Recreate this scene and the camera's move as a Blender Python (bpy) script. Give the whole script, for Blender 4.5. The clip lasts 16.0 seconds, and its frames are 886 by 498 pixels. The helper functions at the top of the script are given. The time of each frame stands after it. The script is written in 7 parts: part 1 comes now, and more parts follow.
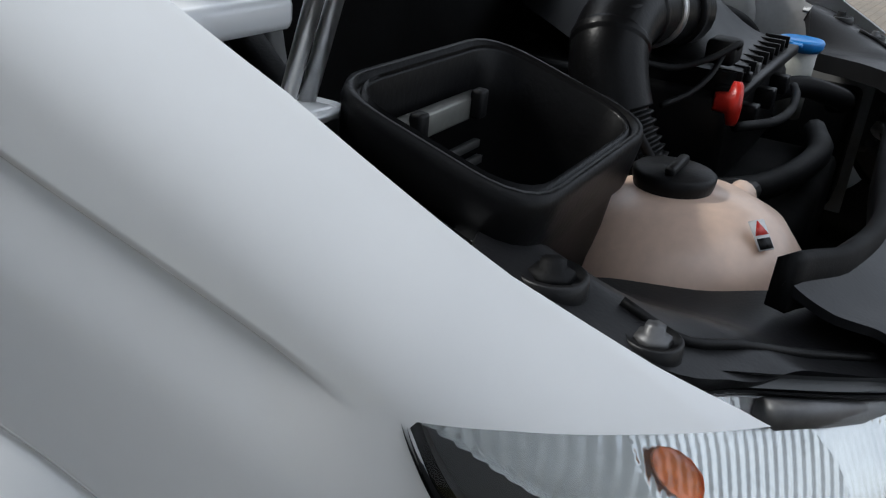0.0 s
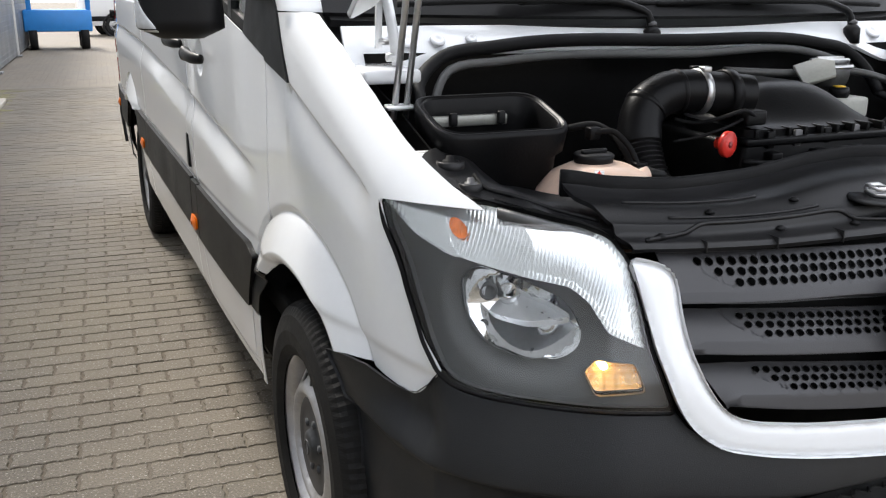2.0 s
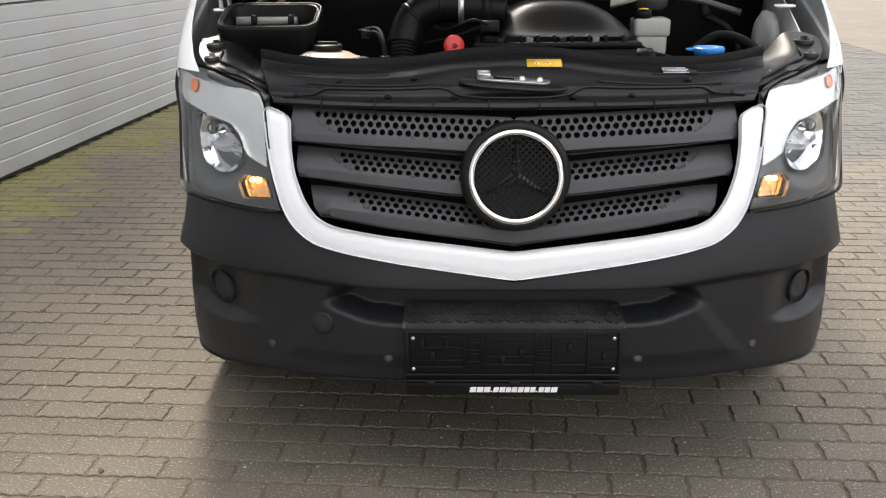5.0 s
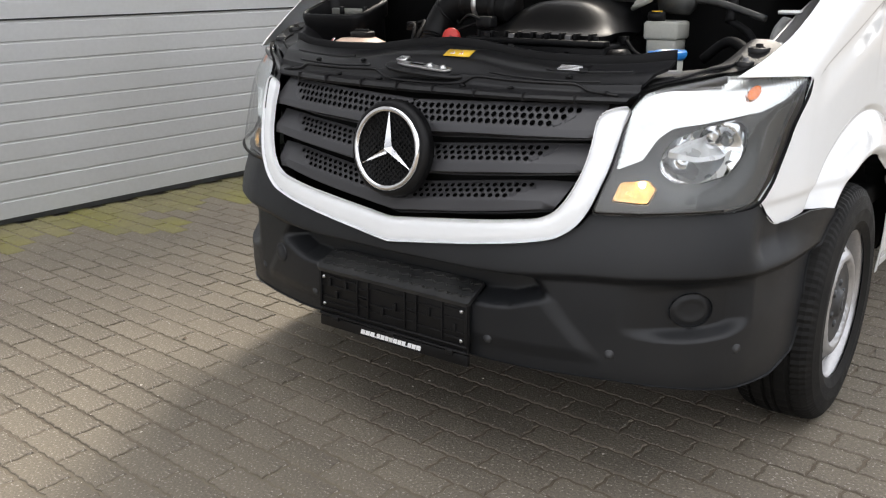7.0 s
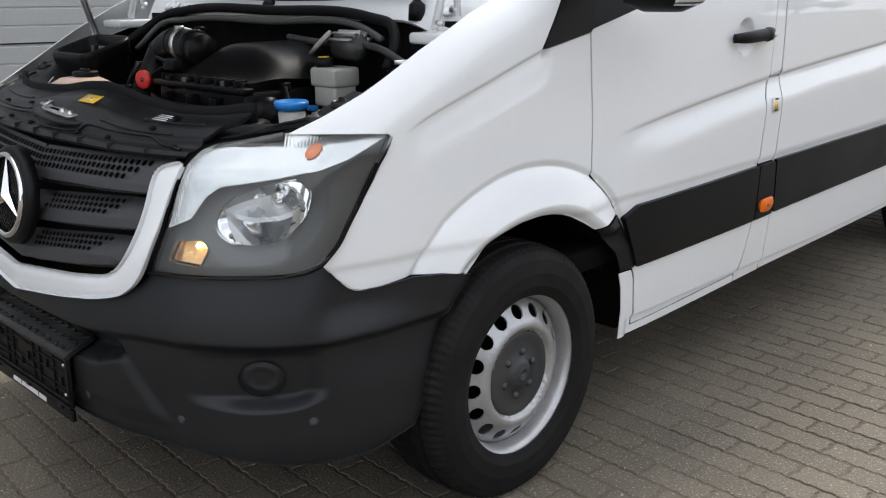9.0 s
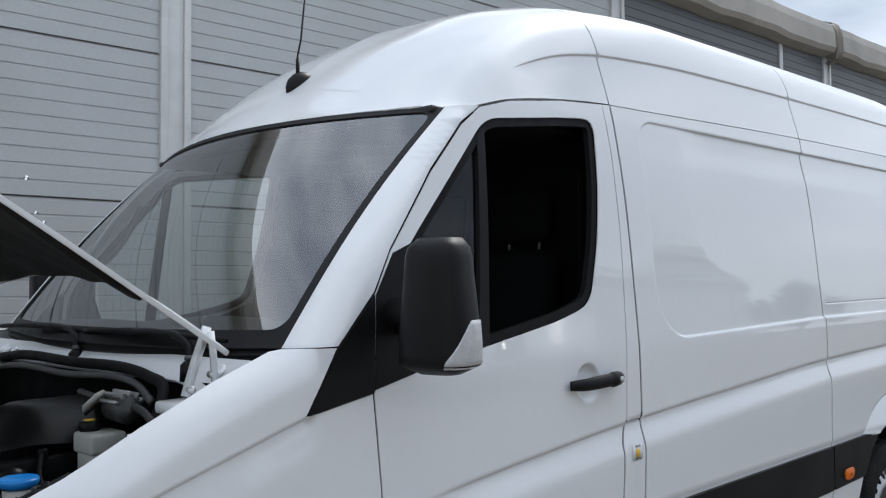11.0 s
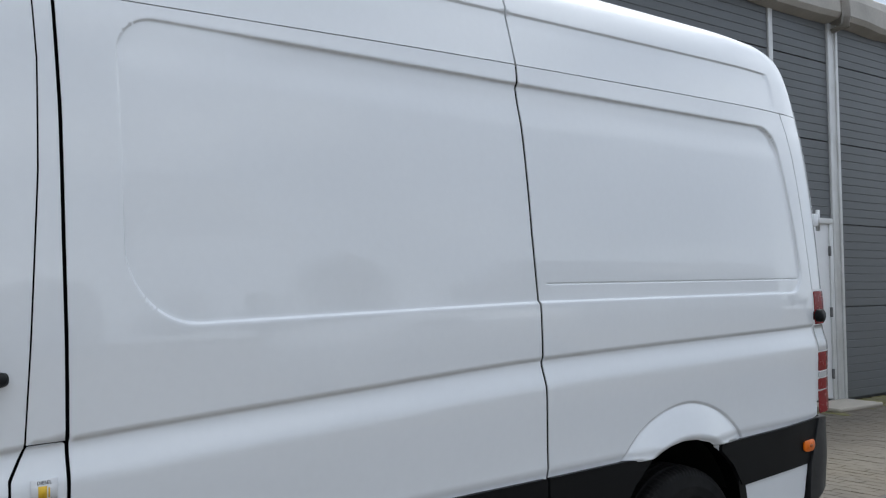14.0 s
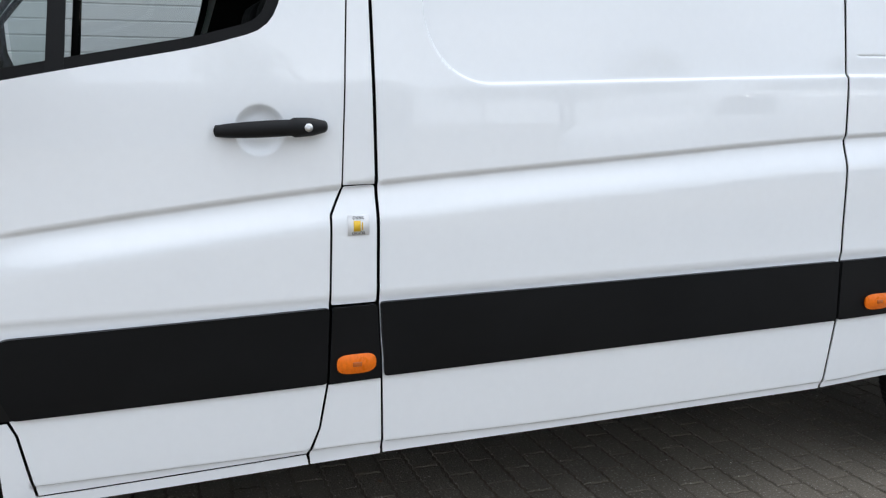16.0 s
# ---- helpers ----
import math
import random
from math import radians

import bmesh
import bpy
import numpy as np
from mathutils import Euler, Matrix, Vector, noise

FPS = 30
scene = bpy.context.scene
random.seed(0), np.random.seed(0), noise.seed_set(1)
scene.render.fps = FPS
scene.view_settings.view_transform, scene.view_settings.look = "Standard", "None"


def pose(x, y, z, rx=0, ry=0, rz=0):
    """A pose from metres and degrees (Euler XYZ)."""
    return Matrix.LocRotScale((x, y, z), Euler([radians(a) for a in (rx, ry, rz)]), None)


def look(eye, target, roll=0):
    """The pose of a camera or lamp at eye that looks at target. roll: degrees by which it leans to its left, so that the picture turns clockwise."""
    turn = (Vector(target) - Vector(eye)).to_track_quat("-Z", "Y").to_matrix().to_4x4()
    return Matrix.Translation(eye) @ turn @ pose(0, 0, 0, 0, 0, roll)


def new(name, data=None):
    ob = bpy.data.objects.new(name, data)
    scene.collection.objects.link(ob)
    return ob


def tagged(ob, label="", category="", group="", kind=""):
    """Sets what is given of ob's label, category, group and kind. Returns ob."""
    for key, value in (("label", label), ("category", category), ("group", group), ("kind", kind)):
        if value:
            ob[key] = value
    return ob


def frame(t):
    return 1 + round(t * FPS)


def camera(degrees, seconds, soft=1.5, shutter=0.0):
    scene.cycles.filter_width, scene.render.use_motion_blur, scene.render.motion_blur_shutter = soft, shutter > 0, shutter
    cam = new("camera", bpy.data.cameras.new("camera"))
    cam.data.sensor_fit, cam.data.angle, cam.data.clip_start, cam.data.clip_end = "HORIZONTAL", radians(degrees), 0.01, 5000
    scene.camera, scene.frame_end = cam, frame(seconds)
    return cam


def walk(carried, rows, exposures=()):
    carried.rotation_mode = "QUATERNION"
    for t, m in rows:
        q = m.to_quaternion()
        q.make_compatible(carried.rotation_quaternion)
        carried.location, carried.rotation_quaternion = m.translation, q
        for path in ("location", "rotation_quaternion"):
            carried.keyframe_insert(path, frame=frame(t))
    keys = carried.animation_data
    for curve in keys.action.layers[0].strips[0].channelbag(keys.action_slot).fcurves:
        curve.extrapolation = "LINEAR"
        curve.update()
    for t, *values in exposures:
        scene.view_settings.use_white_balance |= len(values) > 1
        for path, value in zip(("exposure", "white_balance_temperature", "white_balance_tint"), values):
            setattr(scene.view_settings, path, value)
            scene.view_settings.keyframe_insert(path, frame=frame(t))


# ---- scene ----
cam = camera(52.2, 16.0, soft=1.2)
PATH = [
    (0, (-1.312, 0.363, 1.368), (0.319, 1.181, 0.548), 5.8),
    (0.5, (-1.409, 0.109, 1.409), (0.015, 1.297, 0.662), 4.4),
    (1, (-1.486, -0.24, 1.396), (-0.339, 1.29, 0.811), 1.0),
    (1.5, (-1.527, -0.597, 1.411), (-0.59, 1.08, 0.855), 0.7),
    (2, (-1.438, -0.922, 1.417), (-0.67, 0.837, 0.854), 0.5),
    (2.5, (-1.38, -1.187, 1.398), (-0.726, 0.616, 0.832), 0.7),
    (3, (-1.331, -1.466, 1.38), (-0.717, 0.333, 0.758), 0.6),
    (3.5, (-1.158, -1.695, 1.38), (-0.582, 0.116, 0.756), 0.3),
    (4, (-0.885, -1.866, 1.375), (-0.506, -0.009, 0.738), 0.1),
    (4.5, (-0.515, -1.902, 1.362), (-0.378, -0.012, 0.724), -0.3),
    (4.7, (-0.36, -1.929, 1.37), (-0.286, -0.036, 0.728), -0.4),
    (6.8, (1.347, -1.787, 1.316), (0.284, -0.207, 0.703), -0.7),
    (7, (1.5, -1.693, 1.318), (0.358, -0.167, 0.712), -0.7),
    (7.5, (1.841, -1.486, 1.327), (0.604, -0.038, 0.716), -0.5),
    (8, (2.077, -1.238, 1.312), (0.784, 0.156, 0.693), -0.2),
    (8.2, (2.141, -1.102, 1.311), (0.833, 0.273, 0.68), -0.4),
    (10.3, (2.622, -0.502, 1.475), (1.215, 0.907, 1.285), -0.2),
    (10.5, (2.635, -0.428, 1.468), (1.225, 0.986, 1.368), -0.7),
    (11, (2.624, -0.175, 1.507), (1.214, 1.241, 1.576), -1.0),
    (11.5, (2.717, 0.144, 1.485), (1.316, 1.552, 1.723), -1.5),
    (12, (2.789, 0.499, 1.458), (1.351, 1.871, 1.687), -1.4),
    (12.5, (2.837, 0.85, 1.45), (1.389, 2.209, 1.684), -1.4),
    (13, (2.946, 1.173, 1.434), (1.483, 2.517, 1.669), -1.4),
    (13.5, (3.009, 1.463, 1.399), (1.514, 2.773, 1.619), -1.1),
    (14, (3.078, 1.745, 1.374), (1.536, 3.016, 1.455), -1.1),
    (14.5, (3.148, 1.93, 1.348), (1.609, 3.2, 1.222), -0.7),
    (15, (3.182, 1.923, 1.31), (1.617, 3.15, 1.101), -0.2),
    (15.5, (3.178, 1.822, 1.283), (1.486, 2.859, 1.033), -0.3),
    (16, (3.171, 1.739, 1.262), (1.325, 2.431, 0.929), -0.5),
]
EXPOSURE = [(0, 0.45, 6150, 8), (0.5, 0.72, 6150, 8), (1.5, 1.17, 6430, 10), (2.5, 1.50, 6650, 11), (3.5, 1.55, 6880, 12), (4.5, 1.36, 6900, 12), (7, 1.26, 6850, 11), (8.2, 0.82, 6750, 11), (10.3, 0.55, 6200, 8), (11, 0.17, 6100, 8), (11.5, -0.03, 6060, 8), (12.5, -0.03, 6020, 7), (13.5, -0.06, 6020, 7), (14.5, 0.46, 6080, 8), (15, 0.73, 6170, 8), (16, 0.92, 6200, 8)]
walk(cam, [(t, look(eye, target, roll)) for t, eye, target, roll in PATH], EXPOSURE)

# ---- light ----
world = bpy.data.worlds.new("overcast_sky")
scene.world = world
world.use_nodes = True
wt = world.node_tree
back = wt.nodes["Background"]
sky = wt.nodes.new("ShaderNodeTexSky")
sky.sky_type, sky.sun_disc = "NISHITA", False
sky.sun_elevation, sky.sun_rotation = radians(46), radians(-14)
coord = wt.nodes.new("ShaderNodeTexCoord")
clouds = wt.nodes.new("ShaderNodeTexNoise")
clouds.inputs["Scale"].default_value, clouds.inputs["Detail"].default_value = 2.4, 6
squash = wt.nodes.new("ShaderNodeMapping")
squash.inputs["Scale"].default_value = (1, 1, 2.6)
wt.links.new(coord.outputs["Generated"], squash.inputs["Vector"])
wt.links.new(squash.outputs[0], clouds.inputs["Vector"])
ramp = wt.nodes.new("ShaderNodeValToRGB")
ramp.color_ramp.elements[0].position, ramp.color_ramp.elements[0].color = 0.38, (4.8, 5.2, 6.0, 1)
ramp.color_ramp.elements[1].position, ramp.color_ramp.elements[1].color = 0.62, (10.6, 10.8, 11.2, 1)
wt.links.new(clouds.outputs[0], ramp.inputs[0])
veil = wt.nodes.new("ShaderNodeMix")
veil.data_type = "RGBA"
veil.inputs["Factor"].default_value = 0.88
wt.links.new(sky.outputs[0], veil.inputs[6])
axes, lift_, gain = wt.nodes.new("ShaderNodeSeparateXYZ"), wt.nodes.new("ShaderNodeMapRange"), wt.nodes.new("ShaderNodeVectorMath")
wt.links.new(coord.outputs["Generated"], axes.inputs[0])
wt.links.new(axes.outputs[2], lift_.inputs[0])
lift_.inputs[3].default_value, lift_.inputs[4].default_value = 0.82, 1.25
gain.operation = "MULTIPLY"
wt.links.new(ramp.outputs[0], gain.inputs[0])
wt.links.new(lift_.outputs[0], gain.inputs[1])
wt.links.new(gain.outputs[0], veil.inputs[7])
wt.links.new(veil.outputs[2], back.inputs[0])
back.inputs[1].default_value = 0.112
sun = new("sun", bpy.data.lights.new("sun", "SUN"))
sun.data.energy, sun.data.angle, sun.data.color = 2.0, radians(11), (1.0, 0.95, 0.87)
sun.matrix_world = look((-2.4, 9.7, 10.4), (0, 0, 0))


# ---- materials ----
def shade(name, colour, rough=0.5, metal=0.0, vary=0.12, scale=6.0, fine=120.0, bump=0.0, coat=0.0, spec=0.5, dirt=None, dirt_amount=0.0, per_object=0.0):
    """A surface whose colour and gloss vary at two scales, with fine relief and patches of dirt."""
    m = bpy.data.materials.new(name)
    m.use_nodes = True
    t, p = m.node_tree, m.node_tree.nodes["Principled BSDF"]
    p.inputs["Roughness"].default_value, p.inputs["Metallic"].default_value = rough, metal
    p.inputs["Coat Weight"].default_value, p.inputs["Coat Roughness"].default_value = coat, 0.015
    p.inputs["Specular IOR Level"].default_value, p.inputs["Coat IOR"].default_value = spec, 1.65
    co = t.nodes.new("ShaderNodeTexCoord")
    big, small = t.nodes.new("ShaderNodeTexNoise"), t.nodes.new("ShaderNodeTexNoise")
    for n, s in ((big, scale), (small, fine)):
        n.inputs["Scale"].default_value, n.inputs["Detail"].default_value = s, 4
        t.links.new(co.outputs["Object"], n.inputs["Vector"])
    total = t.nodes.new("ShaderNodeMath")
    total.operation = "ADD"
    t.links.new(big.outputs[0], total.inputs[0])
    t.links.new(small.outputs[0], total.inputs[1])
    last = total
    if per_object:
        info, k, s2 = t.nodes.new("ShaderNodeObjectInfo"), t.nodes.new("ShaderNodeMath"), t.nodes.new("ShaderNodeMath")
        isl = t.nodes.new("ShaderNodeNewGeometry")
        both = t.nodes.new("ShaderNodeMath")
        both.operation = "ADD"
        t.links.new(info.outputs["Random"], both.inputs[0])
        t.links.new(isl.outputs["Random Per Island"], both.inputs[1])
        fract = t.nodes.new("ShaderNodeMath")
        fract.operation = "FRACT"
        t.links.new(both.outputs[0], fract.inputs[0])
        k.operation, k.inputs[1].default_value = "MULTIPLY_ADD", per_object
        k.inputs[2].default_value = -per_object / 2
        t.links.new(fract.outputs[0], k.inputs[0])
        s2.operation = "ADD"
        t.links.new(total.outputs[0], s2.inputs[0])
        t.links.new(k.outputs[0], s2.inputs[1])
        last = s2
    r = t.nodes.new("ShaderNodeMapRange")
    r.inputs[1].default_value, r.inputs[2].default_value = 0.6, 1.4
    r.inputs[3].default_value, r.inputs[4].default_value = 1 - vary, 1 + vary
    t.links.new(last.outputs[0], r.inputs[0])
    mul = t.nodes.new("ShaderNodeVectorMath")
    mul.operation, mul.inputs[0].default_value = "MULTIPLY", colour
    t.links.new(r.outputs[0], mul.inputs[1])
    out = mul.outputs[0]
    if dirt:
        patch, edge, mix = t.nodes.new("ShaderNodeTexNoise"), t.nodes.new("ShaderNodeMapRange"), t.nodes.new("ShaderNodeMix")
        patch.inputs["Scale"].default_value, patch.inputs["Detail"].default_value = scale * 0.7, 8
        t.links.new(co.outputs["Object"], patch.inputs["Vector"])
        edge.inputs[1].default_value, edge.inputs[2].default_value, edge.inputs[4].default_value = 0.45, 0.75, dirt_amount
        t.links.new(patch.outputs[0], edge.inputs[0])
        mix.data_type = "RGBA"
        t.links.new(edge.outputs[0], mix.inputs["Factor"])
        t.links.new(out, mix.inputs[6])
        mix.inputs[7].default_value = (*dirt, 1)
        out = mix.outputs[2]
    t.links.new(out, p.inputs["Base Color"])
    gloss = t.nodes.new("ShaderNodeMapRange")
    gloss.inputs[1].default_value, gloss.inputs[2].default_value = 0.3, 0.7
    gloss.inputs[3].default_value, gloss.inputs[4].default_value = max(rough * 0.85, 0.01), min(rough * 1.15, 1)
    t.links.new(big.outputs[0], gloss.inputs[0])
    t.links.new(gloss.outputs[0], p.inputs["Roughness"])
    if bump:
        b = t.nodes.new("ShaderNodeBump")
        b.inputs["Strength"].default_value, b.inputs["Distance"].default_value = 0.6, bump
        t.links.new(small.outputs[0], b.inputs["Height"])
        t.links.new(b.outputs[0], p.inputs["Normal"])
    return m


def sheet_glass(name, tint, least=0.07):
    """A thin pane: clear to look through, with a gloss that grows towards grazing views."""
    m = bpy.data.materials.new(name)
    m.use_nodes = True
    t = m.node_tree
    t.nodes.remove(t.nodes["Principled BSDF"])
    clear, shiny, mix = t.nodes.new("ShaderNodeBsdfTransparent"), t.nodes.new("ShaderNodeBsdfGlossy"), t.nodes.new("ShaderNodeMixShader")
    clear.inputs[0].default_value, shiny.inputs["Roughness"].default_value = (*tint, 1), 0.01
    lw, power, scale_ = t.nodes.new("ShaderNodeLayerWeight"), t.nodes.new("ShaderNodeMath"), t.nodes.new("ShaderNodeMath")
    lw.inputs["Blend"].default_value = 0.5
    power.operation, power.inputs[1].default_value = "POWER", 4.0
    scale_.operation, scale_.inputs[1].default_value, scale_.inputs[2].default_value = "MULTIPLY_ADD", 1 - least, least
    t.links.new(lw.outputs["Facing"], power.inputs[0])
    t.links.new(power.outputs[0], scale_.inputs[0])
    t.links.new(scale_.outputs[0], mix.inputs[0])
    t.links.new(clear.outputs[0], mix.inputs[1])
    t.links.new(shiny.outputs[0], mix.inputs[2])
    t.links.new(mix.outputs[0], t.nodes["Material Output"].inputs[0])
    return m


def speckle(m, colour, amount, size):
    """Adds bright grains to a surface."""
    t, p = m.node_tree, m.node_tree.nodes["Principled BSDF"]
    src = p.inputs["Base Color"].links[0].from_socket
    co, grain, edge, mix = t.nodes.new("ShaderNodeTexCoord"), t.nodes.new("ShaderNodeTexNoise"), t.nodes.new("ShaderNodeMapRange"), t.nodes.new("ShaderNodeMix")
    grain.inputs["Scale"].default_value, grain.inputs["Detail"].default_value = size, 2
    edge.inputs[1].default_value, edge.inputs[2].default_value, edge.inputs[4].default_value = 0.60, 0.72, amount
    t.links.new(co.outputs["Object"], grain.inputs["Vector"])
    t.links.new(grain.outputs[0], edge.inputs[0])
    mix.data_type = "RGBA"
    mix.inputs[7].default_value = (*colour, 1)
    t.links.new(edge.outputs[0], mix.inputs["Factor"])
    t.links.new(src, mix.inputs[6])
    t.links.new(mix.outputs[2], p.inputs["Base Color"])
    return m


def glow(name, colour, strength):
    m = bpy.data.materials.new(name)
    m.use_nodes = True
    p = m.node_tree.nodes["Principled BSDF"]
    p.inputs["Base Color"].default_value = (*colour, 1)
    p.inputs["Emission Color"].default_value, p.inputs["Emission Strength"].default_value = (*colour, 1), strength
    return m


PAINT = shade("white_paint", (0.80, 0.815, 0.83), 0.35, vary=0.015, scale=2, fine=40, coat=1.0, spec=0.15, dirt=(0.62, 0.62, 0.6), dirt_amount=0.06)
CLAD = shade("black_cladding", (0.0045, 0.0047, 0.0053), 0.42, vary=0.2, scale=3, fine=900, bump=0.0006, dirt=(0.012, 0.012, 0.012), dirt_amount=0.3, spec=0.14)
BUMPER = shade("grained_black_plastic", (0.0118, 0.0126, 0.0142), 0.42, vary=0.2, scale=4, fine=700, bump=0.0008, dirt=(0.034, 0.034, 0.033), dirt_amount=0.3, spec=0.31)
GRILLE = shade("grey_grille_plastic", (0.036, 0.0355, 0.0385), 0.46, vary=0.12, scale=5, fine=600, bump=0.0005)
BLACK = shade("matt_black_plastic", (0.0055, 0.0055, 0.006), 0.46, vary=0.3, scale=9, fine=300, bump=0.0004, dirt=(0.014, 0.0135, 0.013), dirt_amount=0.3, spec=0.2)
# near-black that puts deep shade into the colour of backings and inner parts
DEEP_SHADE = shade("deep_shade_black", (0.003, 0.003, 0.003), 0.8, vary=0.4, scale=8, spec=0.1)
RUBBER = shade("rubber", (0.005, 0.005, 0.0055), 0.65, vary=0.25, scale=10, fine=400, bump=0.0005, spec=0.2)
TYRE = shade("tyre_rubber", (0.0065, 0.0064, 0.0064), 0.72, vary=0.3, scale=14, fine=260, bump=0.001, dirt=(0.020, 0.019, 0.017), dirt_amount=0.35, spec=0.2)
STEEL = shade("silver_wheel_paint", (0.44, 0.44, 0.45), 0.33, 0.6, vary=0.12, scale=16, dirt=(0.18, 0.16, 0.14), dirt_amount=0.45)
CHROME = shade("chrome", (0.82, 0.82, 0.83), 0.09, 1.0, vary=0.05)
ALU = shade("bare_aluminium", (0.6, 0.6, 0.6), 0.35, 0.9, vary=0.15, scale=20)
REFLECTOR = shade("mirror_reflector", (0.80, 0.81, 0.82), 0.07, 1.0, vary=0.06, scale=30)
SILVER = shade("satin_silver", (0.74, 0.75, 0.76), 0.30, 0.55, vary=0.05, scale=30)
LAMP_HOUSING = shade("grey_lamp_bezel", (0.080, 0.082, 0.083), 0.42, vary=0.1)
GLASS = sheet_glass("clear_glass", (0.78, 0.83, 0.82), 0.045)
SCREEN = sheet_glass("windscreen_glass", (0.80, 0.85, 0.83), 0.27)
LENS = sheet_glass("lamp_lens", (0.95, 0.96, 0.96), 0.06)
AMBER = shade("amber_lens", (0.74, 0.15, 0.004), 0.3, vary=0.12, scale=60, coat=0.1, spec=0.25)
RED = shade("red_lens", (0.20, 0.003, 0.006), 0.25, vary=0.12, scale=60, coat=0.0, spec=0.12)
CLEAR = shade("frosted_lens", (0.48, 0.49, 0.50), 0.15, vary=0.1, scale=60, coat=0.6)
BULB = glow("bulb", (1.0, 0.62, 0.25), 30)
TANK = shade("translucent_tank", (0.72, 0.53, 0.42), 0.4, vary=0.1, scale=5, fine=80, coat=0.2)
RESERVOIR = shade("milky_plastic", (0.40, 0.40, 0.36), 0.4, vary=0.1, scale=12)
RED_PLASTIC = shade("red_plastic", (0.62, 0.03, 0.02), 0.35, vary=0.1)
BLUE_PLASTIC = shade("blue_plastic", (0.02, 0.22, 0.62), 0.35, vary=0.1)
YELLOW = shade("yellow_print", (0.80, 0.50, 0.03), 0.45, vary=0.1)
WHITE_PRINT = shade("white_print", (0.8, 0.8, 0.8), 0.5, vary=0.05)
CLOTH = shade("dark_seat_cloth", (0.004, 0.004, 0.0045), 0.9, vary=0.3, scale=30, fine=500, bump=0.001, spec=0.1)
DASH = shade("dashboard_plastic", (0.008, 0.008, 0.009), 0.6, vary=0.15, fine=500, bump=0.0004)


# ---- helpers for meshes ----
from mathutils.geometry import delaunay_2d_cdt


def curve(xs, ys):
    """A smooth monotone curve through the given values."""
    xs, ys = np.array(xs, float), np.array(ys, float)
    h = np.diff(xs)
    d = np.diff(ys) / h
    m = np.r_[d[0], np.zeros(len(xs) - 2), d[-1]]
    for i in range(1, len(xs) - 1):
        m[i] = 0 if d[i - 1] * d[i] <= 0 else 2 * d[i - 1] * d[i] / (d[i - 1] + d[i])

    def f(x):
        x = np.clip(np.asarray(x, float), xs[0], xs[-1])
        i = np.clip(np.searchsorted(xs, x, side="right") - 1, 0, len(xs) - 2)
        t = (x - xs[i]) / h[i]
        a, b = t * t * (3 - 2 * t), t * (1 - t)
        return ys[i] * (1 - a) + ys[i + 1] * a + b * h[i] * ((1 - t) * m[i] - t * m[i + 1])

    return f


def smooth(t):
    t = np.clip(t, 0, 1)
    return t * t * (3 - 2 * t)


def mesh_of(bm, name, flat=False):
    me = bpy.data.meshes.new(name)
    bm.to_mesh(me)
    bm.free()
    if not flat:
        me.shade_smooth()
    return me


def part(name, me, material, parent, label="", m=None):
    """Links a mesh (or bmesh) as one part under a thing or a part."""
    if isinstance(me, bmesh.types.BMesh):
        me = mesh_of(me, name)
    if material and not me.materials:
        me.materials.append(material)
    ob = new(name, me)
    ob.parent = parent
    if m is not None:
        ob.matrix_basis = m
    return tagged(ob, label)


def thing(name, label, category, group="", kind="", m=None):
    ob = new(name)
    ob.empty_display_size = 0.2
    if m is not None:
        ob.matrix_basis = m
    return tagged(ob, label, category, group, kind)


def inside(p, poly):
    x, y = p[:, 0], p[:, 1]
    res = np.zeros(len(p), bool)
    a, b = poly, np.roll(poly, -1, 0)
    for (x0, y0), (x1, y1) in zip(a, b):
        if y0 != y1:
            res ^= ((y0 > y) != (y1 > y)) & (x < (x1 - x0) * (y - y0) / (y1 - y0) + x0)
    return res


def near_edge(p, poly):
    a, b = poly, np.roll(poly, -1, 0)
    best = np.full(len(p), 1e9)
    for p0, p1 in zip(a, b):
        d = p1 - p0
        t = np.clip(((p - p0) @ d) / max(d @ d, 1e-12), 0, 1)
        best = np.minimum(best, np.hypot(*(p - p0 - t[:, None] * d).T))
    return best


def dense(poly, step):
    poly = np.array(poly, float)
    out = []
    for a, b in zip(poly, np.roll(poly, -1, 0)):
        n = max(1, int(np.ceil(np.hypot(*(b - a)) / step)))
        out += [a + (b - a) * i / n for i in range(n)]
    return np.array(out)


def rounded(poly, r, n=5):
    """The outline with its corners rounded by about r."""
    poly = [np.array(p, float) for p in poly]
    out = []
    for i, p in enumerate(poly):
        a, b = poly[i - 1], poly[(i + 1) % len(poly)]
        da, db = a - p, b - p
        k = min(r, np.hypot(*da) * 0.48, np.hypot(*db) * 0.48)
        s, e = p + da / np.hypot(*da) * k, p + db / np.hypot(*db) * k
        out += [(1 - t) ** 2 * s + 2 * t * (1 - t) * p + t * t * e for t in np.linspace(0, 1, n)]
    return np.array(out)


def shrink(poly, d):
    """The outline moved inwards by d."""
    poly = np.array(poly, float)
    area = np.sum(poly[:, 0] * np.roll(poly[:, 1], -1) - np.roll(poly[:, 0], -1) * poly[:, 1])
    e = np.roll(poly, -1, 0) - np.roll(poly, 1, 0)
    n = np.stack([-e[:, 1], e[:, 0]], 1) / np.maximum(np.hypot(*e.T), 1e-9)[:, None]
    return poly + n * d * np.sign(area)


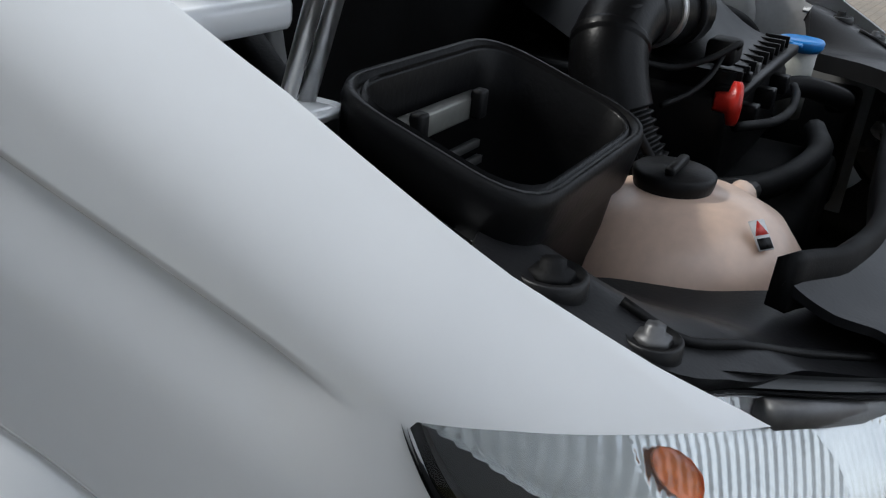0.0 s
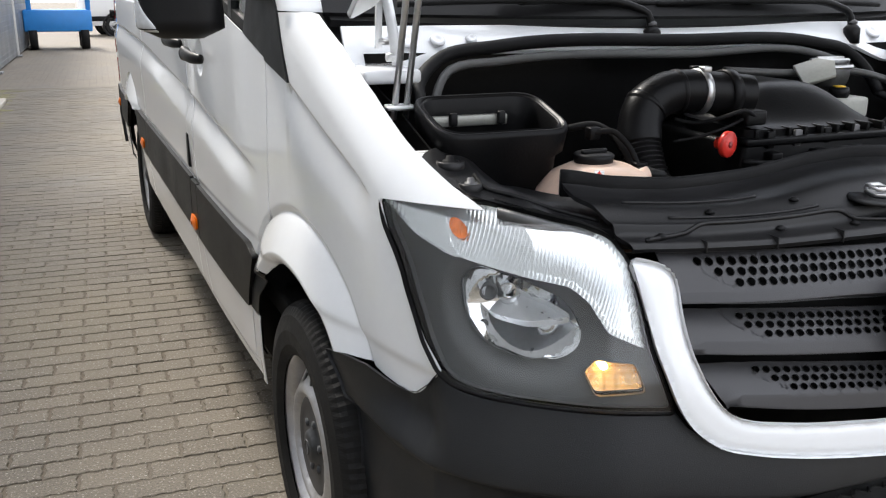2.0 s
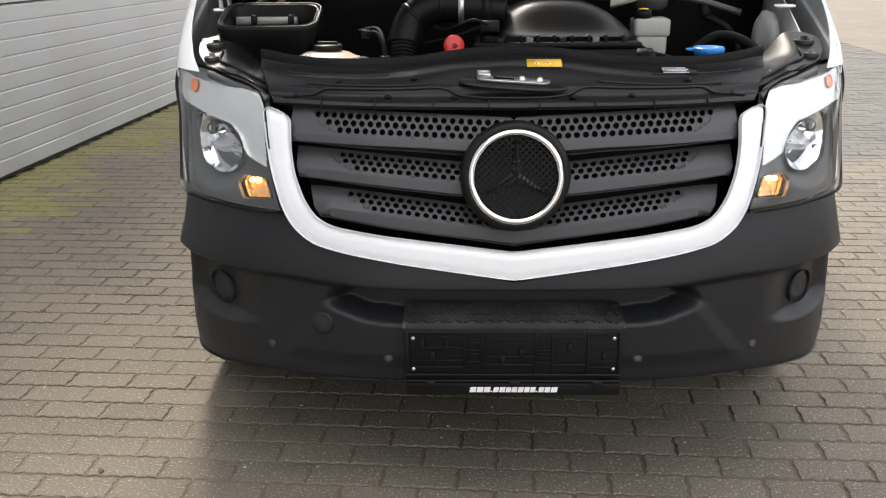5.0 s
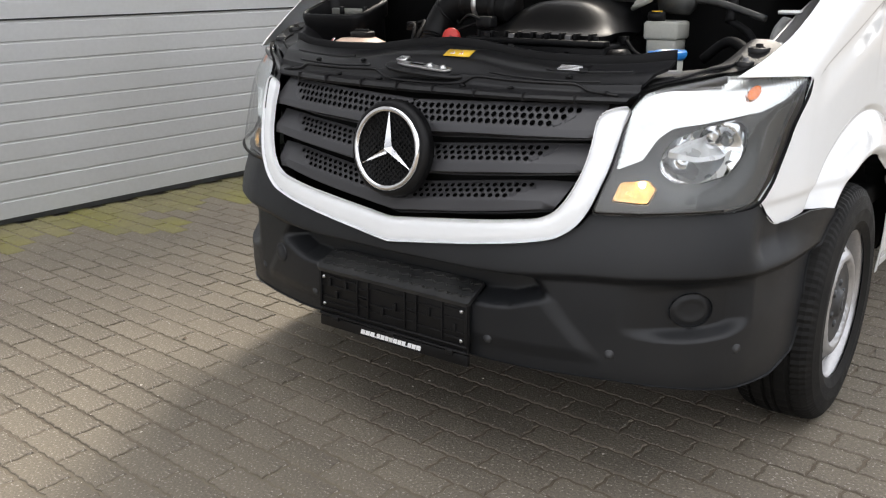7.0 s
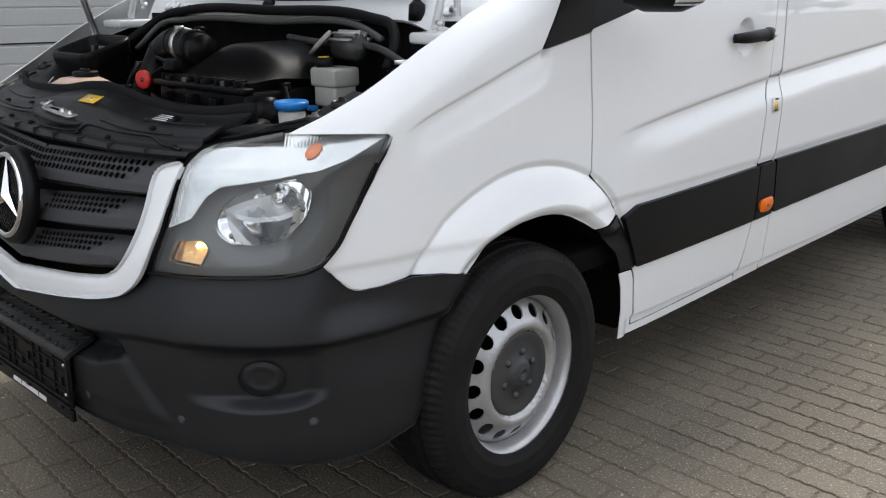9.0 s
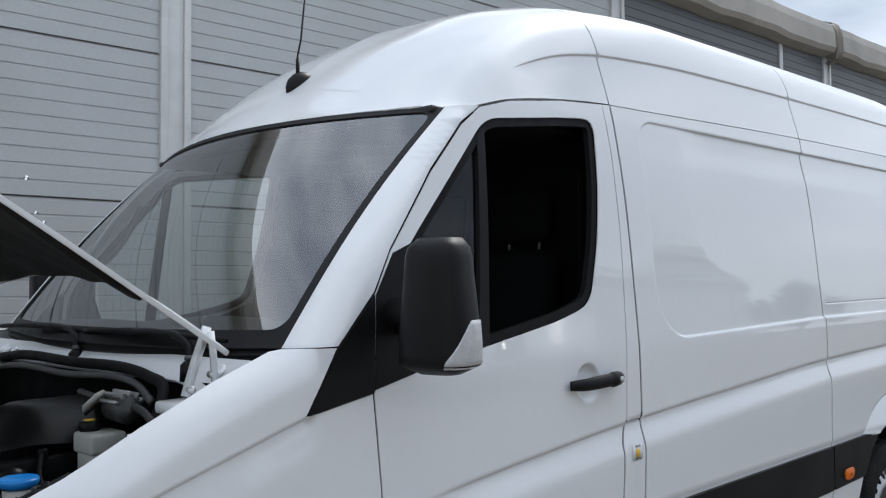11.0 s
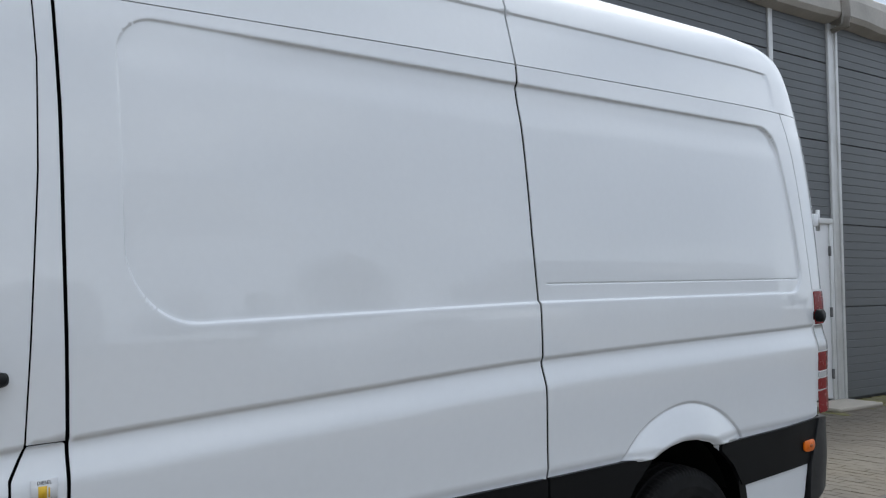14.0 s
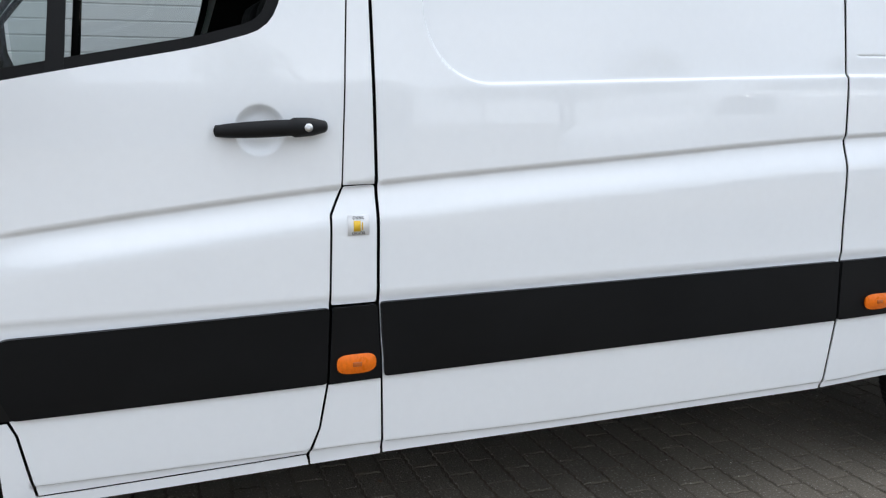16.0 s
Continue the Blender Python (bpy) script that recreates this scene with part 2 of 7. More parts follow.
def skin(outline, where, step=0.03, holes=(), rim=0.003, out=1, extra=(), vstep=None, sharp=False, avoid=None):
    """A pressed sheet: the outline (u, v), less its holes, laid on the surface where(u, v), with a turned-in rim.
    out: 1 where u x v points outwards, else -1."""
    vstep = vstep or step
    loops = [dense(outline, step * 0.8)] + [dense(h, step * 0.6) for h in holes]
    lo, hi = loops[0].min(0), loops[0].max(0)
    gu, gv = np.meshgrid(np.arange(lo[0] + step / 2, hi[0], step), np.arange(lo[1] + vstep / 2, hi[1], vstep))
    grid = np.stack([gu.ravel(), gv.ravel()], 1)
    if avoid is not None:
        grid = grid[~avoid(grid[:, 0], grid[:, 1])]
    for more in extra:
        grid = np.r_[grid, np.array(more, float).reshape(-1, 2)]
    keep = inside(grid, loops[0]) & (near_edge(grid, loops[0]) > 0.3 * min(step, vstep))
    for h in loops[1:]:
        keep &= ~inside(grid, h) & (near_edge(grid, h) > 0.3 * min(step, vstep))
    grid = grid[keep]
    pts, edges = [], []
    for loop in loops:
        n0 = len(pts)
        pts += [tuple(p) for p in loop]
        edges += [(n0 + i, n0 + (i + 1) % len(loop)) for i in range(len(loop))]
    pts += [tuple(p) for p in grid]
    vs, _, fs, _, _, _ = delaunay_2d_cdt([Vector(p) for p in pts], edges, [], 0, 1e-6)
    flat = np.array([(v.x, v.y) for v in vs])
    fs = [f for f in fs if len(f) == 3]
    mid = np.array([flat[list(f)].mean(0) for f in fs])
    ok = inside(mid, loops[0])
    for h in loops[1:]:
        ok &= ~inside(mid, h)
    fs = [f if out > 0 else f[::-1] for f, k in zip(fs, ok) if k]
    co = np.array(where(flat[:, 0], flat[:, 1]), float).T
    me_v, me_f = [tuple(c) for c in co], [tuple(f) for f in fs]
    e = 8e-4
    nu = np.array(where(flat[:, 0] + e, flat[:, 1])).T - np.array(where(flat[:, 0] - e, flat[:, 1])).T
    nv = np.array(where(flat[:, 0], flat[:, 1] + e)).T - np.array(where(flat[:, 0], flat[:, 1] - e)).T
    me_n = [np.cross(nu, nv) * out]
    if rim:
        for k, loop in enumerate(loops):
            u, v = loop.T
            a = np.array(where(u, v), float).T
            e = 2e-3
            du = np.array(where(u + e, v)).T - np.array(where(u - e, v)).T
            dv = np.array(where(u, v + e)).T - np.array(where(u, v - e)).T
            nrm = np.cross(du, dv) * out
            nrm /= np.maximum(np.linalg.norm(nrm, axis=1), 1e-12)[:, None]
            b = a - nrm * rim
            n0, n = len(me_v), len(loop)
            me_v += [tuple(c) for c in a] + [tuple(c) for c in b]
            area = np.sum(u * np.roll(v, -1) - np.roll(u, -1) * v)
            outward = np.cross(np.roll(a, -1, 0) - np.roll(a, 1, 0), nrm) * (1 if (area > 0) == (out > 0) else -1) * (1 if k == 0 else -1)
            if k:
                outward = -outward
            me_n += [outward, outward]
            for i in range(n):
                j = (i + 1) % n
                q = (n0 + i, n0 + n + i, n0 + n + j, n0 + j)
                me_f.append(q if (area > 0) == (out > 0) else q[::-1])
    me = bpy.data.meshes.new("sheet")
    me.from_pydata(me_v, [], me_f)
    me.validate()
    me.update()
    if not sharp:
        me.shade_smooth()
        set_normals(me, np.concatenate(me_n))
    return me


def set_normals(me, n):
    """Gives each vertex the true normal of its surface."""
    n = n / np.maximum(np.linalg.norm(n, axis=1), 1e-12)[:, None]
    me.normals_split_custom_set_from_vertices([tuple(q) for q in n])


def mirrored(me):
    nv, nl = len(me.vertices), len(me.loops)
    co, ln, lv = np.zeros(nv * 3), np.zeros(nl * 3), np.zeros(nl, int)
    me.vertices.foreach_get("co", co)
    me.loops.foreach_get("vertex_index", lv)
    me.corner_normals.foreach_get("vector", ln)
    co = co.reshape(-1, 3) * (-1, 1, 1)
    out = bpy.data.meshes.new(me.name)
    out.from_pydata([tuple(c) for c in co], [], [tuple(f.vertices)[::-1] for f in me.polygons])
    out.update()
    out.shade_smooth()
    if me.has_custom_normals:
        n = np.zeros((nv, 3))
        n[lv] = ln.reshape(-1, 3) * (-1, 1, 1)
        set_normals(out, n)
    for mt in me.materials:
        out.materials.append(mt)
    return out


def lathe(profile, n=48, closed=False, axis="x"):
    """A turned body: the profile (along, radius) round the axis."""
    bm = bmesh.new()
    rings = []
    for a, r in profile:
        ring = []
        for i in range(n):
            c, s = math.cos(2 * math.pi * i / n), math.sin(2 * math.pi * i / n)
            ring.append(bm.verts.new({"x": (a, r * c, r * s), "y": (r * s, a, r * c), "z": (r * c, r * s, a)}[axis]))
        rings.append(ring)
    pairs = list(zip(rings, rings[1:])) + ([(rings[-1], rings[0])] if closed else [])
    for a, b in pairs:
        for i in range(n):
            bm.faces.new((a[i], b[i], b[(i + 1) % n], a[(i + 1) % n]))
    if not closed:
        for ring, flip in ((rings[0], False), (rings[-1], True)):
            bm.faces.new(ring[::-1] if flip else ring)
    bmesh.ops.recalc_face_normals(bm, faces=bm.faces)
    return bm


def tube(points, radius, n=12, caps=True, ripple=None):
    """A hose along the points; ripple(s) gives its radius' factor along 0..1."""
    P = [Vector(p) for p in points]
    bm = bmesh.new()
    rings, up = [], None
    for i, p in enumerate(P):
        d = (P[min(i + 1, len(P) - 1)] - P[max(i - 1, 0)]).normalized()
        side_ = d.cross(up if up is not None and abs(d.dot(up)) < 0.98 else Vector((0.3, 0.2, 1)))
        side_.normalize()
        up = side_.cross(d).normalized()
        r = radius * (ripple(i / (len(P) - 1)) if ripple else 1)
        rings.append([bm.verts.new(p + r * (math.cos(2 * math.pi * k / n) * side_ + math.sin(2 * math.pi * k / n) * up)) for k in range(n)])
    for a, b in zip(rings, rings[1:]):
        for k in range(n):
            bm.faces.new((a[k], a[(k + 1) % n], b[(k + 1) % n], b[k]))
    if caps:
        bm.faces.new(rings[0][::-1])
        bm.faces.new(rings[-1])
    bmesh.ops.recalc_face_normals(bm, faces=bm.faces)
    return bm


def spline(points, n=40):
    """Points along a smooth line through the given ones."""
    p = np.array(points, float)
    t = np.r_[0, np.cumsum(np.linalg.norm(np.diff(p, axis=0), axis=1))]
    d = np.gradient(p, t, axis=0)
    out = []
    for s in np.linspace(0, t[-1], n):
        i = min(np.searchsorted(t, s, side="right") - 1, len(t) - 2)
        h = t[i + 1] - t[i]
        k = (s - t[i]) / h
        out.append((2 * k**3 - 3 * k**2 + 1) * p[i] + (k**3 - 2 * k**2 + k) * h * d[i] + (-2 * k**3 + 3 * k**2) * p[i + 1] + (k**3 - k**2) * h * d[i + 1])
    return [tuple(o) for o in out]


def block(lo, hi, bevel=0.004, segments=2, bm=None):
    """A box with rounded edges."""
    own = bmesh.new()
    bmesh.ops.create_cube(own, size=1)
    for v in own.verts:
        v.co = [lo[i] + (v.co[i] + 0.5) * (hi[i] - lo[i]) for i in range(3)]
    if bevel:
        bmesh.ops.bevel(own, geom=own.edges[:], offset=bevel, segments=segments, affect="EDGES", profile=0.5)
    if bm is None:
        return own
    me = bpy.data.meshes.new("piece")
    own.to_mesh(me)
    own.free()
    bm.from_mesh(me)
    bpy.data.meshes.remove(me)
    return bm


def prism(outline, depth, place, bevel=0.0):
    """A plate: the outline (a, b) raised by depth; place: a matrix that takes (a, b, c) to the world."""
    bm = bmesh.new()
    f = bm.faces.new([bm.verts.new((a, b, 0)) for a, b in outline])
    g = bmesh.ops.extrude_face_region(bm, geom=[f])
    for v in g["geom"]:
        if isinstance(v, bmesh.types.BMVert):
            v.co.z = depth
    bmesh.ops.recalc_face_normals(bm, faces=bm.faces)
    if bevel:
        top = [e for e in bm.edges if all(abs(v.co.z - depth) < 1e-6 for v in e.verts)]
        bmesh.ops.bevel(bm, geom=top, offset=bevel, segments=2, affect="EDGES", profile=0.5)
    bm.transform(place)
    return bm


# ---- the yard ----
WALL = Matrix.Translation((-3.185, 0, 0)) @ Matrix.Rotation(-math.atan(0.055), 4, "Z")
FALL = 0.0125  # the yard falls away towards the van's rear, which rides high
TILT = Matrix.Translation((0, 0.3, 0)) @ Matrix.Rotation(-math.atan(FALL), 4, "X") @ Matrix.Translation((0, -0.3, 0))

ground_mat = shade("sandy_paving", (0.175, 0.147, 0.113), 0.85, vary=0.3, scale=0.8, fine=120, bump=0.003, dirt=(0.21, 0.187, 0.145), dirt_amount=0.6)
bed_mat = shade("sandy_joints", (0.100, 0.080, 0.056), 0.95, vary=0.35, scale=0.9, fine=150, bump=0.003, dirt=(0.19, 0.165, 0.122), dirt_amount=0.9)
paver_mat = shade("concrete_pavers", (0.133, 0.113, 0.086), 0.85, vary=0.45, scale=1.1, fine=130, bump=0.006, dirt=(0.174, 0.150, 0.108), dirt_amount=0.75, per_object=0.16)
moss_mat = shade("mossy_pavers", (0.166, 0.148, 0.072), 0.9, vary=0.45, scale=2.5, fine=110, bump=0.004, dirt=(0.172, 0.162, 0.030), dirt_amount=1.0, per_object=0.12)
grey_mat = shade("grey_pavers", (0.102, 0.096, 0.086), 0.8, vary=0.4, scale=1.3, fine=130, bump=0.005, dirt=(0.060, 0.058, 0.052), dirt_amount=0.7, per_object=0.18)
speckle(grey_mat, (0.24, 0.23, 0.21), 0.6, 120)
speckle(paver_mat, (0.38, 0.35, 0.31), 0.8, 120)
speckle(moss_mat, (0.25, 0.245, 0.10), 0.6, 25)
# the blocks go on beyond the laid ones as a pattern of the same size
gt, gp = ground_mat.node_tree, ground_mat.node_tree.nodes["Principled BSDF"]
laid, turn_, tone = gt.nodes.new("ShaderNodeTexBrick"), gt.nodes.new("ShaderNodeMapping"), gt.nodes.new("ShaderNodeMix")
turn_.inputs["Rotation"].default_value = (0, 0, math.atan(0.055))
gt.links.new(gt.nodes.new("ShaderNodeTexCoord").outputs["Object"], turn_.inputs["Vector"])
gt.links.new(turn_.outputs[0], laid.inputs["Vector"])
for key, value in (("Scale", 1.0), ("Brick Width", 0.2025), ("Row Height", 0.1035), ("Mortar Size", 0.005), ("Mortar Smooth", 0.3)):
    laid.inputs[key].default_value = value
laid.inputs["Color1"].default_value, laid.inputs["Color2"].default_value, laid.inputs["Mortar"].default_value = (1.0, 1.0, 1.0, 1), (0.82, 0.82, 0.82, 1), (0.5, 0.48, 0.44, 1)
tone.data_type, tone.blend_type = "RGBA", "MULTIPLY"
tone.inputs["Factor"].default_value = 1.0
gt.links.new(gp.inputs["Base Color"].links[0].from_socket, tone.inputs[6])
gt.links.new(laid.outputs["Color"], tone.inputs[7])
gt.links.new(tone.outputs[2], gp.inputs["Base Color"])
bm = bmesh.new()
bmesh.ops.create_grid(bm, x_segments=24, y_segments=24, size=140)
ground = new("ground", mesh_of(bm, "ground"))
ground.matrix_basis = TILT @ Matrix.Translation((0, 20, -0.012))
ground.data.materials.append(ground_mat)
tagged(ground, "wide yard ground of sandy concrete block paving", "ground", kind="structure")


# ---- the van's surfaces: x to its left, y to its rear, z up ----
SIDE_Z = curve([0.25, 0.45, 0.60, 0.72, 1.0, 1.25, 1.35, 1.7, 2.02, 2.086, 2.283, 2.437, 2.5], [0.955, 0.975, 0.985, 0.985, 0.982, 0.980, 0.974, 0.945, 0.902, 0.888, 0.848, 0.797, 0.75])
SIDE_Y = curve([0.3, 0.4, 0.51, 0.6, 0.85, 1.06, 1.28, 1.7, 2.3, 5.3, 5.6, 5.75, 5.85], [-0.165, -0.125, -0.090, -0.070, -0.047, -0.036, -0.028, -0.01, 0, 0, -0.012, -0.03, -0.07])
CREASE = curve([1.3, 1.5, 1.88, 2.29, 3.1, 3.9, 5.7], [0.938, 0.966, 1.008, 1.045, 1.092, 1.132, 1.168])
CREASE_LOW = curve([1.3, 1.5, 1.88, 2.38, 3.1, 3.9, 5.7], [0.91, 0.935, 0.952, 0.983, 1.008, 1.030, 1.080])
WING_CREASE = curve([0.5, 0.625, 0.70, 0.85, 1.05, 1.2], [0.985, 1.050, 1.081, 1.132, 1.197, 1.240])
WING_TOP = curve([0.35, 0.41, 0.545, 0.70, 0.86, 1.0, 1.2], [1.03, 1.067, 1.137, 1.222, 1.30, 1.36, 1.43])


SILL_FOLD = curve([1.5, 1.6, 2.2, 3.0, 3.9, 4.15, 5.08, 5.2, 5.52], [0.366, 0.366, 0.363, 0.345, 0.343, 0.354, 0.362, 0.372, 0.404])


def flare(y, z, y0, z0, th, r_in, r_out, high, groove=0.013, lip=0.022, turn=0.012):
    """The swelling round a wheel arch, with a groove outside it and a turned lip inside."""
    a, r = np.arctan2(z - z0, y - y0), np.hypot(y - y0, z - z0)
    ri, ro = np.interp(a, th, r_in), np.interp(a, th, r_out)
    q, wide = ro - r, np.maximum(ro - ri, 0.06)
    d = -0.009 * smooth(q / (groove * 1.2)) + (high + 0.009) * np.clip((q - groove) / (wide - groove - lip - 0.002), 0, 1) ** 0.75 - turn * np.clip((q - wide + lip) / lip, 0, 1) ** 2
    return np.where((a > th[0] - 0.05) & (a < th[-1] + 0.05) & (q > 0), d, 0)


FLARE_F = ([0.70, 0.85, 0.97, 1.20, 1.57, 2.1, 2.5], [0.580, 0.590, 0.595, 0.590, 0.583, 0.565, 0.52], [0.462, 0.455, 0.451, 0.446, 0.430, 0.415, 0.385])
FLARE_R = ([0.62, 1.1, 1.57, 2.1, 2.5], [0.53, 0.56, 0.575, 0.575, 0.56], [0.40, 0.415, 0.425, 0.445, 0.44])


def inset(y, z):
    """How far inside the pressed field of the cargo side, in metres."""
    rear = 5.585 - 0.09 * np.clip((z - 1.32) / 0.75, 0, 1) ** 1.5
    c, h = np.stack([(2.515 + rear) / 2, 1.682 + 0 * z], 0), np.stack([(rear - 2.515) / 2, 0.377 + 0 * z], 0)
    low = 1.288 + 0.022 * np.clip((y - 2.6) / 1.3, 0, 1)
    q = np.abs(np.stack([y, z + (1.306 - low) * np.clip((1.6 - z) / 0.3, 0, 1)], 0) - c) - h
    r = np.where((y < 4.0) & (z < 1.68), 0.19, 0.11)
    q = q + r
    d = np.hypot(*np.maximum(q, 0)) + np.minimum(np.maximum(q[0], q[1]), 0) - r
    return -d


def relief(y, z):
    zc, zl = CREASE(y), CREASE_LOW(y)
    on = smooth((y - 1.36) / 0.3)
    down = zc - z
    r = on * (np.interp(down, [0, 0.009], [0, -0.0095]) + 0.0215 * smooth((down - 0.009) / 0.10)) * (1 - 0.75 * smooth((zl - z) / 0.25))
    wc = WING_CREASE(y)
    w = smooth((y - 0.605) / 0.09) * (1 - smooth((y - 1.07) / 0.03))
    r = r + w * (np.interp(wc - z, [0, 0.006], [0, -0.0065]) + 0.0085 * smooth((wc - z - 0.008) / 0.10)) * (1 - smooth((wc - 0.08 - z) / 0.20))
    r = r - (0.011 + 0.006 * smooth((z - 1.9) / 0.1)) * smooth(inset(y, z) / 0.010) * np.maximum(np.clip(0.5 + (1.66 - z) / 0.3 + smooth((z - 1.95) / 0.06), 0.5, 1), smooth((y - 2.56) / 0.5))
    r = r - 0.007 * smooth((0.772 - z) / 0.03) * smooth((z - 0.60) / 0.05)
    r = r - 0.0045 * np.exp(-(((z - 1.3735) / 0.0022) ** 2)) * smooth((y - 3.93) / 0.01) * smooth((5.565 - y) / 0.01)
    r = r + flare(y, z, 1.0, 0.345, FLARE_F[0], FLARE_F[2], FLARE_F[1], 0.032, 0.020, 0.030, 0.018) * np.where(y > 1.25, smooth((z - 0.655) / 0.03), 1)
    r = r + flare(y, z, 4.665, 0.345, FLARE_R[0], FLARE_R[2], FLARE_R[1], 0.030) * smooth((z - 0.722) / 0.012)
    r = r - 0.010 * smooth((SILL_FOLD(y) - z) / 0.007) * smooth((y - 1.5) / 0.02)
    top = WING_TOP(y) - 0.11
    r = r - np.where(y < 1.1, 0.052 * np.clip((z - top) / 0.11, 0, 1.3) ** 2 * smooth((1.16 - y) / 0.1), 0)
    return r


def body(y, z):
    return SIDE_Z(z) + SIDE_Y(y) + relief(y, z), y, z


def proud(d):
    return lambda y, z: (SIDE_Z(z) + SIDE_Y(y) + relief(y, z) + d, y, z)


ROOF_GUTTER = curve([1.3, 1.574, 1.65, 1.72, 1.85, 2.10, 2.35, 2.40, 3.9, 5.6, 5.85], [1.975, 1.985, 1.998, 2.008, 2.040, 2.072, 2.089, 2.090, 2.126, 2.142, 2.142])
ROOF_TOP = curve([1.3, 1.475, 1.6, 1.71, 1.95, 2.2, 2.5, 3.0, 5.2, 5.6, 5.75, 5.86], [1.93, 2.018, 2.12, 2.21, 2.375, 2.50, 2.58, 2.625, 2.635, 2.625, 2.595, 2.50])
ROOF_X = curve([0, 0.25, 0.42, 0.55, 0.68, 0.84, 1.0], [1.0, 0.957, 0.905, 0.84, 0.70, 0.42, 0.0])
ROOF_Z = curve([0, 0.25, 0.42, 0.55, 0.68, 0.84, 1.0], [0, 0.357, 0.60, 0.72, 0.835, 0.95, 1.0])


def roof(y, v):
    zg = ROOF_GUTTER(y)
    xg = SIDE_Z(zg) + SIDE_Y(y) - 0.07 * smooth((1.9 - y) / 0.3)
    back_ = 0.18 * ROOF_X(v) ** 2 * (1 - smooth((y - 1.5) / 0.75))
    top = np.where(y < 2.4, ROOF_TOP(y - back_), ROOF_TOP(y))
    step = -0.009 * smooth((0.270 - v) / 0.016) * smooth((y - 1.9) / 0.12) * smooth((5.57 - y) / 0.04) * np.clip(v / 0.2, 0, 1)
    return xg * ROOF_X(v) + step, y, zg + (np.maximum(top, zg + 0.01) - zg) * ROOF_Z(v)


PX = curve([0, 0.3, 0.62, 0.76, 0.88, 1.0, 1.15, 1.4, 1.7], [0, 0.30, 0.612, 0.735, 0.825, 0.885, 0.920, 0.934, 0.942])
PY = curve([0, 0.3, 0.62, 0.76, 0.88, 1.0, 1.15, 1.4, 1.7], [0.075, 0.086, 0.159, 0.225, 0.305, 0.405, 0.545, 0.79, 1.09])
LEAN = curve([0.3, 0.5, 0.75, 0.9, 0.97, 1.02, 1.07, 1.2], [0, 0, 0.02, 0.06, 0.088, 0.125, 0.18, 0.30])


def nose(u, z, d=0.0):
    """The plan of the nose: u runs along it from the middle; d metres proud of it."""
    u, z = np.asarray(u, float), np.asarray(z, float)
    a = np.abs(u)
    e = 1e-3
    tx, ty = PX(a + e) - PX(np.maximum(a - e, 0)), PY(a + e) - PY(np.maximum(a - e, 0))
    ln = np.maximum(np.hypot(tx, ty), 1e-9)
    k = 1 - np.clip((a - 1.0) / 0.5, 0, 1) * 0.4
    return np.sign(u) * (PX(a) + d * ty / ln), PY(a) + LEAN(z) * k - d * tx / ln, z + 0 * u


def on_nose(d):
    return lambda u, z: nose(u, z, d)


van = thing("van", "white high-roof panel van with open bonnet, parked on paving", "van")


def both(name, me, material, parent=None, label="", pair=None):
    """The part on the van's left and its mirror image on the right."""
    me.name = name
    me.materials.append(material)
    left = part(name, me, None, parent or van, label)
    right = part(name, mirrored(me), None, pair or parent or van, label)
    return left, right


# ---- body panels ----
def inset_rows():
    """Points along the pressed field's edge, at five depths."""
    out = []
    for level in (-0.006, 0.0, 0.005, 0.010, 0.016):
        for y in np.arange(2.534, 5.50, 0.009):
            if float(inset(np.array(y), np.array(1.7))) < level + 0.002:
                continue
            for z0, z1 in ((1.7, 1.25), (1.7, 2.08)):
                a, b = z0, z1
                for _ in range(14):
                    m_ = (a + b) / 2
                    a, b = (m_, b) if float(inset(np.array(y), np.array(m_))) > level else (a, m_)
                out.append((y, a))
        for z in np.arange(1.31, 2.05, 0.009):
            for y0, y1 in ((4.0, 2.45), (4.0, 5.63)):
                a, b = y0, y1
                for _ in range(14):
                    m_ = (a + b) / 2
                    a, b = (m_, b) if float(inset(np.array(m_), np.array(z))) > level else (a, m_)
                out.append((a, z))
    return out


def flare_rows(y0, z0, th, r_out, r_in):
    out = [(y0 + (r + d) * math.cos(t), z0 + (r + d) * math.sin(t)) for t in np.linspace(th[0], th[-1], 170) for r in (float(np.interp(t, th, r_out)),) for d in (0.007, 0.0, -0.005, -0.010, -0.017, -0.024)]
    return out + [(y0 + (r + d) * math.cos(t), z0 + (r + d) * math.sin(t)) for t in np.linspace(th[0], th[-1], 130) for r in (float(np.interp(t, th, r_in)),) for d in (0.040, 0.033, 0.028, 0.022, 0.016, 0.010, 0.004)]


SILL_ROWS = [(y, float(SILL_FOLD(y)) - d) for y in np.arange(1.5, 5.52, 0.012) for d in (-0.006, 0, 0.0035, 0.007, 0.013)]
INSET_ROWS = inset_rows()
LEDGE = [(y, z) for y in np.arange(3.93, 5.57, 0.02) for z in (1.3665, 1.3697, 1.3717, 1.3735, 1.3753, 1.3773, 1.3805)]


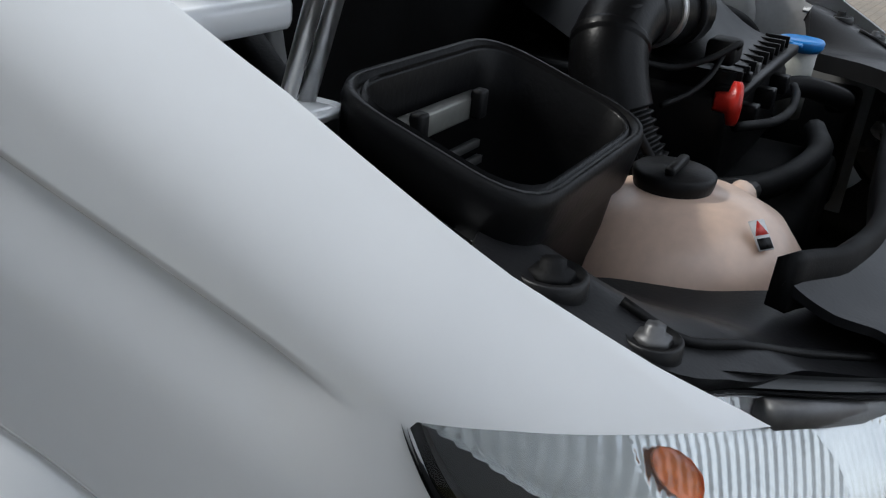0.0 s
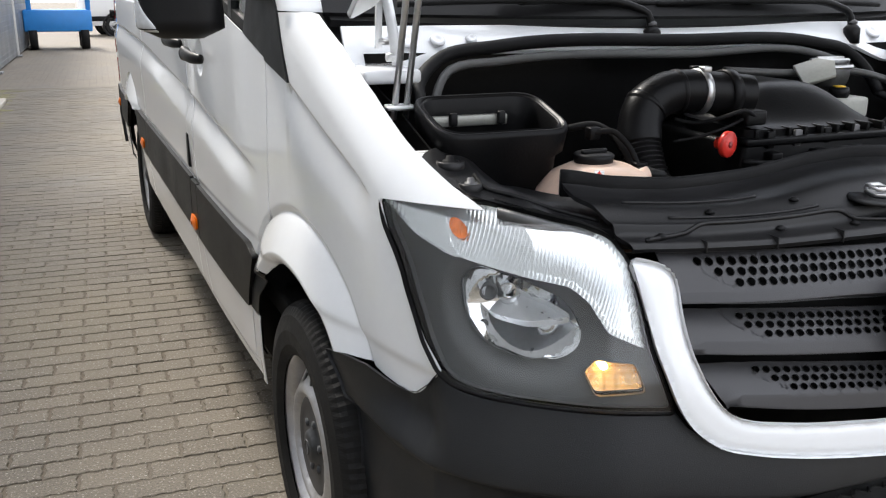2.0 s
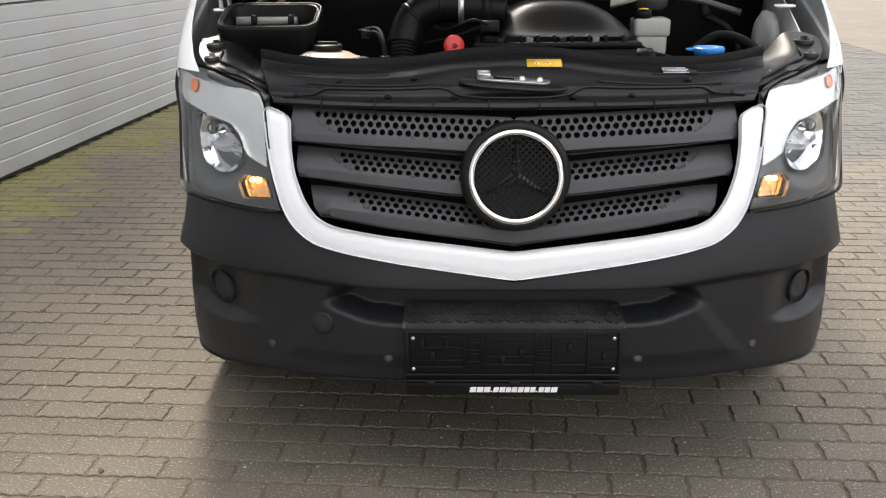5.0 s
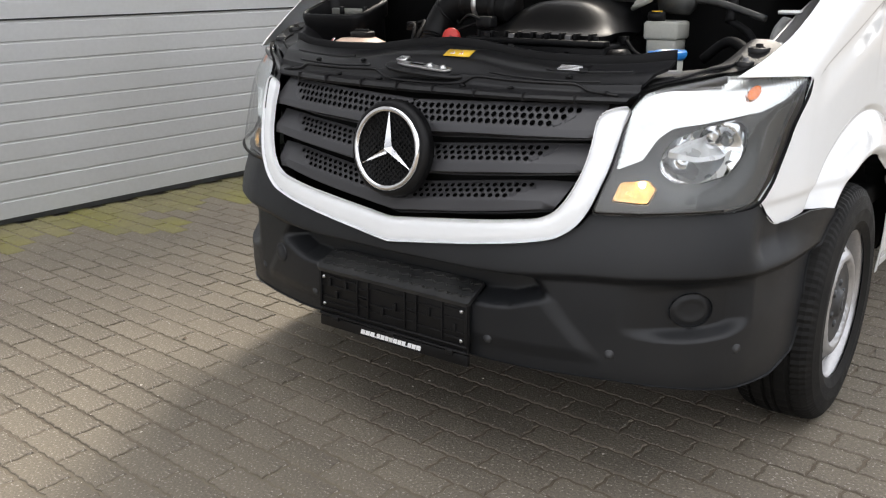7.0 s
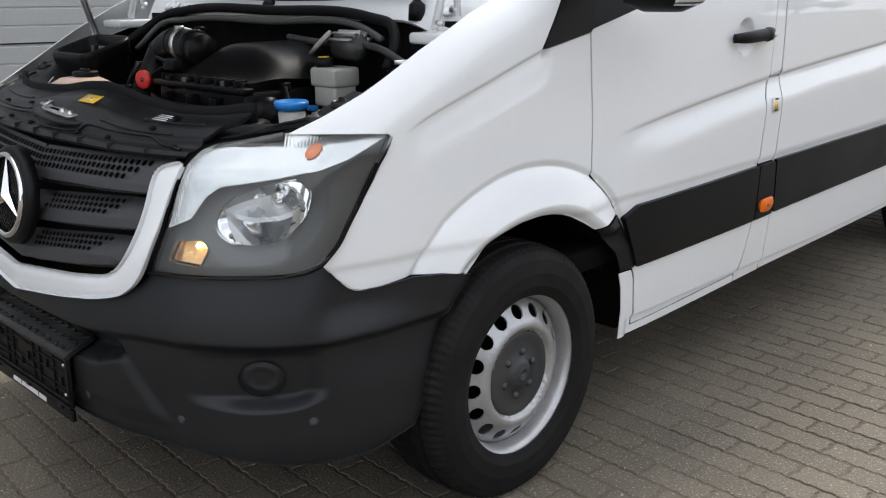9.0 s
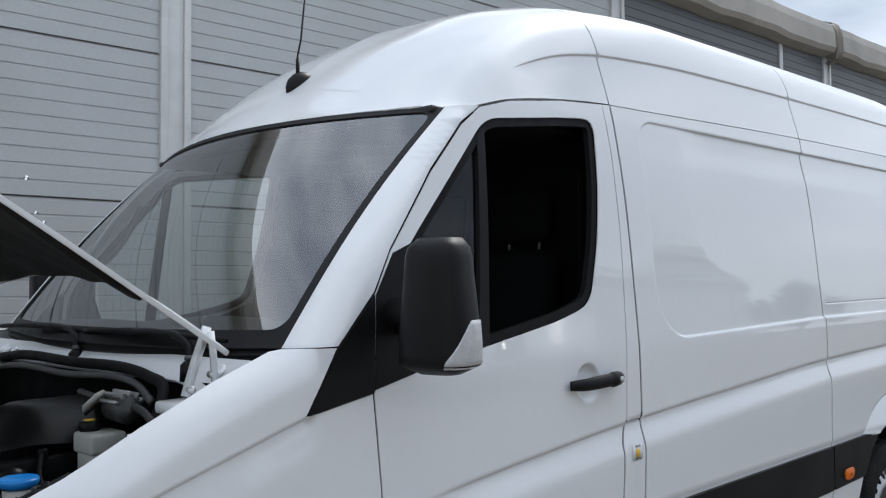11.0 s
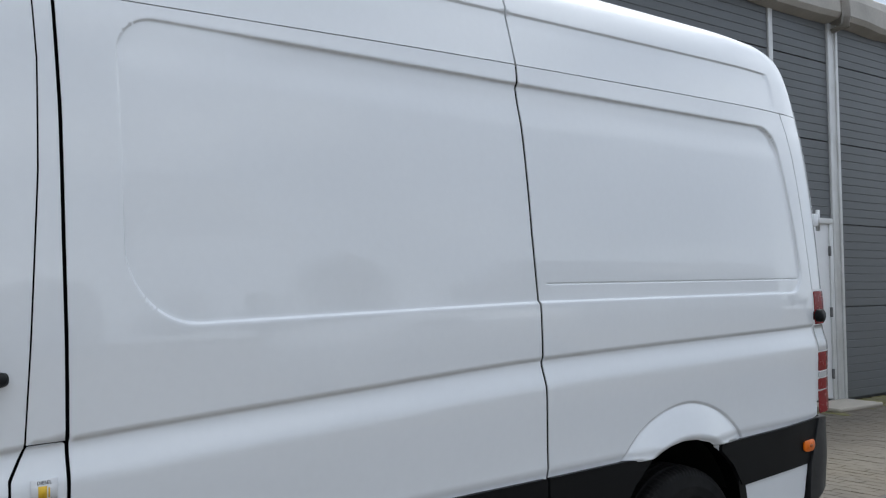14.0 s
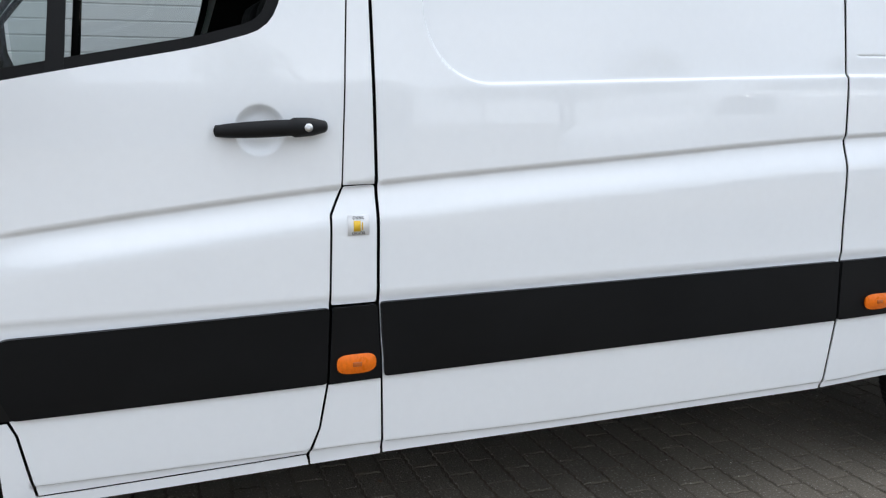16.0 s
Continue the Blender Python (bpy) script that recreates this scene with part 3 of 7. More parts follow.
def busy(y, z):
    """Where the pressings' own points take the place of the grid's."""
    d, c, w = inset(y, z), CREASE(y) - z, WING_CREASE(y) - z
    res = ((d > -0.012) & (d < 0.022)) | ((c > -0.012) & (c < 0.021) & (y > 1.3)) | ((w > -0.012) & (w < 0.021) & (y < 1.1) & (y > 0.58)) | ((np.abs(z - 1.3735) < 0.011) & (y > 3.93))
    res |= (np.abs(SILL_FOLD(y) - 0.003 - z) < 0.013) & (y > 1.5)
    for y0, (th, ro, ri) in ((1.0, FLARE_F), (4.665, FLARE_R)):
        a, r = np.arctan2(z - 0.345, y - y0), np.hypot(y - y0, z - 0.345)
        q, e = np.interp(a, th, ro), np.interp(a, th, ri)
        res |= (a > th[0]) & (a < th[-1]) & ((r > q - 0.030) & (r < q + 0.013) | (r > e - 0.004) & (r < e + 0.046))
    return res


def crease_rows(y0, y1):
    return [(y, float(CREASE(y)) - d) for y in np.arange(y0, y1, 0.008) for d in (-0.007, 0, 0.004, 0.008, 0.015)]


ARCH_F = [(0.70, 0.44), (0.725, 0.57), (0.785, 0.680), (0.815, 0.707), (0.845, 0.735), (0.90, 0.763), (0.96, 0.778), (1.04, 0.782), (1.09, 0.778), (1.135, 0.768), (1.175, 0.755), (1.212, 0.738), (1.245, 0.722), (1.274, 0.705), (1.292, 0.695)]
wing_line = [(0.447, 0.816), (0.418, 0.787), (0.405, 0.772), (0.436, 0.735), (0.464, 0.709), (0.480, 0.700), (0.500, 0.697), (0.54, 0.699), (0.62, 0.708), (0.70, 0.702), (0.76, 0.690), *ARCH_F[2:], (1.410, 0.720), (1.383, 0.750), (1.346, 0.785), (1.310, 0.817), (1.277, 0.848), (1.276, 0.996), (1.256, 1.235), (1.06, 1.199), (1.156, 1.352), (1.03, 1.356), (1.0, 1.352), (0.86, 1.296), (0.70, 1.218), (0.545, 1.133), (0.455, 1.090), (0.405, 1.068), (0.385, 1.058), (0.45, 1.056), (0.52, 1.052), (0.572, 1.047), (0.577, 1.040), (0.558, 1.0), (0.532, 0.95), (0.50, 0.90)]
both("wing", skin(wing_line, body, 0.014, rim=0.003, extra=[[(y, float(WING_CREASE(y)) - d) for y in np.arange(0.6, 1.06, 0.006) for d in (-0.007, 0, 0.004, 0.008, 0.015)], flare_rows(1.0, 0.345, *FLARE_F)], avoid=busy), PAINT, label="white front wing with a pressed crease and flared arch")
window_hole = rounded([(1.288, 1.262), (1.459, 1.288), (1.652, 1.324), (1.972, 1.380), (2.135, 1.425), (2.20, 1.62), (2.236, 1.80), (2.262, 2.025), (2.10, 2.012), (1.73, 1.968), (1.56, 1.78), (1.423, 1.625), (1.305, 1.475)], 0.06)
door_line = [(1.283, 0.850), (1.281, 0.996), (1.262, 1.235), (1.28, 1.47), (1.34, 1.582), (1.50, 1.795), (1.635, 1.938), (1.72, 1.999), (1.85, 2.034), (2.10, 2.0665), (2.327, 2.083), (2.333, 1.91), (2.327, 1.65), (2.309, 1.35), (2.291, 1.04), (2.258, 0.975), (2.250, 0.738), (2.237, 0.539), (2.215, 0.42), (2.185, 0.35), (1.545, 0.335), (1.515, 0.496), (1.46, 0.63), (1.407, 0.738), (1.345, 0.800)]


def dished(y, z):
    """The door's skin with the hand's hollow behind its handle."""
    x, y, z = body(y, z)
    r = np.hypot(y - 2.097, z - 1.186)
    return x - 0.022 * smooth((0.064 - r) / 0.022), y, z


ring = [(2.097 + r * math.cos(a), 1.186 + r * math.sin(a)) for r in (0.03, 0.044, 0.052, 0.058, 0.064, 0.07) for a in np.linspace(0, 6.2, 40)]
door_l, door_r = both("front_door", skin(door_line, dished, 0.016, [window_hole], 0.004, extra=[ring, SILL_ROWS, crease_rows(1.36, 2.29), flare_rows(1.0, 0.345, *FLARE_F)], avoid=lambda y, z: busy(y, z) | (np.hypot(y - 2.097, z - 1.186) < 0.075)), PAINT, label="white front door with glass, black seal and crease")
both("pillar_strip", skin([(2.2955, 1.046), (2.3135, 1.35), (2.3315, 1.65), (2.3375, 1.91), (2.331, 2.0835), (2.372, 2.0865), (2.377, 1.8), (2.376, 1.5), (2.378, 1.046)], body, 0.03), PAINT)
both("fuel_flap", skin(rounded([(2.298, 1.040), (2.378, 1.042), (2.374, 0.743), (2.256, 0.743), (2.264, 0.972)], 0.006, 3), proud(0.001), 0.02), PAINT)
both("pillar_sill", skin([(2.243, 0.536), (2.381, 0.538), (2.384, 0.320), (2.195, 0.318), (2.193, 0.345), (2.222, 0.42)], body, 0.012, extra=[SILL_ROWS], avoid=busy), PAINT)
both("cargo_side", skin([(2.381, 2.0865), (2.3865, 1.8), (2.3855, 1.5), (2.3875, 1.04), (2.3835, 0.739), (2.391, 0.322), (3.0, 0.318), (3.866, 0.316), (3.887, 0.546), (3.892, 0.742), (3.886, 1.130), (3.886, 1.319), (3.880, 1.54), (3.882, 2.068), *[(y, float(ROOF_GUTTER(y)) - 0.0035) for y in (3.889, 3.7, 3.4, 3.1, 2.8, 2.55)]], body, 0.016, vstep=0.012, rim=0.004, extra=[crease_rows(2.4, 3.88), INSET_ROWS, SILL_ROWS], avoid=busy), PAINT, label="white pressed cargo side panel with inset field")
REAR_ARCH = [(4.245, 0.552), (4.33, 0.655), (4.437, 0.729), (4.515, 0.765), (4.60, 0.775), (4.68, 0.771), (4.78, 0.748), (4.86, 0.708), (4.95, 0.64), (5.01, 0.555)]
both("rear_side", skin([(3.899, 2.1225), (3.8925, 2.068), (3.8905, 1.54), (3.8955, 1.319), (3.8965, 1.130), (3.902, 0.742), (3.897, 0.546), (3.875, 0.318), (4.155, 0.328), (4.20, 0.44), *REAR_ARCH, (5.04, 0.45), (5.083, 0.335), (5.518, 0.377), (5.540, 0.557), (5.60, 0.745), (5.650, 0.757), (5.665, 1.316), (5.651, 1.556), (5.632, 1.935), *[(y, float(ROOF_GUTTER(y)) - 0.0035) for y in (5.600, 5.2, 4.8, 4.4, 4.1)]], body, 0.016, vstep=0.012, rim=0.004, extra=[crease_rows(3.9, 5.64), INSET_ROWS, SILL_ROWS, LEDGE, flare_rows(4.665, 0.345, *FLARE_R)], avoid=busy), PAINT, label="white rear side panel with flared wheel arch")
both("rear_corner", skin([(5.671, 1.325), (5.657, 1.556), (5.638, 1.935), (5.606, 2.138), (5.70, 2.138), (5.85, 2.138), (5.85, 1.325)], body, 0.02), PAINT)
for k, (z0, z1, mt, lab) in enumerate(((1.165, 1.316, RED, "red lens"), (1.045, 1.16, CLEAR, "clear lens"), (0.955, 1.04, RED, "red lens"), (0.925, 0.95, CLEAR, "pale strip"), (0.87, 0.92, RED, "red lens"), (0.765, 0.865, RED, "red lens"))):
    both("tail_lamp_segment", skin(rounded([(5.664 + 0.012 * (z0 - 0.76), z0), (5.664 + 0.012 * (z1 - 0.76), z1), (5.83, z1), (5.835, z0)], 0.008, 3), proud(0.006), 0.015), mt, label=lab)
ROOF_LINE = [(y, v) for y in np.arange(1.88, 5.64, 0.02) for v in (0.248, 0.254, 0.259, 0.264, 0.270, 0.276)]
roof_busy = lambda y, v: (np.abs(v - 0.262) < 0.02) & (y > 1.87) & (y < 5.65)
both("roof_front", skin([(1.655, 0.0), (1.72, 0.0), (2.0, 0.0), (2.371, 0.0), (2.371, 1.0), (1.475, 1.0), (1.490, 0.90), (1.507, 0.84), (1.563, 0.68), (1.602, 0.55), (1.622, 0.42), (1.640, 0.25)], roof, 0.025, out=1, rim=0.012, extra=[ROOF_LINE], avoid=roof_busy), PAINT, label="white sloping front roof cap")
both("roof_middle", skin([(2.379, 0.0), (3.889, 0.0), (3.889, 1.0), (2.379, 1.0)], roof, 0.03, rim=0.012, extra=[ROOF_LINE], avoid=roof_busy), PAINT)
both("roof_rear", skin([(3.898, 0.0), (5.60, 0.0), (5.85, 0.0), (5.85, 1.0), (3.896, 1.0)], roof, 0.03, rim=0.012, extra=[ROOF_LINE], avoid=roof_busy), PAINT)
# near-black sheets added to stand in for the shade inside the gaps
both("inner_shell", skin([(1.30, 0.86), (1.27, 1.22), (1.30, 1.30), (1.40, 1.29), (1.972, 1.36), (2.16, 1.42), (2.25, 1.7), (2.28, 2.05), (2.1, 2.03), (1.85, 2.01), (1.72, 1.985), (1.85, 2.04), (2.2, 2.075), (2.32, 2.082), (3.9, 2.125), (5.58, 2.135), (5.66, 1.5), (5.64, 0.75), (5.5, 0.40), (5.1, 0.36), (5.03, 0.57), (4.88, 0.72), (4.68, 0.79), (4.42, 0.745), (4.22, 0.56), (4.13, 0.36), (2.3, 0.345), (1.56, 0.36), (1.53, 0.5), (1.42, 0.75)], proud(-0.024), 0.035, rim=0.005), DEEP_SHADE)
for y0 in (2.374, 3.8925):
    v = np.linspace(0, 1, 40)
    both("seam_backing", skin([(y0 - 0.02, 0.0), (y0 + 0.02, 0.0), (y0 + 0.02, 1.0), (y0 - 0.02, 1.0)], lambda y, v: tuple(a - b for a, b in zip(roof(y, v), (0.015 * (1 - v), 0, 0.015 * v + 0.003))), 0.03, rim=0), DEEP_SHADE)

# ---- black cladding with side lamps ----
CLAD_PIECES = [
    [(1.432, 0.700), (1.505, 0.728), (1.8, 0.732), (2.249, 0.738), (2.236, 0.541), (1.506, 0.536), (1.47, 0.62)],
    [(2.257, 0.738), (2.374, 0.738), (2.381, 0.543), (2.243, 0.541)],
    [(2.385, 0.742), (3.884, 0.740), (3.884, 0.549), (2.390, 0.545)],
    [(3.896, 0.740), (4.30, 0.741), (4.43, 0.726), (4.33, 0.650), (4.25, 0.555), (3.893, 0.550)],
    [(4.872, 0.729), (5.30, 0.738), (5.640, 0.750), (5.55, 0.562), (5.30, 0.555), (5.006, 0.545), (4.945, 0.636), (4.900, 0.676), (4.864, 0.704)],
]
for line in CLAD_PIECES:
    both("cladding", skin(rounded(line, 0.008, 3), lambda y, z: (SIDE_Z(z) + SIDE_Y(y) + 0.011, y, z), 0.025, rim=0.02), CLAD, label="black plastic side moulding")


def lamp(y0, z0, d):
    a = np.linspace(0, 2 * math.pi, 28)[:-1]
    line = [(y0 + 0.052 * np.sign(math.cos(t)) * abs(math.cos(t)) ** 0.55, z0 + 0.026 * np.sign(math.sin(t)) * abs(math.sin(t)) ** 0.7) for t in a]
    return skin(line, lambda y, z: (SIDE_Z(z) + SIDE_Y(y) + d + 0.008 * (1 - np.hypot((y - y0) / 0.055, (z - z0) / 0.03) ** 2), y, z), 0.008, rim=0.014)


for y0, z0 in ((2.3135, 0.590), (4.045, 0.600), (5.535, 0.640)):
    l, r = both("side_marker", lamp(y0, z0, 0.018), AMBER, label="amber side marker lamp")
    for ob, sgn in ((l, 1), (r, -1)):
        x = float(SIDE_Z(z0) + SIDE_Y(y0)) + 0.024
        part("lamp_badge", block((sgn * x - 0.004, y0 - 0.012, z0 - 0.006), (sgn * x + 0.004, y0 + 0.012, z0 + 0.006), 0.002), shade("dark_amber", (0.4, 0.09, 0.01), 0.3), ob)

# rear bumper, with its corner wrapped round
REAR_PLAN = curve([5.54, 5.65, 5.75, 5.84, 5.90], [0, -0.012, -0.04, -0.10, -0.24])
both("rear_bumper", skin(rounded([(5.546, 0.560), (5.640, 0.752), (5.875, 0.730), (5.895, 0.58), (5.86, 0.45), (5.55, 0.362)], 0.02), lambda y, z: (SIDE_Z(z) + REAR_PLAN(y) + 0.012, y, z), 0.02, rim=0.03), BUMPER, label="black plastic rear bumper corner")
part("rear_bumper_bar", block((-0.75, 5.83, 0.42), (0.75, 5.90, 0.72), 0.02), BUMPER, van)
part("rear_face", block((-0.83, 5.80, 0.70), (0.83, 5.846, 2.10), 0.02), PAINT, van)
part("rear_face_top", block((-0.68, 5.80, 2.09), (0.68, 5.846, 2.33), 0.02), PAINT, van)
for sgn in (1, -1):
    hinge = part("rear_door_hinge", block((min(sgn * 0.865, sgn * 0.905), 5.81, 1.62), (max(sgn * 0.865, sgn * 0.905), 5.862, 1.68), 0.006), PAINT, van, "white rear door hinge")
    part("hinge_pin", lathe([(1.60, 0.0), (1.60, 0.010), (1.70, 0.010), (1.70, 0.0)], 12, axis="z"), ALU, hinge, m=Matrix.Translation((sgn * 0.898, 5.856, 0)))
    stop = part("door_stop", lathe([(0, 0.0), (0.0, 0.018), (0.03, 0.020), (0.035, 0.028), (0.06, 0.028), (0.064, 0.0)], 20), RUBBER, van, "black rubber door stop", m=Matrix.Translation((sgn * 0.935, 5.69, 1.205)) @ (Matrix.Rotation(math.pi, 4, "Z") if sgn < 0 else Matrix()))

# ---- door glass, seals, sail, mirror, handle ----
seal_in = shrink(window_hole, 0.026)
l, r = both("window_seal", skin(shrink(window_hole, 0.001), proud(-0.007), 0.02, [seal_in], 0.02), RUBBER, door_l, "black rubber window seal", door_r)


def pane(line, d0=-0.018, thick=0.004):
    return skin(line, proud(d0), 0.05, rim=thick)


quarter = [(1.43, 1.31), (1.64, 1.345), (1.70, 1.90), (1.56, 1.75), (1.42, 1.60)]
for ob in both("quarter_pane", pane(quarter), GLASS, door_l, "clear fixed quarter glass", door_r):
    ob.visible_shadow = False
main_pane = [(1.66, 1.345), (1.97, 1.40), (2.12, 1.445), (2.18, 1.62), (2.215, 1.80), (2.24, 2.005), (2.10, 1.995), (1.73, 1.95)]
me = mirrored(pane(main_pane))
me.materials.append(GLASS)
part("window_pane", me, None, door_r, "clear side window glass, closed").visible_shadow = False
me = pane([(1.655, 1.30), (1.97, 1.33), (2.10, 1.36), (2.11, 1.395), (1.97, 1.372), (1.66, 1.333)])
me.materials.append(GLASS)
part("window_pane", me, None, door_l, "edge of the lowered window glass").visible_shadow = False
both("window_divider", skin([(1.632, 1.322), (1.672, 1.330), (1.732, 1.945), (1.698, 1.915)], proud(-0.006), 0.03, rim=0.016), BLACK, door_l, "black window divider bar", door_r)
both("mirror_sail", skin([(1.264, 1.244), (1.2825, 1.474), (1.345, 1.578), (1.405, 1.603), (1.41, 1.45), (1.47, 1.292)], proud(0.002), 0.02, rim=0.02), BLACK, door_l, "black plastic mirror sail", door_r)
both("wing_sail", skin(rounded([(1.066, 1.203), (1.158, 1.350), (1.278, 1.474), (1.2605, 1.238)], 0.004, 3), proud(0.004), 0.02, rim=0.02), BLACK, label="black plastic triangle at the pillar foot")


def mirror_at(s, t, grow=0.0):
    """A tall rounded housing: s from its top to its foot, t round it."""
    top = (1 - min(s / 0.16, 1)) ** 3
    foot = 1 - 0.5 * max(0, (s - 0.93) / 0.07)
    w = (0.074 + 0.024 * smooth(s / 0.85)) * (1 - top * 0.30) * foot + grow
    d = 0.075 * (1 - top * 0.4) * foot + grow
    c, sn = math.cos(t), math.sin(t)
    px = w * math.copysign(abs(c) ** 0.55, c)
    py = d * math.copysign(abs(sn) ** 0.6, sn) * (0.55 if sn > 0 else 1)
    return 1.135 - 0.004 * s + px * math.cos(0.22) - py * math.sin(0.22), 1.315 + px * math.sin(0.22) * 0.9 + py * math.cos(0.22), 1.605 - 0.315 * s


def mirror_patch(s0, s1, t0, t1, grow, n=14, m=28):
    """Part of the housing's skin; t0 and t1 follow s."""
    bm = bmesh.new()
    rows = []
    for k in range(n + 1):
        s = s0 + (s1 - s0) * k / n
        a, b = t0(s), t1(s)
        rows.append([bm.verts.new(mirror_at(s, a + (b - a) * i / m, grow)) for i in range(m + 1)])
    for a, b in zip(rows, rows[1:]):
        for i in range(m):
            bm.faces.new((a[i], a[i + 1], b[i + 1], b[i]))
    return bm, rows


def mirror_housing():
    bm, rows = mirror_patch(0, 1, lambda s: 0, lambda s: 2 * math.pi, 0.0)
    bm.faces.new(rows[0][:-1])
    bm.faces.new(rows[-1][:-1][::-1])
    bmesh.ops.remove_doubles(bm, verts=bm.verts, dist=1e-5)
    bmesh.ops.recalc_face_normals(bm, faces=bm.faces)
    return mesh_of(bm, "mirror")


ml, mr = both("door_mirror", mirror_housing(), BLACK, door_l, "black wing mirror housing", door_r)
arm = tube(spline([(0.93, 1.35, 1.42), (0.99, 1.34, 1.42), (1.06, 1.32, 1.42)], 8), 0.045, 14)
both("mirror_arm", mesh_of(arm, "arm"), BLACK, door_l, "", door_r)
ind, _ = mirror_patch(0.60, 0.95, lambda s: -0.10 - 1.15 * min(1, (s - 0.60) / 0.30), lambda s: 0.5, 0.003, 10, 14)
bmesh.ops.recalc_face_normals(ind, faces=ind.faces)
bmesh.ops.solidify(ind, geom=ind.faces[:], thickness=0.004)
both("mirror_indicator", mesh_of(ind, "indicator"), CLEAR, ml, "clear indicator lens", mr)
bm = lathe([(0, 0), (0, 0.062), (0.004, 0.062), (0.004, 0)], 28, axis="y")
bm.transform(Matrix.Translation((1.128, 1.352, 1.45)) @ Matrix.Rotation(0.22, 4, "Z") @ Matrix.Diagonal((1, 1, 1.6, 1)))
both("mirror_glass", mesh_of(bm, "glass"), CHROME, ml, "mirror glass", mr)

hx = float(SIDE_Z(1.19)) + 0.016


def handle_mesh():
    pts = spline([(hx - 0.012, 1.994, 1.186), (hx + 0.012, 2.03, 1.187), (hx + 0.022, 2.12, 1.190), (hx + 0.018, 2.20, 1.192), (hx - 0.006, 2.250, 1.192)], 30)
    bm = tube(pts, 0.020, 14, ripple=lambda s: 0.62 + 0.38 * math.sin(math.pi * min(max(s, 0.02), 0.98)) ** 0.5 + (0.22 if s > 0.68 else 0) * min(1, (1.02 - s) * 6))
    for v in bm.verts:
        v.co.x = hx + (v.co.x - hx) * 0.75
    return mesh_of(bm, "handle")


hl_, hr_ = both("door_handle", handle_mesh(), BLACK, door_l, "black plastic door handle with lock", door_r)
part("lock", lathe([(0, 0), (0, 0.010), (0.004, 0.010), (0.005, 0.004), (0.005, 0)], 20), ALU, hl_, m=Matrix.Translation((hx + 0.029, 2.204, 1.191)))
part("door_handle", mirrored(hl_.data), None, van, "black sliding door handle", m=Matrix.Translation((0, 0.45, 0.02)))
# sliding door gap and its catch on the right
part("slide_catch", block((-0.998, 2.36, 0.78), (-0.985, 2.40, 0.90), 0.003), BLACK, van, "small black door catch")

# ---- windscreen and pillars ----
def screen(a, b):
    """a runs across from -1 to 1, b from the foot to the top."""
    bx, by, bz = 0.868, 0.965 + 0.088 * a**2, 1.345 + 0.010 * a**2
    tx, ty, tz = 0.822, 1.472 + 0.185 * a**2, 2.018 - 0.014 * a**2
    bow = 0.022 * np.sin(np.pi * np.clip(b, 0, 1))
    return a * (bx + (tx - bx) * b), by + (ty - by) * b - bow, bz + (tz - bz) * b + bow * 0.6


rim_ = [(-0.998, 0), (0.998, 0), (0.998, 1), (-0.998, 1)]
inner = rounded([(-0.965, 0.06), (0.965, 0.06), (0.972, 0.975), (-0.972, 0.975)], 0.06, 6)
scr = part("windscreen", skin(shrink(inner, -0.02), lambda a, b: tuple(np.add(screen(a, b), [0 * a, 0 * a + 0.006, 0 * a])), 0.06, rim=0.003), SCREEN, van, "laminated windscreen reflecting clouds")
scr.visible_shadow = False
part("screen_border", skin(rim_, screen, 0.06, [inner], 0.012), BLACK, scr, "black printed border")
EDGE_B = np.linspace(0, 1, 15)
EDGE_X, EDGE_Y, EDGE_Z = screen(np.ones(15), EDGE_B)
pillar = [(1.160, 1.356), (1.278, 1.482), (1.338, 1.590), (1.497, 1.803), (1.632, 1.946), (1.717, 2.002)] + [(float(y), float(z)) for y, z in zip(EDGE_Y, EDGE_Z)][::-1]


def pillar_at(y, z):
    """From the side's surface, rounded inwards to the windscreen's edge."""
    x, edge = SIDE_Z(z) + SIDE_Y(y), np.interp(z, EDGE_Z, EDGE_Y)
    wide = np.clip(np.interp(z, [1.356, 1.482, 1.590, 1.803, 1.946, 2.002], [1.16, 1.278, 1.338, 1.497, 1.632, 1.717]) - edge, 0.02, 0.12)
    fwd = np.clip(1 - (y - edge) / wide, 0, 1)
    return x - (x - np.interp(z, EDGE_Z, EDGE_X) - 0.002) * fwd**2, y - 0.004 * fwd, z


both("windscreen_pillar", skin(pillar, pillar_at, 0.02), PAINT, label="white windscreen pillar")

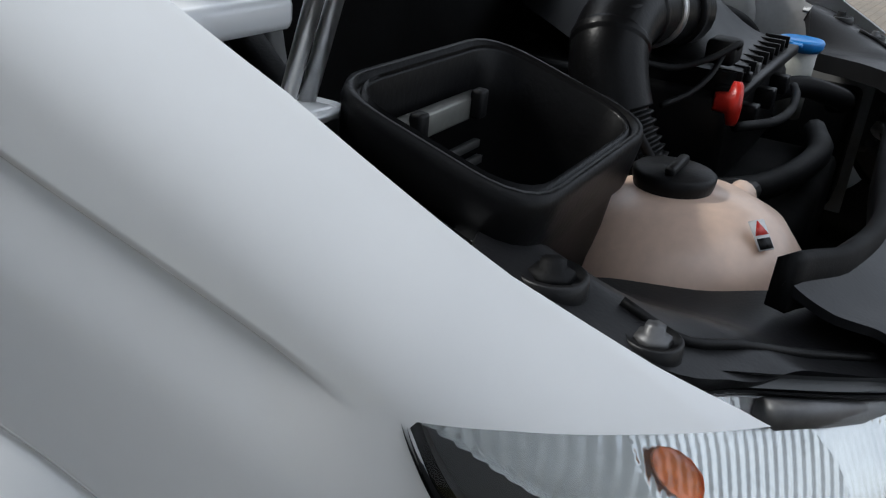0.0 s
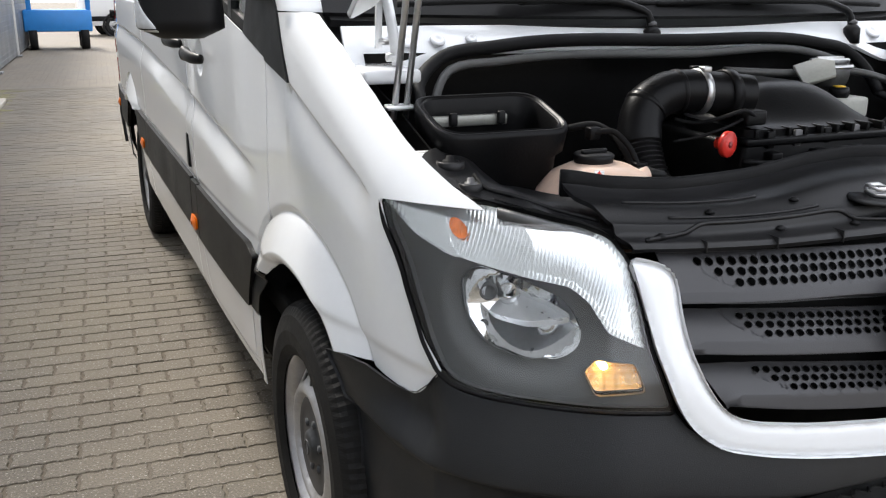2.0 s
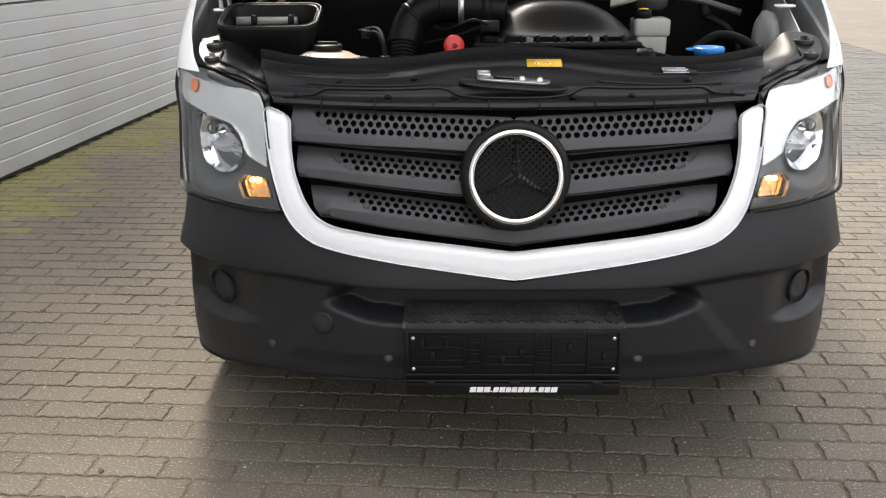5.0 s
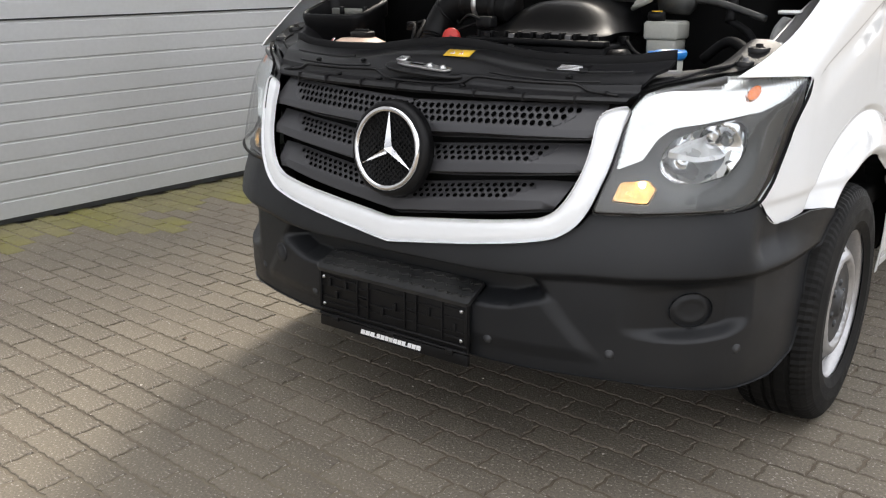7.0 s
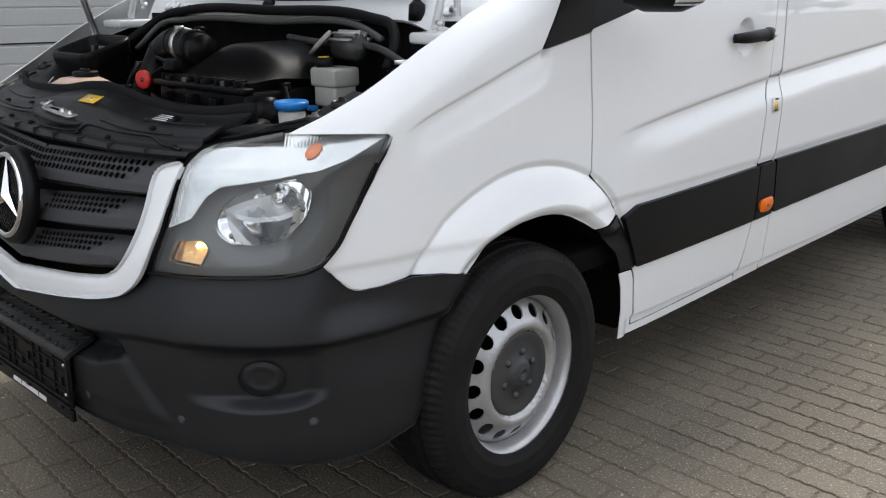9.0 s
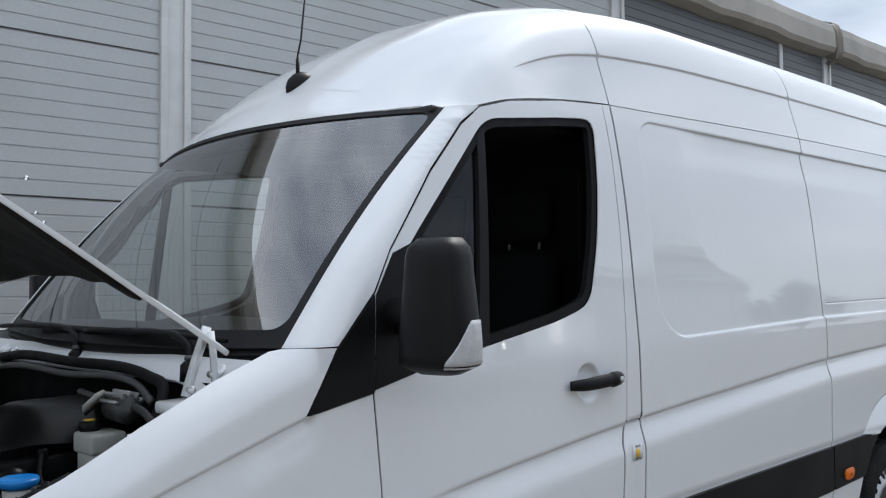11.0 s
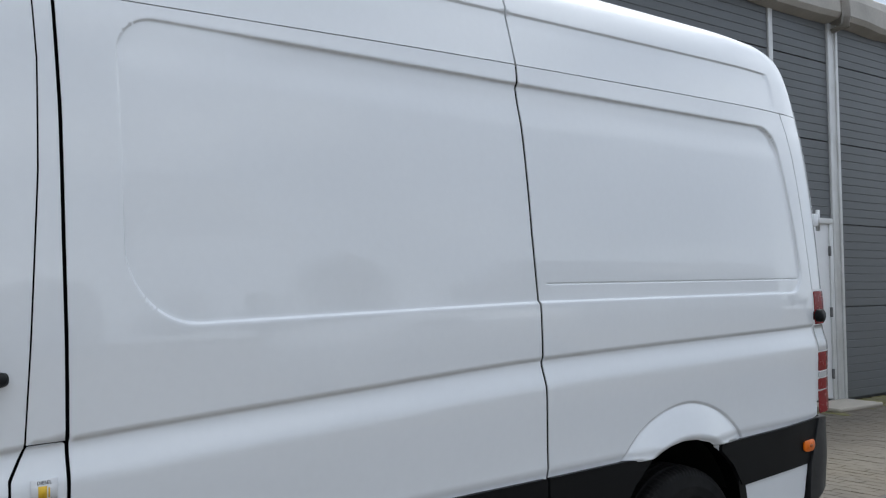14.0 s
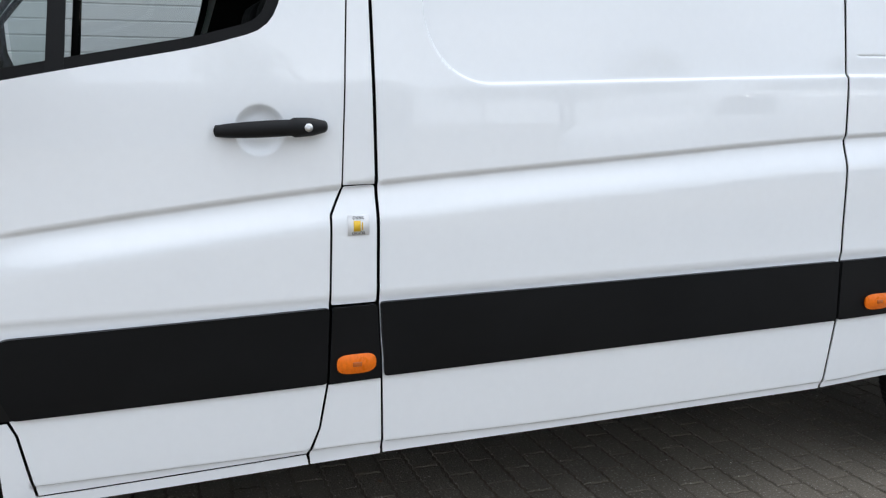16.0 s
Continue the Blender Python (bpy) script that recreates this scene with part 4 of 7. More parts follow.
# ---- cab interior ----
part("dashboard", tube(spline([(-0.86, 1.22, 1.24), (-0.4, 1.16, 1.26), (0.0, 1.15, 1.26), (0.45, 1.18, 1.28), (0.86, 1.22, 1.24)], 24), 0.14, 16), DASH, van, "dark grey dashboard")
# floor and bulkhead carry the cab's shade in their near-black colour
part("cab_floor", block((-0.92, 1.1, 0.55), (0.92, 2.42, 0.62), 0.01), DEEP_SHADE, van)
part("cab_bulkhead", block((-0.84, 2.42, 0.6), (0.84, 2.44, 2.06), 0.01), DEEP_SHADE, van)
part("cab_lining", block((-0.80, 1.62, 1.985), (0.80, 2.40, 2.01), 0.01), DASH, van)
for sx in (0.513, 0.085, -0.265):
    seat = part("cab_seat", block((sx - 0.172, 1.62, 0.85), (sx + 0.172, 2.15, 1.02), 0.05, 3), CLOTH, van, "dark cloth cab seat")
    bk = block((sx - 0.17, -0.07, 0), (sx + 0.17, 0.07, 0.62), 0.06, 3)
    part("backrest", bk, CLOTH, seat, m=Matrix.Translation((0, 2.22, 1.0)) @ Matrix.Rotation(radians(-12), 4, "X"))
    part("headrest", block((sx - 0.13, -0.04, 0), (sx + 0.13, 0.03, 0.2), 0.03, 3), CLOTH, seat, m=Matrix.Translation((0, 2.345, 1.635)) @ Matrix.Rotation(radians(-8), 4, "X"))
    for dx in (-0.07, 0.07):
        part("headrest_post", tube([(sx + dx, 2.362, 1.612), (sx + dx, 2.366, 1.642)], 0.005, 8), ALU, seat)
wheel_at = Matrix.Translation((0.45, 1.50, 1.24)) @ Matrix.Rotation(radians(-28), 4, "X")
bm = tube([(0.20 * math.cos(t), 0.20 * math.sin(t), 0) for t in np.linspace(0, 2 * math.pi, 40)], 0.016, 10, caps=False)
sw = part("steering_wheel", bm, DASH, van, "dark steering wheel", m=wheel_at)
part("wheel_hub", block((-0.07, -0.06, -0.03), (0.07, 0.06, 0.02), 0.02), DASH, sw)
for t in (0.2, 2.94, 4.71):
    part("spoke", tube([(0.05 * math.cos(t), 0.05 * math.sin(t), 0), (0.19 * math.cos(t), 0.19 * math.sin(t), 0)], 0.014, 8), DASH, sw)
part("seat_belt", block((0.845, 2.24, 1.1), (0.852, 2.285, 1.85), 0.001), CLOTH, van, "dark seat belt")
for sgn in (1, -1):
    part("grab_handle", tube(spline([(sgn * 0.84, 1.36, 1.55), (sgn * 0.80, 1.44, 1.65), (sgn * 0.82, 1.56, 1.82)], 12), 0.014, 8), DASH, van)


# ---- nose: bumper, grille, headlights ----
def full(line):
    """The half outline and its mirror image, as one."""
    return [p for p in line] + [(-u, z) for u, z in line[::-1] if u > 0]


FOLD = lambda a: 0.586 + 0.020 * smooth((a - 0.25) / 0.35)
FOOT = curve([0.5, 0.62, 0.70, 0.80, 0.90, 0.99, 1.2], [0.452, 0.448, 0.438, 0.431, 0.436, 0.458, 0.49])


def bumper_relief(u, z):
    a = np.abs(u)
    fold = FOLD(a)
    d = -0.028 * np.clip((z - fold) / 0.14, 0, 1.4) ** 1.5 - 0.024 * smooth((fold - z) / 0.030)
    # raised middle field that carries the plate, its slanted sides, and the mouth above it
    side_ = np.interp(z, [0.38, 0.43, 0.487, 0.535, 0.584], [0.60, 0.557, 0.506, 0.47, 0.43])
    sill_ = np.interp(a, [0, 0.24, 0.36, 0.46], [0.482, 0.484, 0.493, 0.525])
    d = d + 0.011 * smooth((side_ + 0.012 - a) / 0.060) * smooth((sill_ + 0.014 - z) / 0.024) * smooth((z - 0.36) / 0.05)
    d = d - 0.060 * smooth((0.582 - z) / 0.020) * smooth((z - sill_ + 0.004) / 0.030) * smooth((side_ + 0.006 - a) / 0.060)
    # hollow round the lamp blank, with a ledge below
    d = d - 0.036 * smooth((a - 0.625) / 0.17) * smooth((1.0 - a) / 0.075) * smooth((z - FOOT(a)) / 0.030) * smooth((FOLD(a) + 0.002 - z) / 0.055)
    return d - 0.014 * np.clip((0.37 - z) / 0.09, 0, 1) ** 2


def bumper_depth(u, z):
    """Flush with the wings at its upper corners."""
    a = np.abs(u)
    w = smooth((z - 0.60) / 0.08) * smooth((a - 0.93) / 0.08)
    wing_ = np.interp(a, [0.94, 1.0, 1.08, 1.215, 1.3, 1.39], [-0.010, -0.022, -0.027, -0.003, 0.011, 0.021])
    return (0.012 - 0.007 * smooth((a - 0.95) / 0.12) * smooth((z - 0.45) / 0.1) + bumper_relief(u, z)) * (1 - w) + wing_ * w


bump_line = [(0, 0.604), (0.25, 0.640), (0.40, 0.664), (0.478, 0.682), (0.53, 0.715), (0.552, 0.742), (0.70, 0.747), (0.88, 0.753), (0.94, 0.764), (0.967, 0.772), (1.006, 0.737), (1.050, 0.706), (1.078, 0.699), (1.12, 0.700), (1.215, 0.709), (1.299, 0.701), (1.385, 0.684), (1.33, 0.60), (1.285, 0.50), (1.265, 0.40), (1.23, 0.325), (1.10, 0.295), (0.94, 0.297), (0.64, 0.330), (0.30, 0.335), (0, 0.335)]
bump_fine = [(u + (0.0035 if j % 2 else 0), z) for u in np.arange(0.003, 1.06, 0.007) for j, z in enumerate(np.arange(0.345, 0.66, 0.006))]
bump_fine = [(u, z) for u, z in bump_fine if not (-0.036 < z - FOLD(u) < 0.007 or (u > 0.60 and -0.005 < z - FOOT(u) < 0.036))]
bump_fine += [(u, float(FOLD(u)) + d) for u in np.arange(0.003, 1.06, 0.008) for d in np.linspace(-0.033, 0.004, 9)]
bump_fine += [(u, float(FOOT(u)) + d) for u in np.arange(0.606, 1.06, 0.008) for d in np.linspace(-0.002, 0.033, 9)]
bumper = part("front_bumper", skin(full(bump_line), lambda u, z: nose(u, z, bumper_depth(u, z)), 0.018, rim=0.006, extra=[bump_fine, [(-u, z) for u, z in bump_fine]], out=-1, avoid=lambda u, z: (np.abs(u) < 1.066) & (z > 0.339) & (z < 0.664)), BUMPER, van, "scuffed grained black front bumper")
# near-black sheet stands in for the shade deep in the mouth
part("bumper_gauze", skin(full([(0, 0.50), (0.38, 0.505), (0.40, 0.55), (0.36, 0.59), (0, 0.565)]), on_nose(-0.10), 0.04, rim=0.0, out=-1), DEEP_SHADE, bumper)


def disc_on(u, z, r, d, thick, material, name, parent, label=""):
    c = np.array(nose(u, z, d), float)
    n = np.array(nose(u, z, d + 0.01), float) - c
    q = Vector(n).to_track_quat("X", "Z").to_matrix().to_4x4()
    return part(name, lathe([(-thick, 0), (-thick, r), (0, r), (0.0015, r * 0.85), (0.0015, 0)], 24), material, parent, label, m=Matrix.Translation(c) @ q)


SENSOR = shade("sensor_grey", (0.019, 0.020, 0.022), 0.4, vary=0.1)
for u, z in ((0.306, 0.395), (0.62, 0.398), (0.948, 0.405)):
    for s in (1, -1):
        disc_on(s * u, z, 0.0125, 0.0125 + float(bumper_relief(u, z)), 0.01, SENSOR, "parking_sensor", bumper, "round grey parking sensor")
disc_on(-0.469, 0.479, 0.029, 0.014 + float(bumper_relief(0.469, 0.479)), 0.01, BUMPER, "tow_eye_cover", bumper, "round black tow eye cover")
ROUND = [(0.826 + 0.060 * math.cos(t), 0.506 + 0.043 * math.sin(t)) for t in np.linspace(0, 2 * math.pi, 41)[:-1]]


def blank_at(u, z):
    r = np.hypot((u - 0.826) / 0.060, (z - 0.506) / 0.043)
    return nose(u, z, 0.0125 + bumper_relief(np.asarray(u), np.asarray(z)) + 0.005 * smooth((1 - r) / 0.4) - 0.003 * smooth((0.75 - r) / 0.4))


both("fog_lamp_blank", skin(ROUND, blank_at, 0.006, rim=0.008, out=-1), BUMPER, bumper, "round black fog lamp blank")

# step plate, number plate holder
step_me = skin(rounded([(-0.268, 0.0), (0.268, 0.0), (0.262, 0.085), (-0.262, 0.085)], 0.01, 3), lambda x, s: (x, 0.058 + s + 0 * x, 0.494 + 0.36 * s - 0.006 * np.exp(-((s - 0.0) / 0.006) ** 2)), 0.02, rim=0.012, out=1)
STEP = shade("dusty_step_plastic", (0.018, 0.0185, 0.019), 0.40, vary=0.3, scale=9, fine=300, dirt=(0.075, 0.073, 0.070), dirt_amount=0.55)
step_plate = part("bumper_step", step_me, STEP, van, "black ribbed bumper step")
studs = bmesh.new()
for i in range(26):
    for j in range(3):
        x, s = -0.25 + 0.02 * i, 0.016 + 0.026 * j
        m = Matrix.Translation((x, 0.058 + s, 0.496 + 0.36 * s)) @ Matrix.Rotation(radians(45 if (i + j) % 2 else -45), 4, "Z")
        t = block((-0.009, -0.0025, -0.001), (0.009, 0.0025, 0.0025), 0)
        t.transform(m)
        me = bpy.data.meshes.new("t")
        t.to_mesh(me)
        t.free()
        studs.from_mesh(me)
part("tread_pattern", mesh_of(studs, "tread", flat=True), STEP, step_plate, "worn greyish raised tread")
PLATE = Matrix.Translation((0, 0.074, 0.425)) @ Matrix.Rotation(radians(88), 4, "X")
holder = part("number_plate_holder", prism(rounded([(-0.262, -0.080), (0.262, -0.080), (0.262, 0.064), (-0.262, 0.064)], 0.006, 3), 0.008, PLATE, 0.002), BLACK, van, "empty black number plate holder")
for z0, z1 in ((0.055, 0.063), (-0.062, -0.057), (-0.079, -0.073)):
    part("holder_rim", block((-0.261, z0, 0.007), (0.261, z1, 0.015), 0.002), BLACK, holder, m=PLATE)
for x0 in (-0.261, -0.118, -0.078, 0.052, 0.092, 0.178, 0.253):
    part("holder_rib", block((x0, -0.056, 0.007), (x0 + (0.008 if abs(x0) > 0.2 else 0.004), 0.055, 0.0135), 0.001), BLACK, holder, m=PLATE)
for x0, x1, ys in ((-0.250, -0.122, (0.038, 0.012, -0.022, -0.040)), (-0.112, -0.08, (0.024, 0.004, -0.004, -0.026)), (-0.072, 0.050, (0.034, -0.012, -0.034)), (0.058, 0.09, (0.026, 0.004, -0.004, -0.028)), (0.098, 0.176, (0.030, 0.0, -0.034)), (0.184, 0.25, (0.040, 0.014, -0.024, -0.040))):
    for y0 in ys:
        part("holder_rib", block((x0, y0 - 0.002, 0.007), (x1, y0 + 0.002, 0.012), 0.0006), BLACK, holder, m=PLATE)
for x0, y0 in ((-0.20, -0.022), (-0.165, 0.012), (-0.03, -0.034), (0.015, -0.012), (0.13, 0.0), (0.215, -0.024), (-0.225, 0.012)):
    part("holder_hook", block((x0, y0, 0.007), (x0 + 0.010, y0 + 0.022, 0.0145), 0.001), BLACK, holder, m=PLATE)
for x in (-0.242, 0.242):
    for y in (0.036, -0.044):
        part("screw", lathe([(0.009, 0), (0.009, 0.005), (0.0145, 0.0045), (0.0150, 0)], 12, axis="z"), ALU, holder, "small bright screw", m=PLATE @ Matrix.Translation((x, y, 0)))
strip = part("holder_strip", prism(rounded([(-0.262, -0.114), (0.262, -0.114), (0.262, -0.083), (-0.262, -0.083)], 0.004, 3), 0.010, PLATE, 0.002), BLACK, holder, "black strip with a printed web address")
for x in (-0.2, 0.005, 0.205):
    part("strip_clip", block((x - 0.012, -0.090, 0.008), (x + 0.012, -0.076, 0.016), 0.002), BLACK, strip, m=PLATE)
x = -0.106
for k in range(15):
    w = (0.015, 0.015, 0.015, 0.004, 0.0125, 0.0135, 0.012, 0.013, 0.0135, 0.0125, 0.012, 0.004, 0.0125, 0.013, 0.015)[k]
    lean_ = prism([(0, 0), (w, 0), (w + (0.003 if w > 0.005 else 0), 0.0135 if w > 0.005 else 0.0035), (0.003 if w > 0.005 else 0, 0.0135 if w > 0.005 else 0.0035)], 0.0012, PLATE @ Matrix.Translation((x, -0.1065, 0.0096)))
    part("printed_bar", mesh_of(lean_, "printed_bar", flat=True), WHITE_PRINT, strip)
    x += w + 0.0022

# white surround and grille
half_outer, half_inner = (lambda q: (q[:8], q[8:]))([(0, 0.608), (0.25, 0.642), (0.40, 0.666), (0.478, 0.683), (0.527, 0.718), (0.555, 0.765), (0.583, 0.852), (0.607, 0.990), (0.575, 0.985), (0.534, 0.973), (0.533, 0.90), (0.524, 0.845), (0.500, 0.785), (0.470, 0.745), (0.43, 0.727), (0.30, 0.709), (0, 0.675)])
surround = half_outer + half_inner + [(-u, z) for u, z in half_inner[:-1][::-1]] + [(-u, z) for u, z in half_outer[1:][::-1]]
SURROUND = rounded(surround, 0.022, 5)


def surround_at(u, z):
    """Rounded off towards both edges."""
    e = near_edge(np.stack([np.ravel(u), np.ravel(z)], 1), SURROUND).reshape(np.shape(u))
    return nose(u, z, 0.004 + 0.011 * np.sqrt(np.clip(1 - (1 - np.clip(e / 0.022, 0, 1)) ** 2, 0, 1)))


part("grille_surround", skin(SURROUND, surround_at, 0.009, rim=0.014, out=-1), PAINT, van, "white painted grille surround")
# near-black backing sheet: shade behind the bars and holes, put in as colour
grille_l = part("grille", skin([(-0.545, 0.985), (-0.53, 0.83), (-0.45, 0.72), (0, 0.672), (0.45, 0.72), (0.53, 0.83), (0.545, 0.985)], on_nose(-0.060), 0.04, rim=0.0, out=-1), DEEP_SHADE, van, "dark grey perforated three-bar radiator grille")
SURROUND_IN = curve([0.66, 0.735, 0.755, 0.80, 0.86, 0.93, 0.985], [0.40, 0.447, 0.468, 0.497, 0.524, 0.542, 0.546])


def louvre_bar(under, lip, field, ends, inner, tall=0.040, lean=0.033):
    """One bar: a dark underside, a smooth lip, and a perforated field that leans back above it.
    under, lip, field: the heights of their lower edges along the nose; ends: where the field stops, at its foot and its top."""

    def at(u, v):
        a = np.abs(u)
        zb, zl, zf = under(a), lip(a), field(a)
        s = np.clip((v - 0.028) / 0.050, 0, 1)
        z = np.where(v < 0.012, zb + (zl - zb) * v / 0.012, np.where(v < 0.028, zl + (zf - zl) * (v - 0.012) / 0.016, zf + tall * s))
        t = np.clip((v - 0.012) / 0.016, 0, 1)
        d = np.where(v < 0.012, -0.040 + 0.038 * v / 0.012, np.where(v < 0.028, -0.002 - 0.002 * t, -0.004 - lean * s))
        end = ends[0] + (ends[1] - ends[0]) * (1 - (1 - s) ** 2)
        d = d - 0.0035 * smooth((v - 0.0285) / 0.003) * smooth((end - a) / 0.005)
        return nose(u, z, d)

    holes = []
    for k, v in enumerate((0.0385, 0.0525, 0.0660)):
        s = (v - 0.028) / 0.050
        end = ends[0] + (ends[1] - ends[0]) * (1 - (1 - s) ** 2) - 0.011
        u = -0.52 + (0.0104 if k % 2 else 0)
        while u < 0.521:
            if inner < abs(u) < end:
                holes.append([(u + 0.0070 * math.cos(t), v + 0.0054 * math.sin(t)) for t in np.linspace(0, 2 * math.pi, 13)[:-1]])
            u += 0.0208
    side_ = [(float(SURROUND_IN(h(0.46) + dz)), v) for h, dz, v in ((under, 0, 0.0), (lip, 0, 0.012), (field, 0, 0.028), (field, tall / 2, 0.053), (field, tall, 0.078))]
    line = [(-u, v) for u, v in side_[::-1]] + [(0, 0.0)] + side_ + [(0, 0.078)]
    fine = [(u, v) for u in np.arange(-0.52, 0.521, 0.014) for v in (0.003, 0.009, 0.0113, 0.0127, 0.016, 0.020, 0.024, 0.0275, 0.0287, 0.0300, 0.0318) if abs(u) < side_[0][0] - 0.006]
    rows_ = [(sg * (ends[0] + (ends[1] - ends[0]) * (1 - (1 - k) ** 2) + d), 0.028 + 0.05 * k) for sg in (1, -1) for k in np.linspace(0.06, 0.98, 18) for d in (-0.006, -0.003, 0.0, 0.004)]
    return part("grille_bar", skin(line, at, 0.022, holes, 0.0025, out=-1, extra=[fine, rows_], avoid=lambda u, v: v < 0.034), GRILLE, grille_l, "perforated grey grille bar")


louvre_bar(curve([0, 0.1, 0.21, 0.4, 0.53], [0.884, 0.886, 0.894, 0.903, 0.910]), curve([0, 0.09, 0.21, 0.4, 0.53], [0.899, 0.902, 0.909, 0.915, 0.918]), curve([0, 0.08, 0.21, 0.34, 0.53], [0.918, 0.921, 0.926, 0.931, 0.935]), (0.415, 0.497), 0.0, 0.053, 0.026)
louvre_bar(curve([0, 0.135, 0.347, 0.5], [0.785, 0.795, 0.815, 0.828]), curve([0, 0.135, 0.347, 0.5], [0.797, 0.807, 0.827, 0.838]), curve([0, 0.148, 0.28, 0.387, 0.5], [0.820, 0.832, 0.844, 0.852, 0.858]), (0.375, 0.452), 0.10)
louvre_bar(curve([0, 0.215, 0.44], [0.677, 0.705, 0.735]), curve([0, 0.215, 0.44], [0.692, 0.717, 0.749]), curve([0, 0.12, 0.215, 0.335, 0.44], [0.721, 0.734, 0.746, 0.760, 0.769]), (0.325, 0.412), 0.045)
# emblem: a plain ring with three arms
EMBLEM = Matrix.Translation((0, 0.077, 0.857)) @ Matrix.Rotation(radians(90 - 9), 4, "X")
em = part("emblem", lathe([(-0.03, 0), (-0.03, 0.128), (-0.004, 0.124), (0.004, 0.110), (-0.006, 0.104), (-0.010, 0)], 56, axis="z"), BLACK, van, "round black badge mount", m=EMBLEM)
part("emblem_ring", tube([(0.102 * math.cos(t), 0.102 * math.sin(t), 0.004) for t in np.linspace(0, 2 * math.pi, 65)], 0.0075, 12, caps=False), CHROME, em, "chrome ring")
mesh_lines = bmesh.new()
for k in range(-8, 9):
    w = math.sqrt(max(0.097**2 - (k * 0.011) ** 2, 0))
    for ang in (45, -45):
        b = block((-w, k * 0.011 - 0.0015, -0.008), (w, k * 0.011 + 0.0015, -0.003), 0)
        b.transform(Matrix.Rotation(radians(ang), 4, "Z"))
        me = bpy.data.meshes.new("t")
        b.to_mesh(me)
        b.free()
        mesh_lines.from_mesh(me)
part("badge_mesh", mesh_of(mesh_lines, "badge_mesh", flat=True), BLACK, em)
for k in range(3):
    a0 = radians(90 + 120 * k)
    tip, d0, d1 = (Vector((r * math.cos(a), r * math.sin(a), z)) for r, a, z in ((0.099, a0, 0.004), (0.014, a0 - radians(60), 0.0), (0.014, a0 + radians(60), 0.0)))
    arm3 = bmesh.new()
    v0, v1, v2, v3 = (arm3.verts.new(q) for q in (Vector((0, 0, 0.016)), tip, d0, d1))
    arm3.faces.new((v0, v2, v1))
    arm3.faces.new((v0, v1, v3))
    bmesh.ops.recalc_face_normals(arm3, faces=arm3.faces)
    part("emblem_arm", mesh_of(arm3, "arm", flat=True), CHROME, em, "chrome arm")

# headlights
def lamp_nose(u, z, d=0.0):
    """The nose's surface, drawn in towards the wings."""
    return nose(u, z, d - 0.015 * smooth((np.abs(u) - 0.88) / 0.14) * (1 - smooth((z - 0.92) / 0.10)))


def on_lamp(d):
    return lambda u, z: lamp_nose(u, z, d)


HEAD = rounded([(0.603, 0.988), (0.622, 1.020), (0.66, 1.034), (0.724, 1.046), (0.80, 1.060), (0.86, 1.062), (0.95, 1.059), (1.034, 1.050), (1.050, 1.030), (1.055, 1.0), (1.046, 0.94), (1.036, 0.90), (1.003, 0.816), (0.965, 0.773), (0.93, 0.761), (0.88, 0.757), (0.70, 0.751), (0.556, 0.747), (0.585, 0.842)], 0.012, 4)
MAIN = rounded([(0.700, 0.880), (0.722, 0.915), (0.80, 0.943), (0.880, 0.958), (0.914, 0.930), (0.912, 0.872), (0.880, 0.832), (0.80, 0.813), (0.735, 0.822), (0.703, 0.845)], 0.02, 4)
SIDE_LAMP = rounded([(0.597, 0.774), (0.612, 0.820), (0.676, 0.825), (0.701, 0.804), (0.685, 0.768)], 0.008, 3)
# the lit bulb's warm glow is put into the reflector's and lens's colour
WARM_GLOW = shade("glow_tinted_reflector", (0.95, 0.66, 0.34), 0.25, 0.8, vary=0.2, scale=80)
SIDE_LENS = sheet_glass("ribbed_glow_lens", (0.98, 0.90, 0.76), 0.10)
STRIP = rounded([(0.609, 0.985), (0.627, 1.013), (0.66, 1.027), (0.724, 1.038), (0.80, 1.052), (0.86, 1.055), (0.95, 1.051), (1.036, 1.040), (0.998, 1.018), (0.966, 0.997), (0.912, 0.977), (0.823, 0.961), (0.76, 0.952), (0.708, 0.944), (0.681, 0.922), (0.655, 0.874), (0.600, 0.850)], 0.006, 3)


def slab(line, d, thick=0.003, step=0.03):
    return skin(line, on_lamp(d), step, rim=thick, out=-1)


def bowl(line, d0, deep, step=0.012):
    """A reflector sunk behind its outline, with upright facets above and fine ribs below."""
    c = np.mean(line, 0)

    def at(u, z):
        rho = np.clip(np.hypot((u - c[0]) / 0.105, (z - c[1]) / 0.07), 0, 1)
        facet = np.where(z > c[1] + 0.004, 0.07 * deep * np.abs((u * 34) % 1 - 0.5), 0.018 * deep * np.abs((u * 170) % 1 - 0.5))
        return lamp_nose(u, z, d0 - deep * (1 - rho**2) + facet)

    return skin(line, at, step, rim=0.004, out=-1)


def head_relief(u, z):
    c = np.mean(MAIN, 0)
    rho = np.hypot((u - c[0]) / 0.14, (z - c[1]) / 0.10)
    return -0.022 - 0.018 * smooth((1.15 - rho) / 0.4)


hl, hr = both("headlight", skin(shrink(HEAD, 0.0015), lambda u, z: lamp_nose(u, z, head_relief(u, z)), 0.012, [MAIN, SIDE_LAMP], 0.01, out=-1), LAMP_HOUSING, label="clear-lens headlight with dark grey bezel")
both("reflector", bowl(shrink(MAIN, -0.002), -0.036, 0.060, 0.006), REFLECTOR, hl, "faceted mirror reflector", hr)
SHELF = rounded([(0.712, 0.874), (0.755, 0.892), (0.82, 0.904), (0.893, 0.902), (0.903, 0.880), (0.86, 0.866), (0.79, 0.862)], 0.012, 4)
